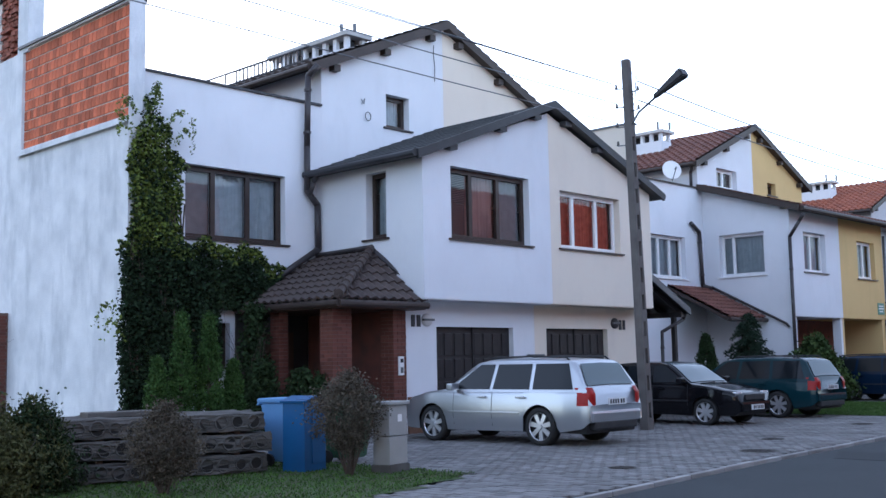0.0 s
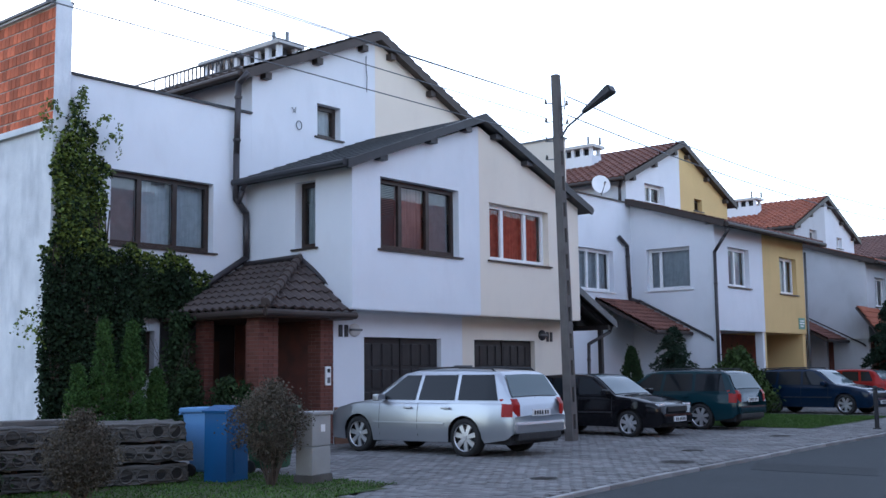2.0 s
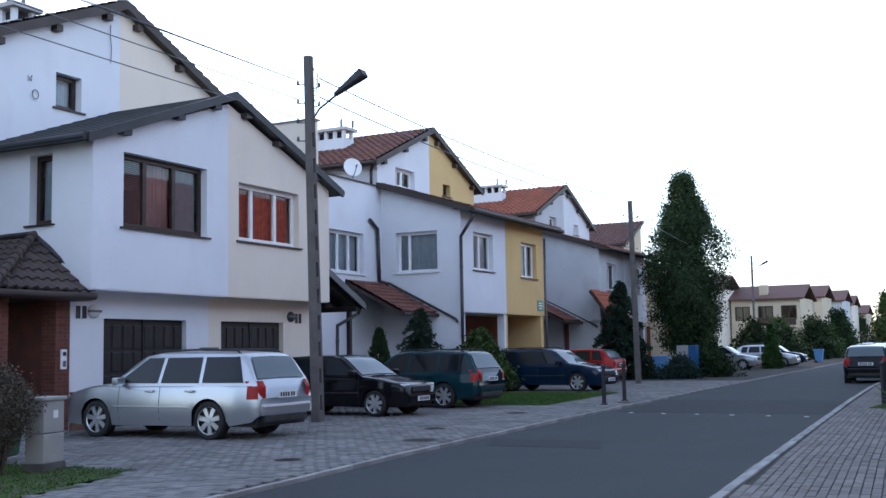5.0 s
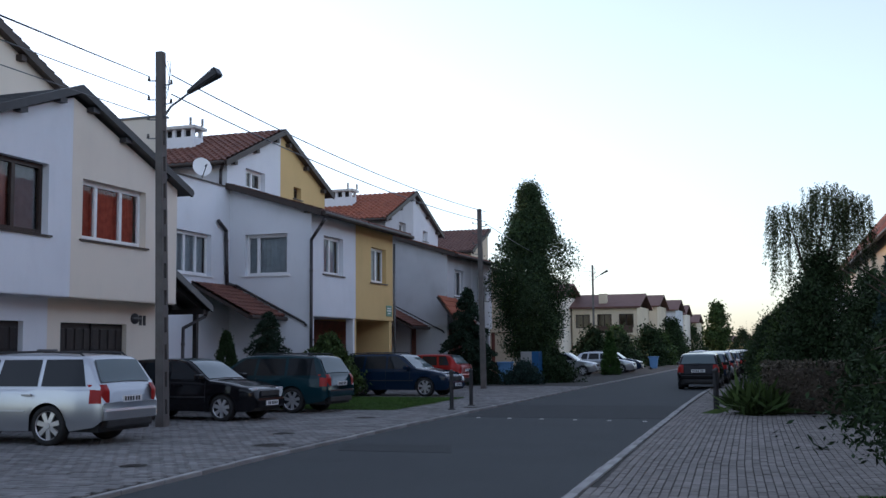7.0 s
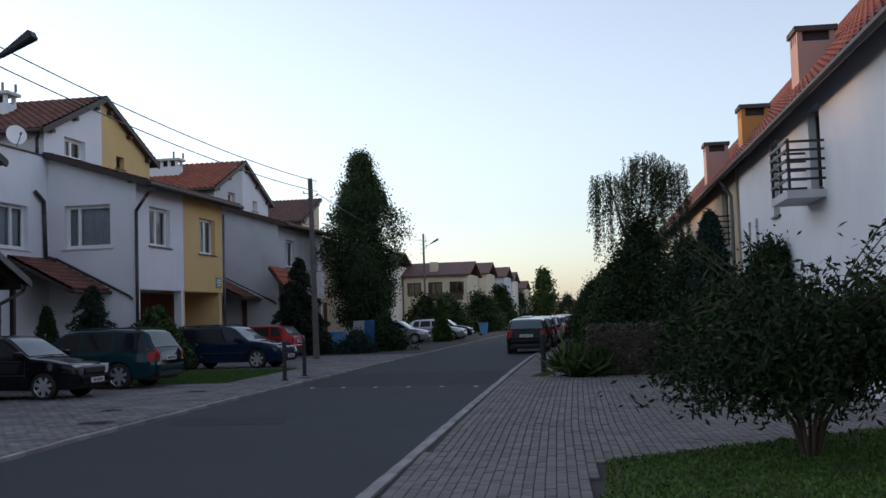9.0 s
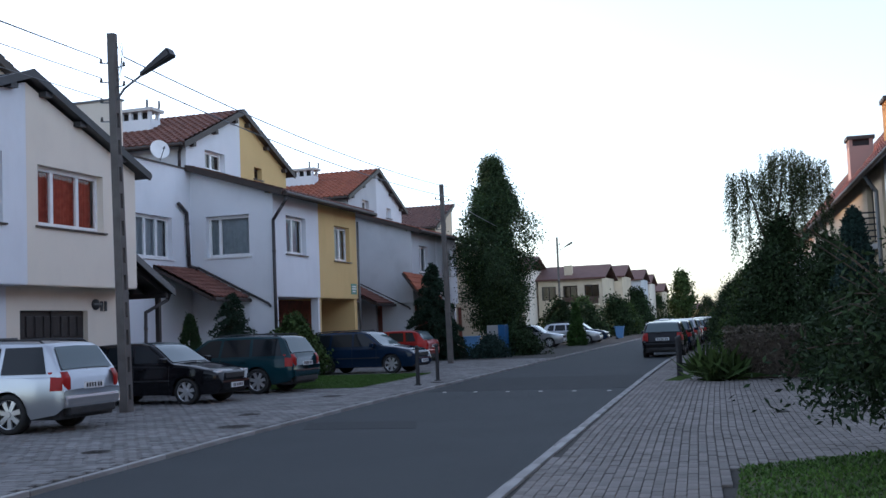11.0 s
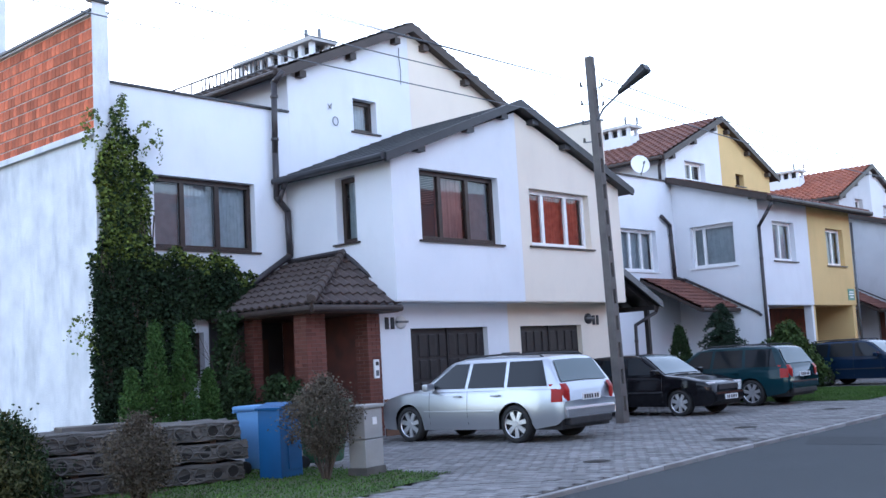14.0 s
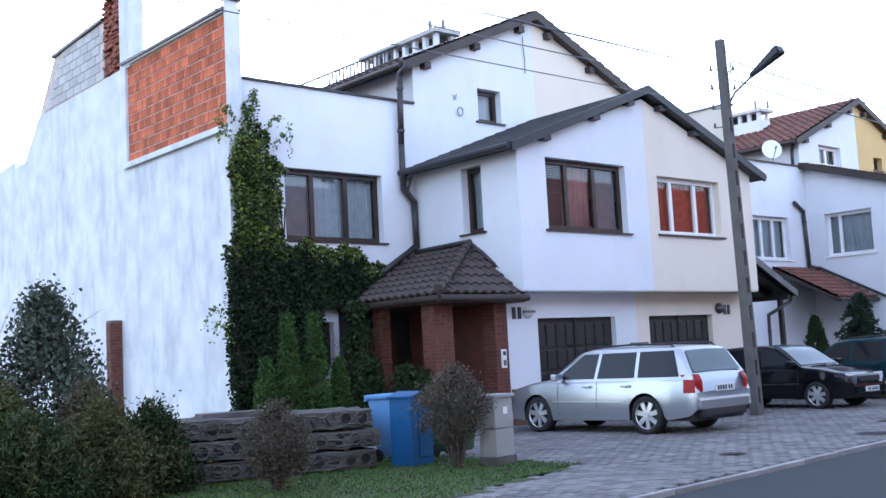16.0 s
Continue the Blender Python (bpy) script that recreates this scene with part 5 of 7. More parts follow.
    for x, z, o in ((-H - 0.012, 0.74, -1), (H + 0.03, 0.4, 1)):
        bm = bmesh.new()
        bx(bm, (x, -0.26, z - 0.055), (x + o * 0.02, 0.26, z + 0.055))
        pl = part("number_plate", bm, plate_white, c, "white plate with dark bars")
        for i in range(6):
            bm = bmesh.new()
            y = -0.2 + 0.07 * i + (0.02 if i > 1 else 0)
            bx(bm, (x + o * 0.02, y, z - 0.035), (x + o * 0.023, y + 0.045, z + 0.035))
            part("bar", bm, black_plastic, pl)
    bm = bmesh.new()
    tube(bm, (-H + 0.1, 0.02, 0.99), (-H + 0.16, 0.3, 1.01), 0.012, None, 6)
    part("rear_wiper", bm, black_plastic, c)
    bm = bmesh.new()
    tube(bm, (H * 0.47, -0.5, 0.93), (H * 0.46, 0.1, 0.945), 0.01, None, 6)
    part("front_wiper", bm, black_plastic, c)
    return c


silver = paint("paint_silver", (0.5, 0.52, 0.55))
black_paint = paint("paint_black", (0.007, 0.007, 0.009))
teal = paint("paint_teal", (0.006, 0.032, 0.042))
navy = paint("paint_navy", (0.006, 0.018, 0.042))
red_paint = paint("paint_red", (0.35, 0.02, 0.016))
maroon = paint("paint_maroon", (0.12, 0.02, 0.025))
white_paint = paint("paint_white", (0.7, 0.71, 0.73))
car((-13.17, 16.12, 0), 180, "estate", silver, "silver estate car with roof rails on paving", car_glass).scale = (1.045, 1.045, 1.045)
car((-13.5, 22.45, 0), -2, "hatch", black_paint, "black hatchback parked nose to the street")
car((-13.45, 25.85, 0), 178, "estate", teal, "dark green estate car parked tail to the street")
car((-13.55, 35.9, 0), -5, "estate", navy, "dark blue estate car beside a lawn")
car((-15.7, 44.2, 0), 178, "hatch", red_paint, "red hatchback parked by the houses")
for y, kind, colour, label in ((45.2, "hatch", black_paint, "black hatchback parked along the street"), (51.8, "hatch", navy, "dark car parked along the street"), (58.0, "estate", silver, "silver car parked along the street"), (64.0, "hatch", navy, "dark blue car parked along the street"), (71.0, "hatch", black_paint, "black car far along the street"), (79.0, "estate", navy, "dark estate car far along the street")):
    car((kerb_r(y) - 0.4, y, -0.05), 92, kind, colour, label)
car((kerb_r(86) + 0.5, 86, 0), 25, "estate", white_paint, "white car standing across the far footway")
car((-13.2, 76.0, 0), 0, "estate", navy, "grey-blue estate car in front of far houses")
car((-12.9, 72.0, 0), 0, "hatch", silver, "silver car in front of far houses")
car((-14.2, 66.0, 0), 0, "hatch", silver, "pale car behind a clipped conifer")
car((-9.3, 96, -0.05), -88, "hatch", maroon, "maroon car far along the street")
car((-9.6, 103, -0.05), -88, "estate", silver, "silver car far along the street")


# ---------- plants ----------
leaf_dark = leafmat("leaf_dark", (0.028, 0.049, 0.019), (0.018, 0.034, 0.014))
leaf_mid = leafmat("leaf_mid", (0.055, 0.085, 0.025), (0.035, 0.06, 0.02))
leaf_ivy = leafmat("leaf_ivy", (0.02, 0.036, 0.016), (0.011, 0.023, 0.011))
leaf_ivy_tip = leafmat("leaf_ivy_tip", (0.13, 0.17, 0.035), (0.07, 0.1, 0.028))
leaf_thuja = leafmat("leaf_thuja", (0.05, 0.1, 0.026), (0.032, 0.07, 0.02))
leaf_rust = leafmat("leaf_rust", (0.105, 0.09, 0.068), (0.07, 0.06, 0.046))
leaf_willow = leafmat("leaf_willow", (0.06, 0.075, 0.035), (0.04, 0.055, 0.025))
leaf_blue = leafmat("leaf_blue", (0.025, 0.05, 0.042), (0.018, 0.036, 0.03))
leaf_spruce = leafmat("leaf_spruce", (0.022, 0.042, 0.026), (0.015, 0.03, 0.018))
leaf_birch = leafmat("leaf_birch", (0.05, 0.08, 0.038), (0.028, 0.05, 0.024))
leaf_silver = leafmat("leaf_silver", (0.09, 0.11, 0.085), (0.06, 0.08, 0.055))
bark = mat("bark", (0.09, 0.07, 0.055), (0.06, 0.045, 0.035), 6, 0.95, 0, 0.6, 25)
bark_birch = mat("bark_birch", (0.5, 0.48, 0.45), (0.2, 0.18, 0.16), 5, 0.9, 0, 0.3, 25)
RNG = np.random.RandomState(7)


def leaves(name, pts, size, material, parent, label="", squash=1.0, droop=0.0, long=1.6):
    """Many small blades, each two triangles folded on its midrib, at the given places."""
    pts = np.asarray(pts, float)
    n = len(pts)
    d = RNG.normal(size=(n, 3))
    d[:, 2] = d[:, 2] * squash - droop
    d /= np.linalg.norm(d, axis=1, keepdims=True) + 1e-9
    e = np.cross(d, RNG.normal(size=(n, 3)))
    e /= np.linalg.norm(e, axis=1, keepdims=True) + 1e-9
    s = size * RNG.uniform(0.6, 1.35, (n, 1))
    f = np.cross(d, e)
    v = np.stack([pts, pts + d * s * long * 0.5 + e * s * 0.5 + f * s * 0.12, pts + d * s * long, pts + d * s * long * 0.5 - e * s * 0.5 + f * s * 0.12], 1).reshape(-1, 3)
    me = bpy.data.meshes.new(name)
    me.vertices.add(4 * n)
    me.vertices.foreach_set("co", v.ravel())
    me.loops.add(4 * n)
    me.loops.foreach_set("vertex_index", np.arange(4 * n))
    me.polygons.add(n)
    me.polygons.foreach_set("loop_start", np.arange(0, 4 * n, 4))
    me.polygons.foreach_set("loop_total", np.full(n, 4))
    me.update(calc_edges=True)
    ob = link(name, me, material, parent, label)
    ob["kind"] = "stuff"
    return ob


def clumps(centres, per, spread):
    c = np.asarray(centres, float)
    return (c[:, None, :] + RNG.normal(size=(len(c), per, 3)) * spread).reshape(-1, 3)


def shell(n, h, r, base=0.15, power=1.0, top=0.08, lump=0.22):
    """Clump centres in a crown of height h: r(z) tapers to the tip, with an uneven outline."""
    out = []
    ph = RNG.uniform(0, 6.28, 4)
    while len(out) < n:
        q = RNG.uniform(0, 1)
        a = RNG.uniform(0, 6.2832)
        w = r * (1 - lump + lump * (math.sin(3 * a + ph[0] + 5 * q) * 0.5 + math.sin(5 * a + ph[1] - 9 * q) * 0.5))
        w *= max(top, math.sin(math.pi * min(1, 0.12 + 0.88 * q) ** power)) if power else max(top, 1 - q)
        d = w * math.sqrt(RNG.uniform(0.15, 1.0))
        out.append((d * math.cos(a), d * math.sin(a), h * (base + (1 - base) * q)))
    return out


def twigs(parent, n, h, r, material, seed_r=0.04, thick=0.012, levels=2):
    """Stems that fork from the foot of a shrub."""
    bm = bmesh.new()
    for i in range(n):
        a = RNG.uniform(0, 6.28)
        p = Vector((seed_r * math.cos(a), seed_r * math.sin(a), 0))
        d = Vector((math.cos(a) * r / h * RNG.uniform(0.1, 1.0), math.sin(a) * r / h * RNG.uniform(0.1, 1.0), 1)).normalized()
        ln = h * RNG.uniform(0.55, 0.9) / 4
        t = thick
        for k in range(4):
            q = p + d * ln
            tube(bm, p, q, t, t * 0.75, 5)
            if k > 0:
                for s in range(levels):
                    dd = (d + Vector(RNG.normal(size=3)) * 0.5).normalized()
                    tube(bm, q, q + dd * ln * 0.9, t * 0.5, t * 0.25, 4)
            p, t = q, t * 0.75
            d = (d + Vector(RNG.normal(size=3)) * 0.18).normalized()
    return part("forked_stem", bm, material, parent)


def shrub(name, at, h, r, material, label, category="shrub", n=160, per=45, size=0.05, group="", stems=9, base=0.18, power=0.8, spread=0.09, top=0.15, bark_m=None):
    c = thing(name, label, category, group, at)
    twigs(c, stems, h, r, bark_m or bark)
    leaves("crown", clumps(shell(n, h, r, base, power, top), per, spread), size, material, c)
    return c


def conifer(at, h, r, material, label, n=260, per=40, size=0.05, group="conifers", name="conifer"):
    c = thing(name, label, "conifer", group, at)
    bm = bmesh.new()
    tube(bm, (0, 0, 0), (0, 0, h * 0.9), 0.04 + 0.012 * h, 0.01, 8)
    part("trunk", bm, bark, c)
    pts = []
    if name == "spruce":
        boughs = int(n * 0.4)
        wood = bmesh.new()
        for i in range(boughs):
            q = 0.03 + 0.95 * (i + RNG.uniform()) / boughs
            a = RNG.uniform(0, 6.28)
            w = r * ((1 - q) ** 0.8) * RNG.uniform(0.7, 1.1) + 0.08
            tip = Vector((math.cos(a) * w, math.sin(a) * w, 0))
            for k in range(int(n * per * w / (boughs * r * 0.55))):
                s = RNG.uniform() ** 0.7
                side = RNG.normal() * 0.12 * w * (1.15 - s)
                pts.append((tip.x * s - math.sin(a) * side, tip.y * s + math.cos(a) * side, h * q + 0.12 * w * s - 0.42 * w * s * s - abs(RNG.normal()) * 0.05))
            if w > 0.3:
                tube(wood, (0, 0, h * q), tip * 0.8 + Z * (h * q - 0.17 * w), 0.012, 0.005, 4)
        part("branchwork", wood, bark, c)
        leaves("crown", pts, size, material, c, "", 0.7, 0.5, 2.2)
        return c
    ph = RNG.uniform(0, 6.28, 3)
    for i in range(n):
        q = RNG.uniform(0, 1) ** 1.15
        a = RNG.uniform(0, 6.28)
        w = r * (1 - q) ** 0.85 * (0.85 + 0.15 * math.sin(4 * a + ph[0] + 11 * q)) + 0.03
        d = w * math.sqrt(RNG.uniform(0.4, 1))
        pts.append((d * math.cos(a), d * math.sin(a), h * (0.04 + 0.96 * q) - 0.12 * d))
    leaves("crown", clumps(pts, per, (0.02 * h ** 0.5 + 0.008)), size, material, c, "", 1.2, -0.5, 2.0)
    return c


def tree(name, at, h, r, trunk_h, material, trunk_m, label, n=420, per=60, size=0.09, spread=0.3, power=0.75):
    c = thing(name, label, "tree", "", at)
    bm = bmesh.new()
    p, t = Vector((0, 0, 0)), 0.11 + 0.006 * h
    for k in range(6):
        q = Vector((RNG.normal() * 0.05 * k, RNG.normal() * 0.05 * k, h * 0.9 * (k + 1) / 6))
        tube(bm, p, q, t, t * 0.78, 9)
        p, t = q, t * 0.78
    part("trunk", bm, trunk_m, c)
    cs = shell(n, h, r, trunk_h / h, power, 0.1, 0.42)
    bm = bmesh.new()
    for q in cs[:60]:
        z = max(trunk_h * 0.8, q[2] - 0.5 * math.hypot(q[0], q[1]) - 0.3)
        tube(bm, (0, 0, z), q, 0.035, 0.01, 5)
    part("branchwork", bm, bark, c)
    leaves("crown", clumps(cs, per, spread), size, material, c, "", 0.8, 0.5, 1.7)
    # light on the crown's outside, put into a lighter leaf colour
    leaves("outer_growth", clumps(cs[::2], per // 3, spread * 1.05), size, leaf_mid, c, "", 0.8, 0.9, 1.9)
    return c


# creeper on the first house and its end wall
ivy = thing("creeper", "dense dark green creeper with pale tips on a white wall", "creeper", "", (-19.2, 11.52, 0))
pts, tips = [], []
for _ in range(88000):
    y, z = RNG.uniform(-0.4, 4.3), RNG.uniform(0.2, 7.1)
    w = 1.02 + 0.1 * math.sin(z * 2.1) + 0.06 * math.sin(z * 5.3)
    if z > 5.6:
        w = 1.0 - (z - 5.6) * 0.42 + 0.12 * math.sin(z * 9)
    lo = -0.2 + 0.06 * math.sin(z * 3) + (0.2 * (z - 5.6) if z > 5.6 else 0)
    edge = 4.12 + 0.1 * math.sin(5 * y) + 0.06 * math.sin(13 * y)
    keep = (lo < y < w and (z < 5.9 or RNG.uniform() < 0.8 - 0.35 * (z - 5.9)))
    keep = keep or (y < 3.7 + 0.15 * math.sin(z * 5) - max(0, 3.2 - z) * 1.0 and 0.2 < z < edge - max(0, y - 2.6) * 0.35)
    if 1.9 < y < 3.0 and z < 2.75:
        keep = False
    if keep:
        d = 0.02 + 0.2 * RNG.uniform() * (0.7 + 0.5 * math.sin(y * 4 + z * 3)) * (1.0 if z < 6 else 0.6)
        p = (d, y, z)
        edgey = z > 5.3 and RNG.uniform() < 0.6 or z > edge - 0.3 - max(0, y - 2.6) * 0.35 or z > 5.9 or y > w - 0.12 and z > 4.2
        (tips if edgey and RNG.uniform() < 0.6 else pts).append(p)
leaves("foliage", pts, 0.062, leaf_ivy, ivy, "", 0.6, 0.6, 1.3)
leaves("young_growth", tips, 0.06, leaf_ivy_tip, ivy, "pale green young leaves", 0.6, 0.4, 1.4)
wisps = []
for y0, z0, dy in ((0.2, 6.9, 0.25), (-0.1, 6.6, -0.4), (0.6, 6.5, 0.7), (-0.2, 6.2, -0.35), (0.8, 6.1, 0.5), (-0.4, 2.4, -0.55), (-0.4, 2.1, -0.4), (0.4, 7.0, -0.05)):
    for k in range(70):
        q = RNG.uniform()
        wisps.append((0.12 + RNG.normal() * 0.04, y0 + dy * q + RNG.normal() * 0.03, z0 + 0.55 * math.sin(q * 2.2) - 0.5 * q * q * (dy != 0) + RNG.normal() * 0.03))
leaves("loose_growth", wisps, 0.05, leaf_ivy_tip, ivy, "loose pale shoots", 1, 0.4, 1.6)
bm = bmesh.new()
for i in range(10):
    y = RNG.uniform(-0.2, 1.0)
    pipe(bm, [(0.05, y + 0.1 * math.sin(k + i), 0.7 * k) for k in range(8)], 0.018, 5)
part("forked_stem", bm, bark, ivy)

for (x, y), h, r in (((-17.5, 10.98), 1.65, 0.34), ((-17.5, 11.5), 2.5, 0.36), ((-17.4, 12.05), 2.5, 0.38), ((-17.5, 12.67), 1.6, 0.36)):
    conifer((x, y, 0), h, r, leaf_thuja, "slim green columnar conifer in front of a creeper", 380, 44, 0.026, "columnar conifers", "columnar_conifer")
shrub("bare_shrub", (-10.95, 9.95, 0), 1.32, 0.64, leaf_rust, "rusty half-bare shrub with thin stems on grass", n=300, per=42, size=0.022, stems=24, base=0.3, power=1.25, spread=0.065)
shrub("bare_shrub", (-11.2, 7.25, 0), 1.02, 0.56, leaf_rust, "low rusty half-bare shrub on grass", n=300, per=42, size=0.02, stems=22, base=0.2, power=1.1, spread=0.06)
leaf_olive = leafmat("leaf_olive", (0.085, 0.088, 0.035), (0.05, 0.058, 0.024))
for (x, y), h, r, m in (((-12.6, 6.3), 0.95, 0.65, leaf_dark), ((-12.2, 5.5), 1.05, 0.9, leaf_olive), ((-12.9, 4.5), 1.15, 1.0, leaf_mid), ((-13.6, 5.9), 1.25, 0.9, leaf_rust), ((-13.9, 4.8), 1.3, 1.1, leaf_olive), ((-11.9, 4.5), 0.95, 0.9, leaf_dark), ((-12.6, 3.4), 1.1, 1.1, leaf_dark)):
    g = shrub("garden_shrub", (x, y, 0), h, r, m, "dense mixed garden shrub with narrow leaves", n=330, per=42, size=0.03, group="garden shrubs", stems=10, base=0.03, power=0.55, spread=0.11)
    tops = np.array(shell(90, h, r, 0.25, 0.55))
    up = np.repeat(tops, 26, 0) + np.c_[RNG.normal(size=(2340, 2)) * 0.03, RNG.uniform(-0.1, 0.26, 2340)]
    leaves("feathery_growth", up, 0.018, leaf_olive, g, "", 0.7, -0.9, 5.0)
for (x, y), h, r in (((-15.2, 5.95), 2.7, 0.95), ((-15.4, 4.6), 2.6, 1.25)):
    shrub("leafy_bush", (x, y, 0), h, r, leaf_silver, "tall loose bush with grey-green leaves", n=230, per=42, size=0.052, stems=12, base=0.2, power=0.7, spread=0.12, group="tall bushes")
for (x, y), h, r in (((-18.3, 13.75), 2.75, 0.4), ((-17.2, 14.15), 1.3, 0.5), ((-16.75, 14.3), 1.2, 0.5), ((-17.6, 13.45), 1.5, 0.45)):
    shrub("porch_shrub", (x, y, 0), h, r, leaf_dark, "dark evergreen shrub in front of a brick porch", n=150, per=40, size=0.05, group="porch shrubs", base=0.05, power=0.6)
conifer((-15.7, 27.6, 0), 2.1, 0.65, leaf_dark, "small dark conical conifer by a white wall", 320, 60, 0.035)
conifer((-16.2, 31.0, 0), 2.95, 1.5, leaf_spruce, "broad dark spruce with drooping boughs by a white wall", 420, 70, 0.035, "conifers", "spruce")
shrub("laurel_bush", (-15.6, 34.4, 0), 1.9, 1.3, leaf_mid, "round evergreen bush behind a parked car", n=260, per=40, size=0.08, base=0.05, power=0.6, spread=0.14)
conifer((-15.2, 49.0, 0), 4.7, 1.9, leaf_spruce, "dark spruce in front of a terraced house", 520, 80, 0.05, "conifers", "spruce")
tree("birch_tree", (-14.45, 58.5, 0), 10.6, 3.05, 1.2, leaf_birch, bark_birch, "tall dense dark green birch tree with a pale trunk", 680, 150, 0.07, 0.24, 0.95)
shrub("low_hedge", (-11.9, 52.5, 0), 1.3, 1.6, leaf_dark, "low dark spreading hedge beside the footway", n=300, per=40, size=0.08, base=0.03, power=0.5, spread=0.16)
shrub("low_hedge", (-12.6, 49.5, 0), 0.8, 1.2, leaf_blue, "low juniper beside the footway", n=200, per=40, size=0.07, base=0.03, power=0.5, spread=0.14)
conifer((-11.9, 68.5, 0), 2.6, 0.7, leaf_thuja, "clipped columnar conifer beside the footway", 300, 45, 0.07)


# weeping tree and hedge on the other side
def weeping(at, label):
    c = thing("weeping_tree", label, "tree", "", at)
    bm = bmesh.new()
    tube(bm, (0.6, 0, 0), (0.5, 0, 3.4), 0.13, 0.09)
    crowns = [(-0.15, 0.0, 5.9, 0.75), (1.1, 0.2, 6.5, 0.75), (1.75, 0.0, 6.1, 0.6)]
    for x, y, z, r in crowns:
        tube(bm, (0.5, 0, 3.3), (x, y, z - 0.1), 0.06, 0.02)
    part("trunk", bm, bark, c)
    pts = []
    for x, y, z, r in crowns:
        for k in range(58):
            a, d = RNG.uniform(0, 6.28), r * math.sqrt(RNG.uniform(0, 1))
            px, py = x + d * math.cos(a), y + d * math.sin(a)
            ln = RNG.uniform(0.8, 2.9)
            z0 = z + 0.25 * (1 - d / r) + RNG.uniform(-0.2, 0.2)
            for i in range(int(ln * 85)):
                q = RNG.uniform()
                pts.append((px + RNG.normal() * 0.03 + 0.1 * q * math.cos(a), py + RNG.normal() * 0.03, z0 - ln * q))
    leaves("hanging_growth", pts, 0.026, leaf_willow, c, "", 0.6, 1.6, 3.2)
    leaves("crown", clumps(shell(300, 4.4, 2.0, 0.1, 0.6), 90, 0.22) + np.array([0.8, 0, 0]), 0.055, leaf_dark, c)
    return c


weeping((-0.15, 36, 0), "weeping tree with thin hanging shoots over dark shrubs")
for (x, y), h, r, m in (((0.3, 29.5), 2.9, 1.4, leaf_dark), ((1.9, 30.5), 3.2, 1.7, leaf_dark), ((-0.2, 33.0), 2.6, 1.2, leaf_mid), ((1.7, 27.4), 2.5, 1.3, leaf_dark), ((3.3, 24.5), 2.7, 1.5, leaf_dark), ((1.9, 24.3), 1.7, 1.1, leaf_dark), ((-0.9, 41), 2.6, 1.3, leaf_dark), ((-1.4, 50), 2.6, 1.3, leaf_dark), ((-1.9, 60), 2.6, 1.5, leaf_mid), ((-2.6, 72), 2.8, 1.6, leaf_dark), ((-3.0, 90), 3.2, 2.0, leaf_dark)):
    shrub("hedge_shrub", (x, y, 0), h, r, m, "large dark unclipped hedge shrub by the footway", n=330, per=80, size=0.055, group="roadside hedge", base=0.03, power=0.55, spread=0.2)
conifer((2.14, 25.5, 0), 3.7, 1.05, leaf_blue, "dense blue-green conical conifer by the footway", 480, 90, 0.04)
hed = thing("clipped_hedge", "clipped dark box hedge beside the footway", "hedge", "", (0.12, 26.9, 0))
bp = RNG.uniform((-0.95, -0.6, 0.05), (0.95, 0.6, 1.22), (9000, 3))
leaves("foliage", bp[(np.abs(bp[:, 0]) > 0.75) | (np.abs(bp[:, 1]) > 0.4) | (bp[:, 2] > 1.0)], 0.05, leaf_rust, hed)
bm = bmesh.new()
bx(bm, (-0.8, -0.45, 0), (0.8, 0.45, 1.05), 0.1)
part("inner_growth", bm, bark, hed)
yuc = thing("spiky_plant", "spiky dark green plant with sword-shaped leaves", "plant", "", (-1.0, 26.3, 0))
leaves("sword_growth", RNG.normal(size=(420, 3)) * (0.25, 0.25, 0.08) + (0, 0, 0.12), 0.1, leaf_mid, yuc, "", 0.6, -0.9, 6.0)
# big leafy bush at the near right, on a short forked trunk
bush = thing("leafy_bush", "large dark bush with long leaves and arching shoots on grass", "bush", "", (2.0, 11.35, 0))
bm = bmesh.new()
for i in range(9):
    a = 6.2832 * i / 9
    d = Vector((math.cos(a), math.sin(a), 0))
    pipe(bm, [d * 0.06, d * 0.16 + Z * 0.35, d * (0.45 + 0.05 * (i % 3)) + Z * 0.85, d * (0.9 + 0.1 * (i % 2)) + Z * 1.35], 0.022, 6)
part("forked_stem", bm, bark, bush)


def bush_points(n, inner):
    """Places through an uneven dome: low at the sides, lumpy on top."""
    out = []
    lumps = [(RNG.uniform(0, 6.28), RNG.uniform(0.2, 1.0), RNG.uniform(0.25, 0.5)) for _ in range(26)]
    while len(out) < n:
        a, q, l = lumps[RNG.randint(26)]
        c = np.array([1.0 * q * math.cos(a), 1.1 * q * math.sin(a), 1.18 + 0.3 * (1 - q * q) * math.sin(3 * a + 1) - 0.12 * q + 0.25 * q * math.cos(a)])
        p = c + RNG.normal(size=3) * (l * inner, l * inner, 0.26 * inner)
        if p[2] > 0.25 + 0.3 * abs(math.sin(2.5 * a)):
            out.append(p)
    return out


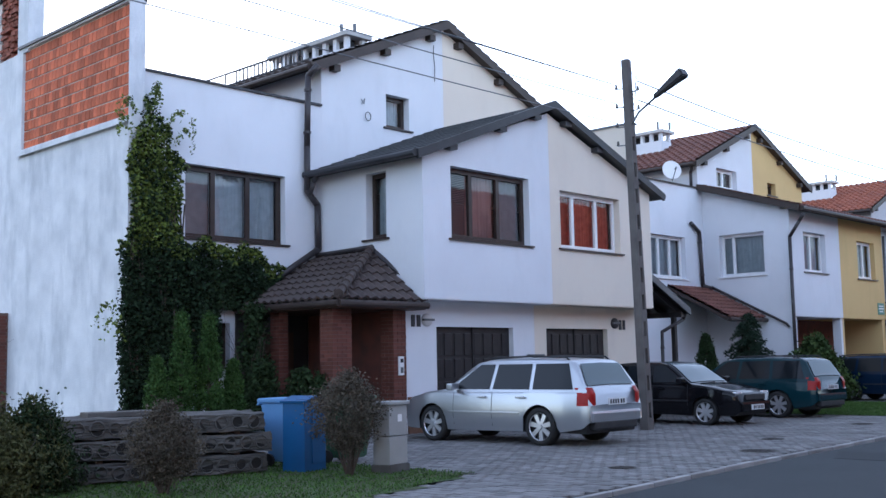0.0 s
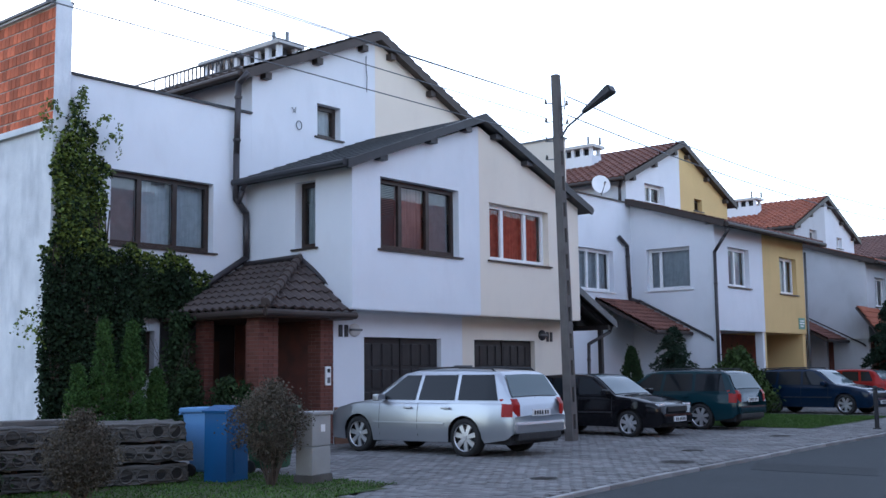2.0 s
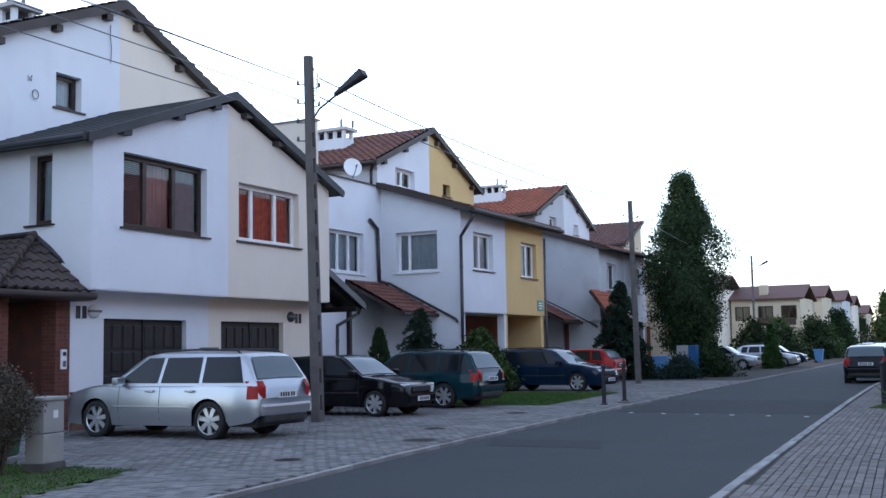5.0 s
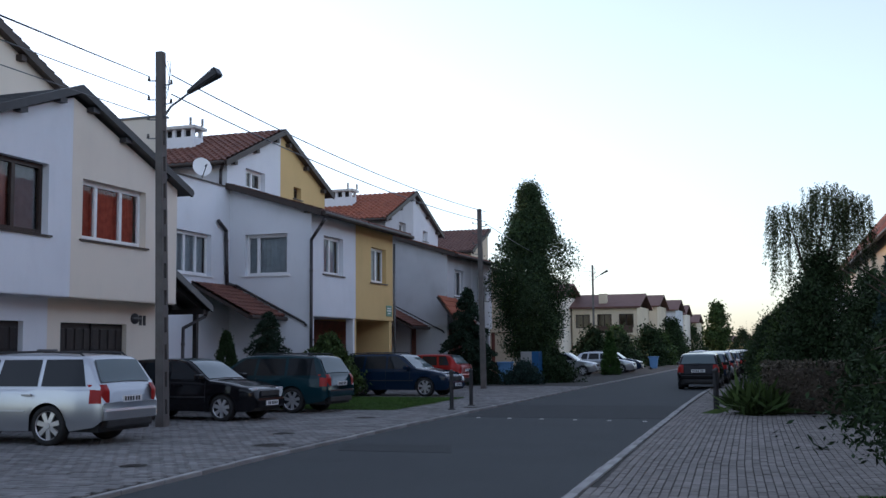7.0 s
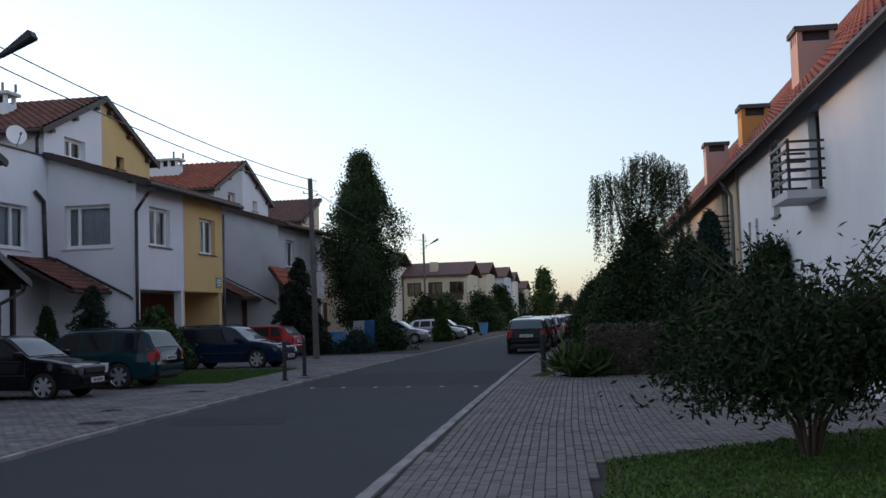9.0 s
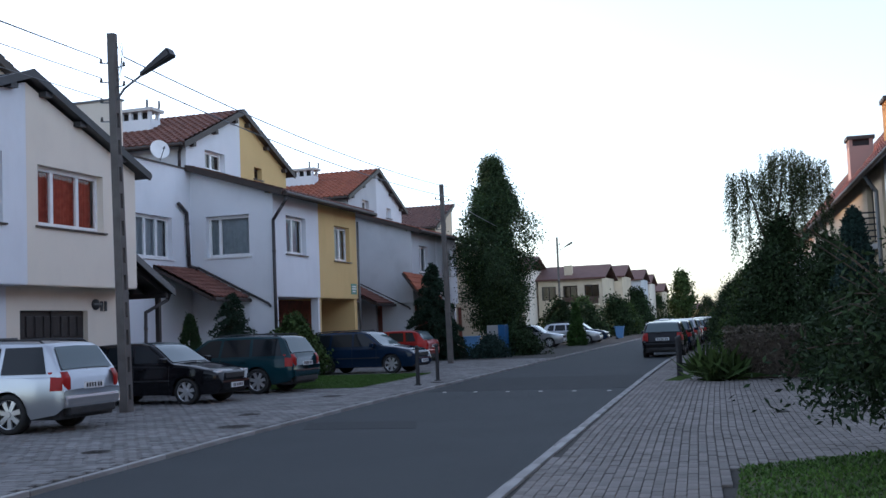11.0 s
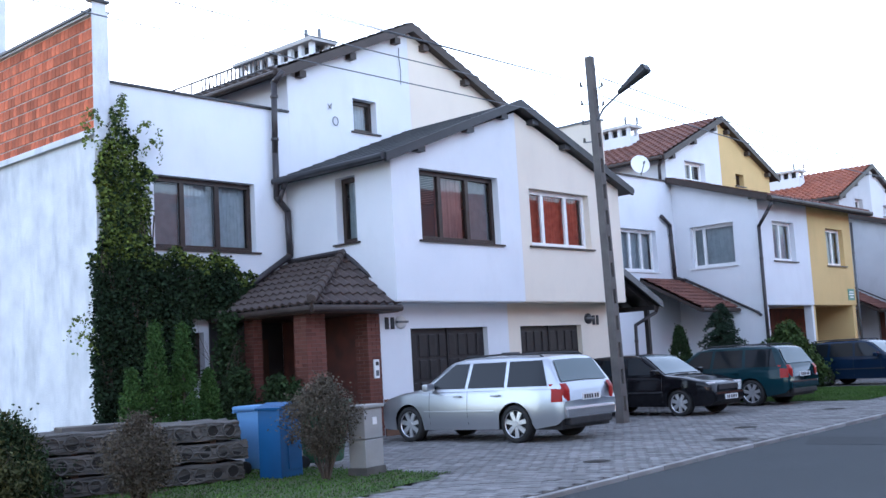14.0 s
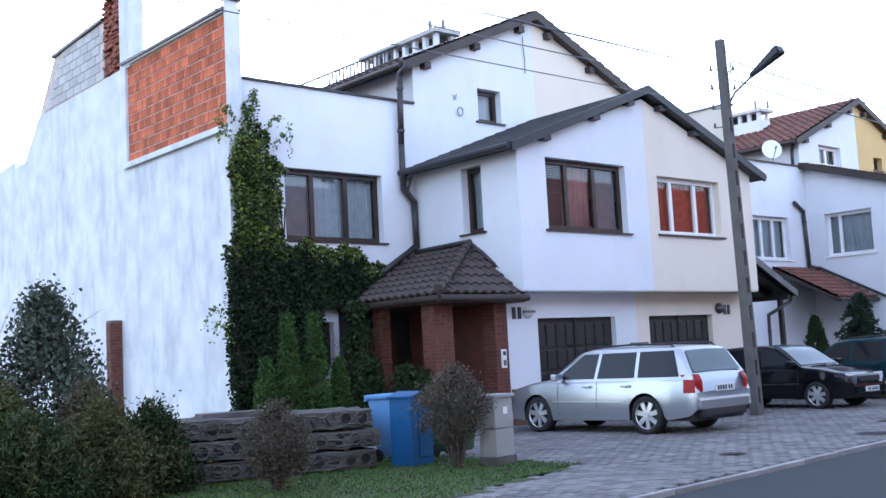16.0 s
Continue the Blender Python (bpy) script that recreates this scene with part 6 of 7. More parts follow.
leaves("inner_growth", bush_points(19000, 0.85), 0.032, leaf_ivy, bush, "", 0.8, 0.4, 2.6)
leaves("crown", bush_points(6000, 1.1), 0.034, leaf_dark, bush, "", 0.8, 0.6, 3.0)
arch, wands = [], bmesh.new()
for i in range(46):
    a = RNG.uniform(0, 6.28)
    d = Vector((math.cos(a), math.sin(a), 0))
    out, up = RNG.uniform(0.8, 1.6), RNG.uniform(0.25, 1.1)
    way = [d * (out * q) + Z * (0.95 + up * 1.9 * q - up * (0.55 if i % 3 else 1.3) * q * q) for q in (0.2, 0.4, 0.6, 0.8, 1.0)]
    pipe(wands, way, 0.007, 4)
    for k in range(46):
        q = RNG.uniform(0, 3.999)
        p = way[int(q)].lerp(way[int(q) + 1], q % 1)
        arch.append(tuple(p + Vector(RNG.normal(size=3)) * 0.02))
part("arching_shoot", wands, bark, bush)
leaves("shoot_leaves", arch, 0.032, leaf_dark, bush, "", 1, 0.2, 3.0)


# ---------- houses across the street ----------
def row_house(at, y0, y1, plaster, roof_tile, label, chimney=None, balcony=None, windows=()):
    """A house with its eave along the street: x grows away from it."""
    h = thing("row_house", label, "house", "houses across the street", at, 2.6)
    eave, ridge, deep = 5.8, 10.95, 9.0
    L = y1 - y0
    wall(h, "front_wall", plaster, (0, y1, 0), -Y, -X, L, 0, eave, [(y1 - b, y1 - a, z0, z1) for a, b, z0, z1 in windows], 0.3)
    for a, b, z0, z1 in windows:
        window(h, (0, y1, 0), -Y, -X, y1 - b, y1 - a, z0, z1, frame_brown, [(1, ""), (1, "curtain")], 0.15, frame_brown)
    for y, n in ((y0, -Y), (y1, Y)):
        wall(h, "gable_wall", plaster, (0.3, y + (0.0 if n.y < 0 else 0.0), 0), X, n, deep - 0.3, 0, lambda q: eave + (ridge - eave) * (1 - abs((q + 0.3) / (deep / 2) - 1)) - 0.15, [], 0.3, (deep / 2 - 0.3,))
    wall(h, "back_wall", plaster, (deep, y0 + 0.3, 0), Y, X, L - 0.6, 0, eave, [], 0.3)
    s = Vector((deep / 2 + 0.36, 0, (ridge - eave) * (deep / 2 + 0.36) / (deep / 2)))
    e = ridge - s.z
    for x, sx in ((-0.36, 1), (deep + 0.36, -1)):
        rf = raw("roof", [], [], None, h)
        bm = bmesh.new()
        slab(bm, [(x, y0 - 0.3, e), (x, y1 + 0.3, e), (deep / 2, y1 + 0.3, ridge), (deep / 2, y0 - 0.3, ridge)], 0.1)
        part("deck", bm, fascia_brown, rf)
        tiles(rf, "roof_tiling", roof_tile, (x, y0 - 0.3, e + 0.04), Y, Vector((sx * s.x, 0, s.z)), L + 0.6, s.length, lambda q: 0.0, None, 0.4, 0.5)
    bm = bmesh.new()
    tube(bm, (-0.43, y0 - 0.3, e - 0.08), (-0.43, y1 + 0.3, e - 0.08), 0.07)
    part("gutter", bm, fascia_brown, h)
    bm = bmesh.new()
    pipe(bm, [(-0.4, y0 + 0.4, e - 0.1), (-0.1, y0 + 0.4, e - 0.6), (-0.1, y0 + 0.4, 0)], 0.06)
    part("downpipe", bm, lead_grey, h)
    for cx, cy, top, w, m in chimney or ():
        c = raw("chimney", [], [], None, h)
        bm = bmesh.new()
        bx(bm, (cx - w / 2, cy - w / 2, 5.6), (cx + w / 2, cy + w / 2, top - 0.35))
        part("stack_wall", bm, m, c)
        for i in range(4):
            for j in (0, 1):
                bm = bmesh.new()
                q = cy - w / 2 + 0.06 + (w - 0.12) * i / 3
                xx = cx + (w / 2 - 0.06) * (1 if j else -1)
                bx(bm, (xx - 0.06, q - 0.06, top - 0.35), (xx + 0.06, q + 0.06, top - 0.12))
                part("flue_post", bm, m, c)
        bm = bmesh.new()
        bx(bm, (cx - w / 2 + 0.12, cy - w / 2 + 0.12, top - 0.4), (cx + w / 2 - 0.12, cy + w / 2 - 0.12, top - 0.12))
        part("flue", bm, fascia_black, c)
        bm = bmesh.new()
        bx(bm, (cx - w / 2 - 0.06, cy - w / 2 - 0.06, top - 0.12), (cx + w / 2 + 0.06, cy + w / 2 + 0.06, top))
        part("cap", bm, concrete, c)
    for b0, b1, z in balcony or ():
        b = raw("balcony", [], [], None, h)
        bm = bmesh.new()
        bx(bm, (-0.7, b0, z - 0.15), (0.05, b1, z))
        part("slab", bm, plaster_grey, b)
        for zz in (0.2, 0.38, 0.56, 0.74, 0.9):
            bm = bmesh.new()
            bx(bm, (-0.7, b0, z + zz - 0.025), (-0.67, b1, z + zz + 0.02))
            bx(bm, (-0.7, b0, z + zz - 0.025), (0.0, b0 + 0.03, z + zz + 0.02))
            bx(bm, (-0.7, b1 - 0.03, z + zz - 0.025), (0.0, b1, z + zz + 0.02))
            part("rail_board", bm, fascia_black, b)
        for yy in (b0, (b0 + b1) / 2, b1):
            bm = bmesh.new()
            bx(bm, (-0.68, yy - 0.03, z), (-0.63, yy + 0.03, z + 0.95))
            part("post", bm, fascia_black, b)
    return h


# chimney plaster with the low sun's pink and orange put into its colour
plaster_sunlit_pink = mat("plaster_sunlit_pink", (0.5, 0.34, 0.29), (0.44, 0.3, 0.26), 0.6, 0.9, 0, 0.2, 60)
plaster_sunlit_orange = mat("plaster_sunlit_orange", (0.62, 0.3, 0.1), (0.55, 0.27, 0.09), 0.6, 0.9, 0, 0.2, 60)
tile_far = tile_red
row_house((4.83, 0, 0), 10.0, 31.4, plaster_white, tile_rust, "white house with a red tiled roof and a balcony", [(1.05, 26.0, 7.95, 0.85, plaster_sunlit_pink)], [(20.6, 22.3, 3.65)], [(20.9, 21.9, 3.7, 5.3), (25.3, 26.1, 3.6, 5.3), (28.4, 28.8, 2.6, 3.8), (29.6, 30.0, 2.6, 3.8)])
row_house((4.83, 0, 0), 32.0, 46.4, plaster_tan, tile_rust, "tan house with a red tiled roof", [(0.82, 33.5, 7.6, 0.8, plaster_sunlit_orange), (0.55, 40.5, 7.58, 0.8, plaster_sunlit_pink)], [(33.4, 36.0, 3.4)], [(33.8, 35.2, 3.5, 5.3), (40, 41.5, 3.2, 4.6)])
row_house((4.83, 0, 0), 47.0, 62.0, plaster_cream, tile_red, "cream house with a steep red tiled roof", [], [], [(50, 51.5, 3.2, 4.6)])
row_house((4.83, 0, 0), 62.6, 84.0, plaster_white, tile_red, "far white house with a red tiled roof", [], [], [(68, 69.5, 3.2, 4.6)])
row_house((6.2, 0, 0), -26.0, 9.2, plaster_cream, tile_red, "cream house with a steep red tiled roof behind the footway", [], [], [(-10, -8.4, 3.2, 4.7), (0, 1.6, 3.2, 4.7)])


# ---------- far end of the street ----------
def block_house(at, w, d, hgt, plaster, roof_m, label, windows=3, rz=0.0):
    h = thing("far_house", label, "house", "far houses", at, rz)
    ops = []
    for k, z in enumerate((1.0, 4.0)):
        for i in range(windows):
            a = w * (i + 0.5) / windows - 0.8
            ops.append((a, a + 1.6, z, z + 1.5))
    ops = [o for o in ops if o[3] < hgt - 0.3]
    wall(h, "front_wall", plaster, (-w / 2, 0, 0), X, -Y, w, 0, hgt, ops, 0.3)
    for a0, a1, z0, z1 in ops:
        window(h, (-w / 2, 0, 0), X, -Y, a0, a1, z0, z1, frame_brown, [(1, ""), (1, "")], 0.15, None)
    for x, n in ((-w / 2, -X), (w / 2, X)):
        wall(h, "side_wall", plaster, (x, 0.3, 0), Y, n, d - 0.3, 0, hgt, [], 0.3)
    wall(h, "back_wall", plaster, (-w / 2, d, 0), X, Y, w, 0, hgt, [], 0.3)
    bm = bmesh.new()
    slab(bm, [(-w / 2 - 0.4, -0.5, hgt), (w / 2 + 0.4, -0.5, hgt), (w / 2 + 0.4, d / 2, hgt + 1.6), (-w / 2 - 0.4, d / 2, hgt + 1.6)], 0.2)
    slab(bm, [(-w / 2 - 0.4, d + 0.5, hgt), (w / 2 + 0.4, d + 0.5, hgt), (w / 2 + 0.4, d / 2, hgt + 1.6), (-w / 2 - 0.4, d / 2, hgt + 1.6)], 0.2)
    part("roof", bm, roof_m, h)
    bm = bmesh.new()
    bx(bm, (-w * 0.1, 0.8, hgt), (w * 0.02, 1.6, hgt + 1.5))
    part("chimney", bm, plaster, h)
    bm = bmesh.new()
    bx(bm, (-w * 0.1, -1.0, 3.2), (w * 0.45, 0, 3.4))
    bl = part("balcony", bm, plaster, h)
    bm = bmesh.new()
    bx(bm, (-w * 0.1, -1.0, 3.4), (w * 0.45, -0.95, 4.2))
    part("balustrade", bm, wood_dark, bl)
    return h


block_house((-21.3, 118, 0), 7.2, 9, 6.3, plaster_tan, tile_dull, "tan flat-fronted house at the far end of the street")
block_house((-27.6, 114, 0), 5, 9, 7.4, plaster_cream, tile_dull, "cream house at the far end of the street", 2)
block_house((-22.5, 140, 0), 8, 9, 7.2, plaster_tan, tile_dull, "distant tan house with a red roof", 2)
block_house((-22.0, 160, 0), 7, 9, 7.4, plaster_grey, tile_dull, "distant grey house with a red roof", 2)
block_house((-23.0, 180, 0), 7, 9, 7.4, plaster_cream, tile_dull, "distant pale house with a dull roof", 2)
block_house((-24.5, 205, 0), 9, 9, 6.6, plaster_tan, tile_dull, "distant brown house with a dull roof", 3)
block_house((-14.0, 300, 0), 16, 9, 3.6, plaster_yellow, tile_dull, "distant low yellow building across the street end", 4)
for i, (x, y, h, r) in enumerate(((-15.0, 90, 2.4, 2.2), (-16.5, 98, 3.2, 2.4), (-14.5, 104, 3.4, 2.0), (-14.5, 112, 2.8, 2.0), (-14.5, 122, 4.6, 2.4), (-15.5, 132, 4.0, 2.6), (-16.0, 84, 2.8, 2.2), (-3.6, 105, 3.0, 2.2), (-5.0, 130, 3.6, 2.8), (-6.5, 165, 4.2, 3.2), (-12.5, 215, 5.2, 4.0), (-20.5, 165, 4.6, 3.4), (-20.5, 200, 5.5, 4.0), (-23, 240, 6.5, 5.0))):
    shrub("roadside_bush", (x, y, 0), h, r, leaf_mid if i % 2 else leaf_dark, "bushy green roadside planting far along the street", n=170, per=36, size=0.16, group="far planting", base=0.03, power=0.5, spread=0.34)
tree("far_tree", (-15.1, 190, 0), 9.0, 3.3, 2.0, leaf_mid, bark, "distant open-crowned tree at the street end", 150, 40, 0.26, 0.4, 0.8)
tree("far_tree", (-27, 215, 0), 9.5, 3.0, 3.0, leaf_dark, bark, "distant dark tree at the street end", 160, 30, 0.3, 0.5)
bm = bmesh.new()
n = 220
vs = []
for i in range(n + 1):
    x = -420 + 840 * i / n
    hgt = 6 + 2.2 * math.sin(i * 0.37) + 1.5 * math.sin(i * 1.13) + 1.2 * math.sin(i * 2.7)
    vs.append((bm.verts.new((x, 460 - abs(x) * 0.25, -1)), bm.verts.new((x, 460 - abs(x) * 0.25, hgt)), bm.verts.new((x, 480 - abs(x) * 0.25, hgt * 0.6))))
for a, b in zip(vs, vs[1:]):
    bm.faces.new((a[0], b[0], b[1], a[1]))
    bm.faces.new((a[1], b[1], b[2], a[2]))
tagged(part("backdrop", bm, leaf_dark, None), "distant belt of dark woods", "woods", "", "structure")


# ---------- paving, kerbs, grass ----------
def lawn_w(x, y):
    return y < 11.1 and x < -9.7 + (11.1 - y) * 0.3


def lawn_p2(x, y):
    return 26.6 < y < 34.2 and -16.5 < x < -10.1 - 0.06 * (y - 26)


def lawn_e(x, y):
    return x > -0.09 and y < 11.18 + 0.83 * x and y < 15.5


def bend(y):
    return (kerb_l(y) + kerb_r(y)) / 2


def pavers(name, region, xs, ys, w, l, material, parent, z=0.0, bond=True, pick=None, piece_mat=None, gap=0.005, columns=False):
    """Paving stones with chamfered edges and open joints; those in the picked stretch are single pieces."""
    verts, faces, singles = [], [], []
    g, c = gap, min(0.008, 1.2 * gap)
    nx, ny = int((xs[1] - xs[0]) / w), int((ys[1] - ys[0]) / l)
    for i in range(nx):
        for j in range(ny):
            x, y = xs[0] + i * w + (w / 2 if bond and not columns and j % 2 else 0), ys[0] + j * l + (l / 2 if columns and i % 2 else 0)
            xm = x + w / 2
            ym = y + l / 2
            xr = xm + bend(ym) - bend(ys[0])
            if not region(xr, ym):
                continue
            dz = RNG.uniform(-0.004, 0.004)
            if pick and pick(xr, ym) and len(singles) < 290:
                singles.append((xr, ym, z + dz))
                continue
            a = len(verts)
            for k, q in ((0, -0.03), (c, 0.0)):
                for sx, sy in ((-1, -1), (1, -1), (1, 1), (-1, 1)):
                    hx, hy = w / 2 - g - k, l / 2 - (0.0025 if columns else g) - k
                    verts.append((xr + sx * hx - 0.045 * sy * hy, ym + sy * hy, z + dz + q))
            faces.append((a + 4, a + 5, a + 6, a + 7))
            for k in range(4):
                faces.append((a + k, a + (k + 1) % 4, a + 4 + (k + 1) % 4, a + 4 + k))
    ob = raw(name, verts, faces, material, parent)
    ob["kind"] = "stuff"
    if singles:
        me = bpy.data.meshes.new("paving_stone")
        bm = bmesh.new()
        bx(bm, (-w / 2 + g, -l / 2 + g, -0.03), (w / 2 - g, l / 2 - g, 0.0), 0.006)
        bm.to_mesh(me)
        bm.free()
        me.materials.append(piece_mat)
        for p in singles:
            o = new("paving_stone", me)
            o.parent = parent
            o.location = p
            o.rotation_euler = (0, 0, radians(3.0))
    return ob


pav_w, pav_e = bpy.data.objects["pavement_west"], bpy.data.objects["pavement_east"]


def grass(name, at, region, box, n, hgt, label):
    c = thing(name, label, "grass", "", at, 0, "stuff")
    p = RNG.uniform((box[0], box[1]), (box[2], box[3]), (n, 2))
    p = np.array([q for q in p if region(q[0], q[1])])
    p = np.c_[p, np.full(len(p), 0.0)] - np.array(at)
    leaves("blades", p + np.array([0, 0, 0.01]), hgt * 0.45, leaf_grass, c, "", 0.5, -1.2, 2.2)
    bm = bmesh.new()
    s = 0.35
    nx, ny = int((box[2] - box[0]) / s), int((box[3] - box[1]) / s)
    for i in range(nx):
        for j in range(ny):
            x, y = box[0] + (i + 0.5) * s, box[1] + (j + 0.5) * s
            if region(x, y):
                q = [bm.verts.new((x + sx * s / 2 - at[0], y + sy * s / 2 - at[1], 0.012 - at[2])) for sx, sy in ((-1, -1), (1, -1), (1, 1), (-1, 1))]
                bm.faces.new(q)
    bmesh.ops.remove_doubles(bm, verts=bm.verts[:], dist=0.001)
    part("turf", bm, turf, c)
    return c


leaf_grass = leafmat("leaf_grass", (0.07, 0.14, 0.03), (0.05, 0.095, 0.026))
turf = mat("turf", (0.05, 0.085, 0.025), (0.07, 0.065, 0.034), 1.6, 0.95, 0, 0.5, 30)
grass("lawn", (-11, 8, 0), lawn_w, (-19.2, -2.0, -8.0, 11.4), 110000, 0.034, "patchy green lawn with bare soil")
grass("lawn", (-13, 30, 0), lawn_p2, (-16.5, 26.4, -9.8, 34.4), 50000, 0.04, "small green lawn between drives")
grass("lawn", (3, 10, 0), lawn_e, (0.0, 4.0, 7.5, 15.6), 90000, 0.045, "green grass verge beside the footway")


def kerb(name, edge, w, side, label, ys, z, parts=300):
    k = thing(name, label, "kerb", "", (edge(10), 10, 0), 0, "structure")
    me = bpy.data.meshes.new("kerb_stone")
    bm = bmesh.new()
    bx(bm, (0, -0.49, -0.2), (side * w, 0.49, 0.0), 0.012)
    bm.to_mesh(me)
    bm.free()
    me.materials.append(kerb_stone)
    y = ys[0]
    while y < ys[1]:
        o = new("kerb_stone", me)
        o.parent = k
        o.location = (edge(y) - edge(10), y - 10, z + random.uniform(-0.006, 0.006))
        o.rotation_euler = (0, 0, math.atan2(edge(y - 0.5) - edge(y + 0.5), 1.0) + random.uniform(-0.004, 0.004))
        y += 1.0
    return k


kerb("kerb_west", kerb_l, 0.09, -1, "pale concrete kerb stones along the street", (-4, 130), 0.012)
kerb("kerb_east", kerb_r, 0.1, 1, "pale worn concrete kerb stones along the footway", (-4, 130), 0.012)
kerb("gutter_east", lambda y: kerb_r(y) - 0.08, 0.06, 1, "pale concrete gutter stones along the footway", (-4, 130), -0.024)


# ---------- things on the ground ----------
# dark of the hollow cores, painted since the slabs have no holes
core_shade_dark = mat("core_shade_dark", (0.012, 0.011, 0.01), (0.02, 0.018, 0.016), 6, 0.95, 0, 0.2, 40)


def slab_stack(at, rz):
    """Hollow-core concrete slabs, three high, with round cores in their sides."""
    s = thing("concrete_slab_stack", "stack of three weathered hollow concrete slabs on grass", "concrete slabs", "", at, rz)
    for k in range(3):
        z0 = 0.04 + k * 0.285
        off = (0.0, 0.06, -0.05)[k]
        L = 2.75
        sl = raw("concrete_slab", [], [], None, s)
        bm = bmesh.new()
        bx(bm, (-0.9, -L / 2 + off, z0), (0.42, L / 2 + off, z0 + 0.235), 0.015)
        bmesh.ops.subdivide_edges(bm, edges=[e for e in bm.edges if e.calc_length() > 0.15], cuts=14, use_grid_fill=True)
        for v in bm.verts:
            v.co += Vector(RNG.normal(size=3)) * 0.011 - X * (0.05 * max(0.0, noise.noise(v.co * 2.3 + Z * k)) if v.co.x > 0.35 else 0.0)
        part("slab_body", bm, concrete, sl)
        n = 11
        for i in range(n):
            y = -L / 2 + off + 0.16 + (L - 0.32) * i / (n - 1) + random.uniform(-0.02, 0.02)
            zc = z0 + 0.118 + random.uniform(-0.012, 0.012)
            r = 0.09 + random.uniform(-0.014, 0.012)
            bm = bmesh.new()
            m = 14
            ring = [[bm.verts.new((x, y + q * math.cos(6.2832 * a / m) * random.uniform(0.9, 1.1), zc + q * math.sin(6.2832 * a / m) * random.uniform(0.9, 1.1))) for a in range(m)] for x, q in ((0.421, r * 1.12), (0.44, r), (0.43, r * 0.86))]
            for p, q in zip(ring, ring[1:]):
                for a in range(m):
                    bm.faces.new((p[a], p[(a + 1) % m], q[(a + 1) % m], q[a]))
            rg = part("core_rim", bm, concrete, sl)
            # flat dark disc or part of one, for the shade inside a core
            bm = bmesh.new()
            a0 = random.uniform(2.2, 4.0)
            span = random.choice((2.4, 3.3, 3.8, 6.2))
            pts = [bm.verts.new((0.4245, y + r * 0.9 * math.cos(a0 + span * a / 10), zc + r * 0.9 * math.sin(a0 + span * a / 10))) for a in range(11)]
            bm.faces.new(pts)
            part("core_hole", bm, core_shade_dark, rg)
        if k < 2:
            for y in (-1.0, 0.9):
                bm = bmesh.new()
                bx(bm, (-0.8, y, z0 + 0.235), (0.36, y + 0.08, z0 + 0.285))
                part("spacer", bm, wood_dark, s)
    bm = bmesh.new()
    bx(bm, (-0.5, -1.0, 0.845), (-0.1, 0.0, 0.92), 0.015)
    part("loose_slab", bm, concrete, s)
    return s


slab_stack((-12.98, 8.33, 0), -13)


def wheelie_bin(at, rz, label, material):
    b = thing("wheelie_bin", label, "bin", "bins", at, rz)
    bm = bmesh.new()
    vs = []
    for z, w, d in ((0.08, 0.21, 0.24), (0.95, 0.28, 0.34)):
        vs.append([bm.verts.new((sx * d, sy * w, z)) for sx, sy in ((-1, -1), (1, -1), (1, 1), (-1, 1))])
    for i in range(4):
        bm.faces.new((vs[0][i], vs[0][(i + 1) % 4], vs[1][(i + 1) % 4], vs[1][i]))
    bm.faces.new(vs[0])
    bm.faces.new(vs[1])
    bmesh.ops.bevel(bm, geom=bm.edges[:], offset=0.025, segments=2, affect="EDGES")
    part("tub", bm, material, b)
    bm = bmesh.new()
    bx(bm, (-0.38, -0.31, 0.95), (0.38, 0.31, 1.02), 0.025)
    part("lid", bm, material, b)
    bm = bmesh.new()
    tube(bm, (-0.42, -0.22, 0.93), (-0.42, 0.22, 0.93), 0.018)
    part("handle", bm, material, b)
    for s in (-1, 1):
        bm = bmesh.new()
        tube(bm, (-0.22, s * 0.22, 0.1), (-0.22, s * 0.27, 0.1), 0.1, None, 16)
        part("wheel", bm, rubber, b)
    return b


blue_light = mat("plastic_light_blue", (0.13, 0.3, 0.55), (0.11, 0.26, 0.48), 2, 0.5, 0, 0.05, 60)
blue_dark = mat("steel_blue", (0.008, 0.095, 0.25), (0.007, 0.075, 0.2), 2, 0.45, 0, 0.08, 50, 0.4, 0, False, True, 0.3, (0.02, 0.05, 0.15))
green_pl = mat("plastic_green", (0.03, 0.09, 0.045), (0.025, 0.075, 0.04), 2, 0.5, 0, 0.05, 60)
wheelie_bin((-12.85, 10.42, 0), 20, "light blue plastic wheelie bin on grass", blue_light)
wheelie_bin((-12.55, 11.3, 0), 20, "dark green plastic wheelie bin on grass", green_pl)
cab = thing("steel_cabinet", "tall blue painted steel cabinet with a door on grass", "cabinet", "", (-12.05, 10.06, 0), 12)
bm = bmesh.new()
bx(bm, (-0.2, -0.24, 0.0), (0.2, 0.24, 0.98), 0.01)
part("carcass", bm, blue_dark, cab)
bm = bmesh.new()
bx(bm, (0.2, -0.08, 0.12), (0.214, 0.22, 0.9), 0.004)
dr = part("door", bm, blue_dark, cab)
bm = bmesh.new()
bx(bm, (0.214, -0.06, 0.52), (0.24, 0.05, 0.545))
bx(bm, (0.214, -0.02, 0.47), (0.228, 0.02, 0.58))
part("handle", bm, fascia_black, dr)
bm = bmesh.new()
slab(bm, [(-0.23, -0.27, 1.0), (0.23, -0.27, 1.0), (0.23, 0.0, 1.07), (-0.23, 0.0, 1.07)], 0.03)
slab(bm, [(-0.23, 0.27, 1.0), (0.23, 0.27, 1.0), (0.23, 0.0, 1.07), (-0.23, 0.0, 1.07)], 0.03)
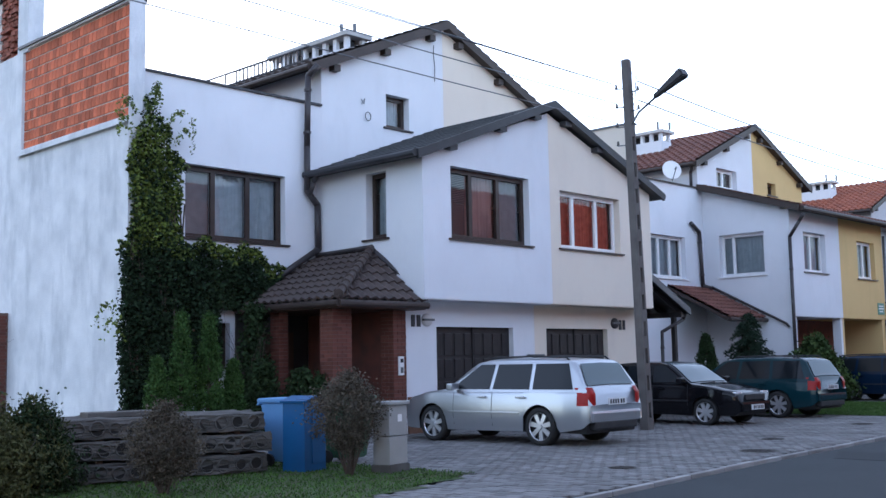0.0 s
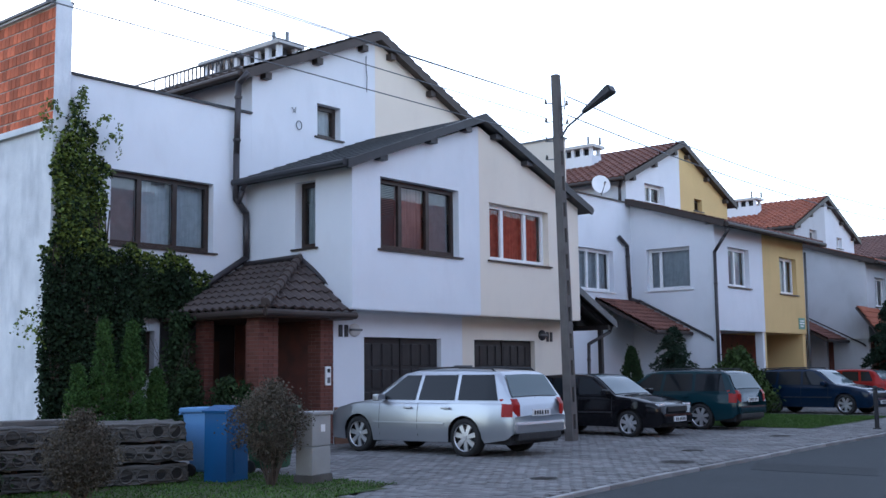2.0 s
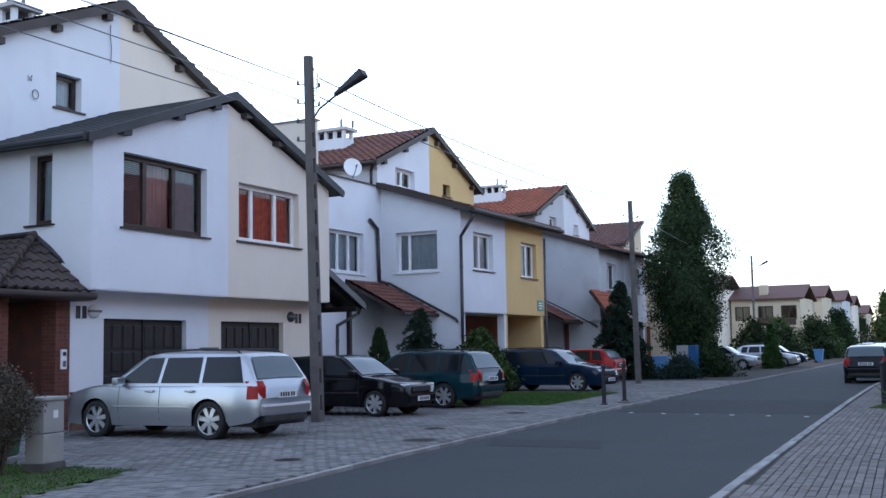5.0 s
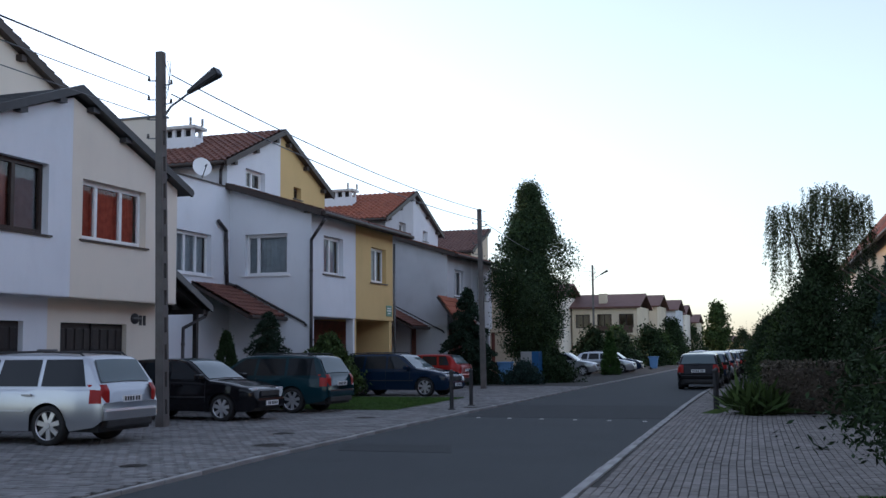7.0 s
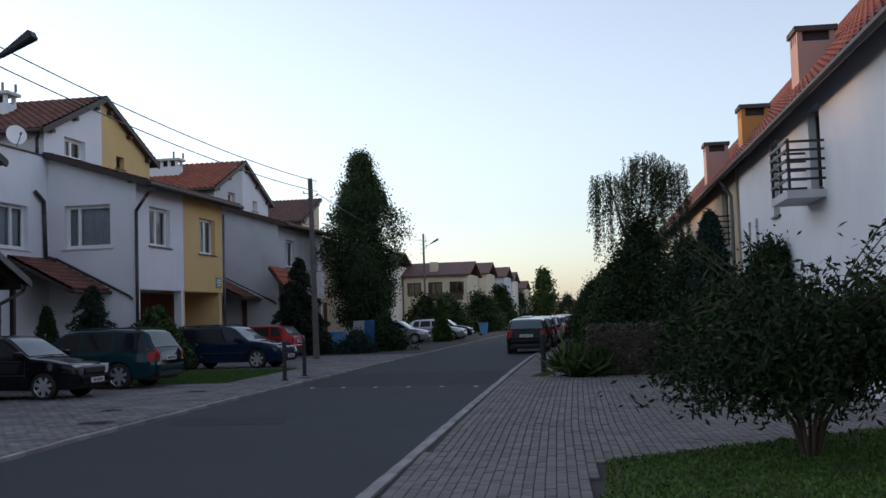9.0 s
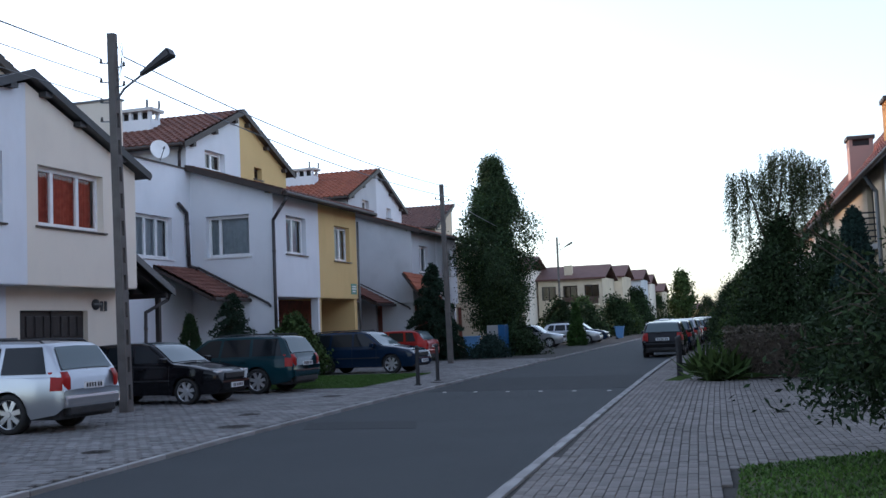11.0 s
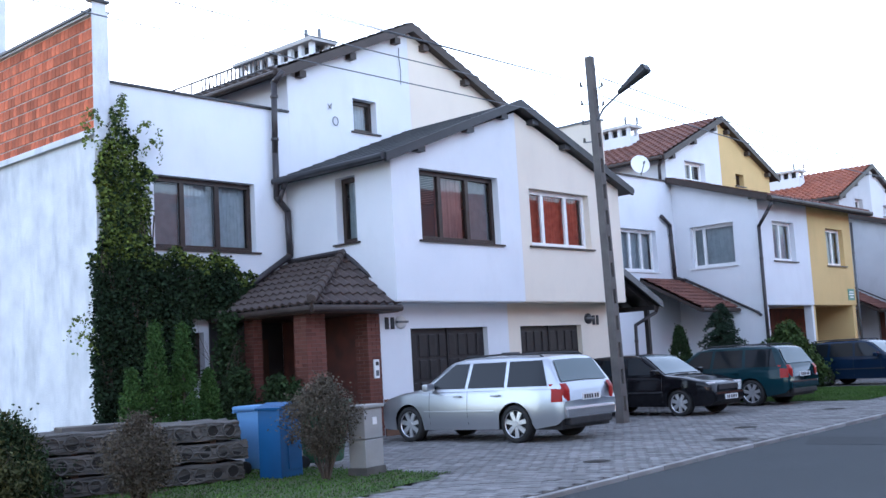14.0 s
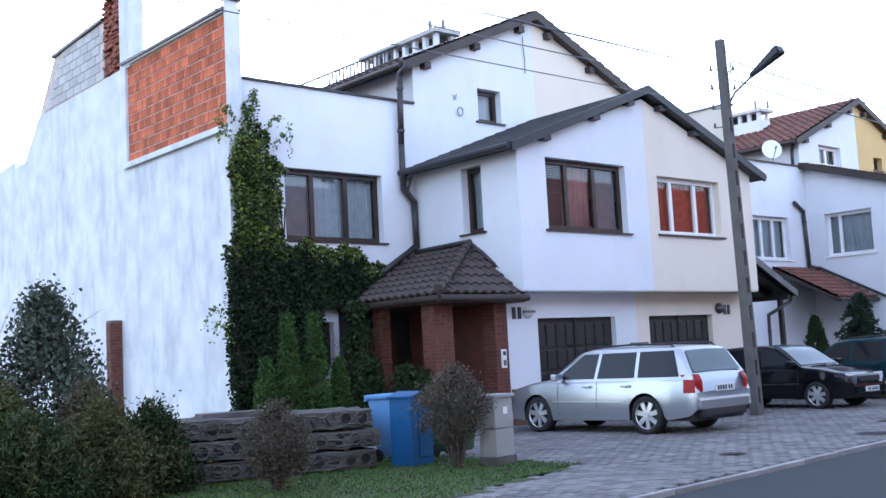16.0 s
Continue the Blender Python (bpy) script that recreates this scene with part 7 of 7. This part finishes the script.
part("pitched_top", bm, blue_dark, cab)

cab_grey = mat("cabinet_grey", (0.33, 0.33, 0.32), (0.28, 0.28, 0.27), 2, 0.6, 0, 0.08, 60, 0.4, 0, False, True, 0.35, (0.2, 0.19, 0.17))
uc = thing("utility_cabinet", "pale grey electrical cabinet on a concrete foot", "cabinet", "", (-10.85, 10.62, 0), 12)
bm = bmesh.new()
bx(bm, (-0.16, -0.24, 0.0), (0.16, 0.24, 0.12), 0.01)
part("plinth", bm, concrete, uc)
for z0, z1 in ((0.12, 0.5), (0.51, 0.93)):
    bm = bmesh.new()
    bx(bm, (-0.14, -0.22, z0), (0.14, 0.22, z1), 0.012)
    part("case", bm, cab_grey, uc)
bm = bmesh.new()
bx(bm, (-0.17, -0.25, 0.93), (0.17, 0.25, 0.98), 0.015)
part("roof", bm, cab_grey, uc)
bm = bmesh.new()
bx(bm, (0.14, -0.02, 0.7), (0.145, 0.08, 0.8))
part("label_plate", bm, frame_white, uc)


def bollard(at, label, hgt=1.05):
    b = thing("bollard", label, "bollard", "street bollards", at)
    bm = bmesh.new()
    tube(bm, (0, 0, 0), (0, 0, hgt - 0.06), 0.055, 0.05, 14)
    part("post", bm, black_plastic, b)
    bm = bmesh.new()
    bmesh.ops.create_uvsphere(bm, u_segments=14, v_segments=8, radius=0.062, matrix=Matrix.Translation((0, 0, hgt - 0.06)))
    part("cap", bm, black_plastic, b)
    bm = bmesh.new()
    tube(bm, (0, 0, 0), (0, 0, 0.03), 0.1, None, 14)
    part("base_plate", bm, black_plastic, b)


for p in ((-8.73, 27.2, 0), (-8.85, 29.3, 0), (-1.95, 27.0, 0), (-2.05, 28.6, 0)):
    bollard(p, "black steel bollard beside the kerb")


def manhole(at, r, label, material):
    m = thing("manhole_cover", label, "manhole cover", "manhole covers", at)
    bm = bmesh.new()
    tube(bm, (0, 0, -0.03), (0, 0, 0.006), r, None, 28)
    part("rim", bm, concrete, m)
    bm = bmesh.new()
    tube(bm, (0, 0, 0), (0, 0, 0.01), r * 0.84, None, 28)
    cv = part("cover", bm, material, m)
    for i in range(-3, 4):
        bm = bmesh.new()
        w = math.sqrt(max(0.02, (r * 0.75) ** 2 - (i * r * 0.2) ** 2))
        bx(bm, (i * r * 0.2 - 0.012, -w, 0.01), (i * r * 0.2 + 0.012, w, 0.015))
        part("rib", bm, material, cv)


iron = mat("cast_iron", (0.05, 0.045, 0.042), (0.035, 0.03, 0.028), 6, 0.7, 0.5, 0.3, 50)
for x, y, r in ((-8.23, 16.2, 0.32), (-8.5, 12.8, 0.2), (-9.2, 18.6, 0.22), (-8.55, 28.3, 0.2), (0.4, 17.5, 0.12), (-9.6, 23.5, 0.25)):
    manhole((x, y, 0.004), r, "round iron manhole cover in paving", iron)
for i in range(6):
    bm = bmesh.new()
    y = 24.6 - 0.14 * i
    tube(bm, (-7.2 + 0.8 * i, y, -0.035), (-7.2 + 0.8 * i, y, -0.023), 0.055, 0.045, 12)
    tagged(part("road_stud", bm, block_grey, None), "small white stud set in asphalt", "road stud", "road studs")
for x0, x1, y0, y1 in ((-7.7, -2.75, 24.9, 30.5), (-6.9, -5.0, 16.0, 17.2)):
    bm = bmesh.new()
    slab(bm, [(x0 - 0.07 * (y0 - 25) * 0, y0, -0.031), (x1, y0, -0.031), (x1 - 0.4, y1, -0.031), (x0 - 0.45, y1, -0.031)], 0.004)
    tagged(part("asphalt_patch", bm, asphalt_patch, None), "darker repaired patch of asphalt", "road patch", "", "structure")
# far roadside bins and boxes
wheelie_bin((-13.8, 50.6, 0), 0, "blue plastic wheelie bin by a hedge", blue_light)
wheelie_bin((-11.6, 86, 0), 0, "blue plastic wheelie bin far along the street", blue_light)
fb = thing("roadside_box", "white and blue sheet-metal roadside box", "box", "", (-12.6, 51.2, 0))
bm = bmesh.new()
bx(bm, (-0.5, -0.35, 0), (0.05, 0.35, 1.5), 0.02)
part("white_side", bm, cab_grey, fb)
bm = bmesh.new()
bx(bm, (0.05, -0.35, 0), (0.4, 0.35, 1.5), 0.02)
part("blue_side", bm, blue_dark, fb)
ab = thing("roof_antenna", "thin metal roof antenna on a pole", "antenna", "", (-22.0, 24.0, 8.9))
bm = bmesh.new()
tube(bm, (0, 0, -0.6), (0, 0, 1.0), 0.02, None, 6)
part("mast", bm, lead_grey, ab)
for i in range(6):
    bm = bmesh.new()
    tube(bm, (-0.02, -0.3 + 0.12 * i, 0.95), (0.3 - 0.03 * i, -0.3 + 0.12 * i, 1.1), 0.008, None, 4)
    part("element", bm, lead_grey, ab)

# ---------- paving stones last ----------
pavers("paving", lambda x, y: -16.4 < x < kerb_l(y) - 0.17 and not lawn_w(x, y) and not lawn_p2(x, y), (-17.0, 0.0), (6.5, 46.0), 0.2, 0.165, paver_grey, pav_w, 0.006, True, lambda x, y: 9.0 < y < 11.6 and x > -9.0, paver_piece, 0.007)
pavers("paving", lambda x, y: kerb_r(y) + 0.17 < x < 4.6 and not lawn_e(x, y), (-2.6, 6.0), (5.5, 48.0), 0.1, 0.2, paver_pink, pav_e, 0.006, True, lambda x, y: 9.0 < y < 11.6 and x < 0.3, paver_east, 0.003, True)
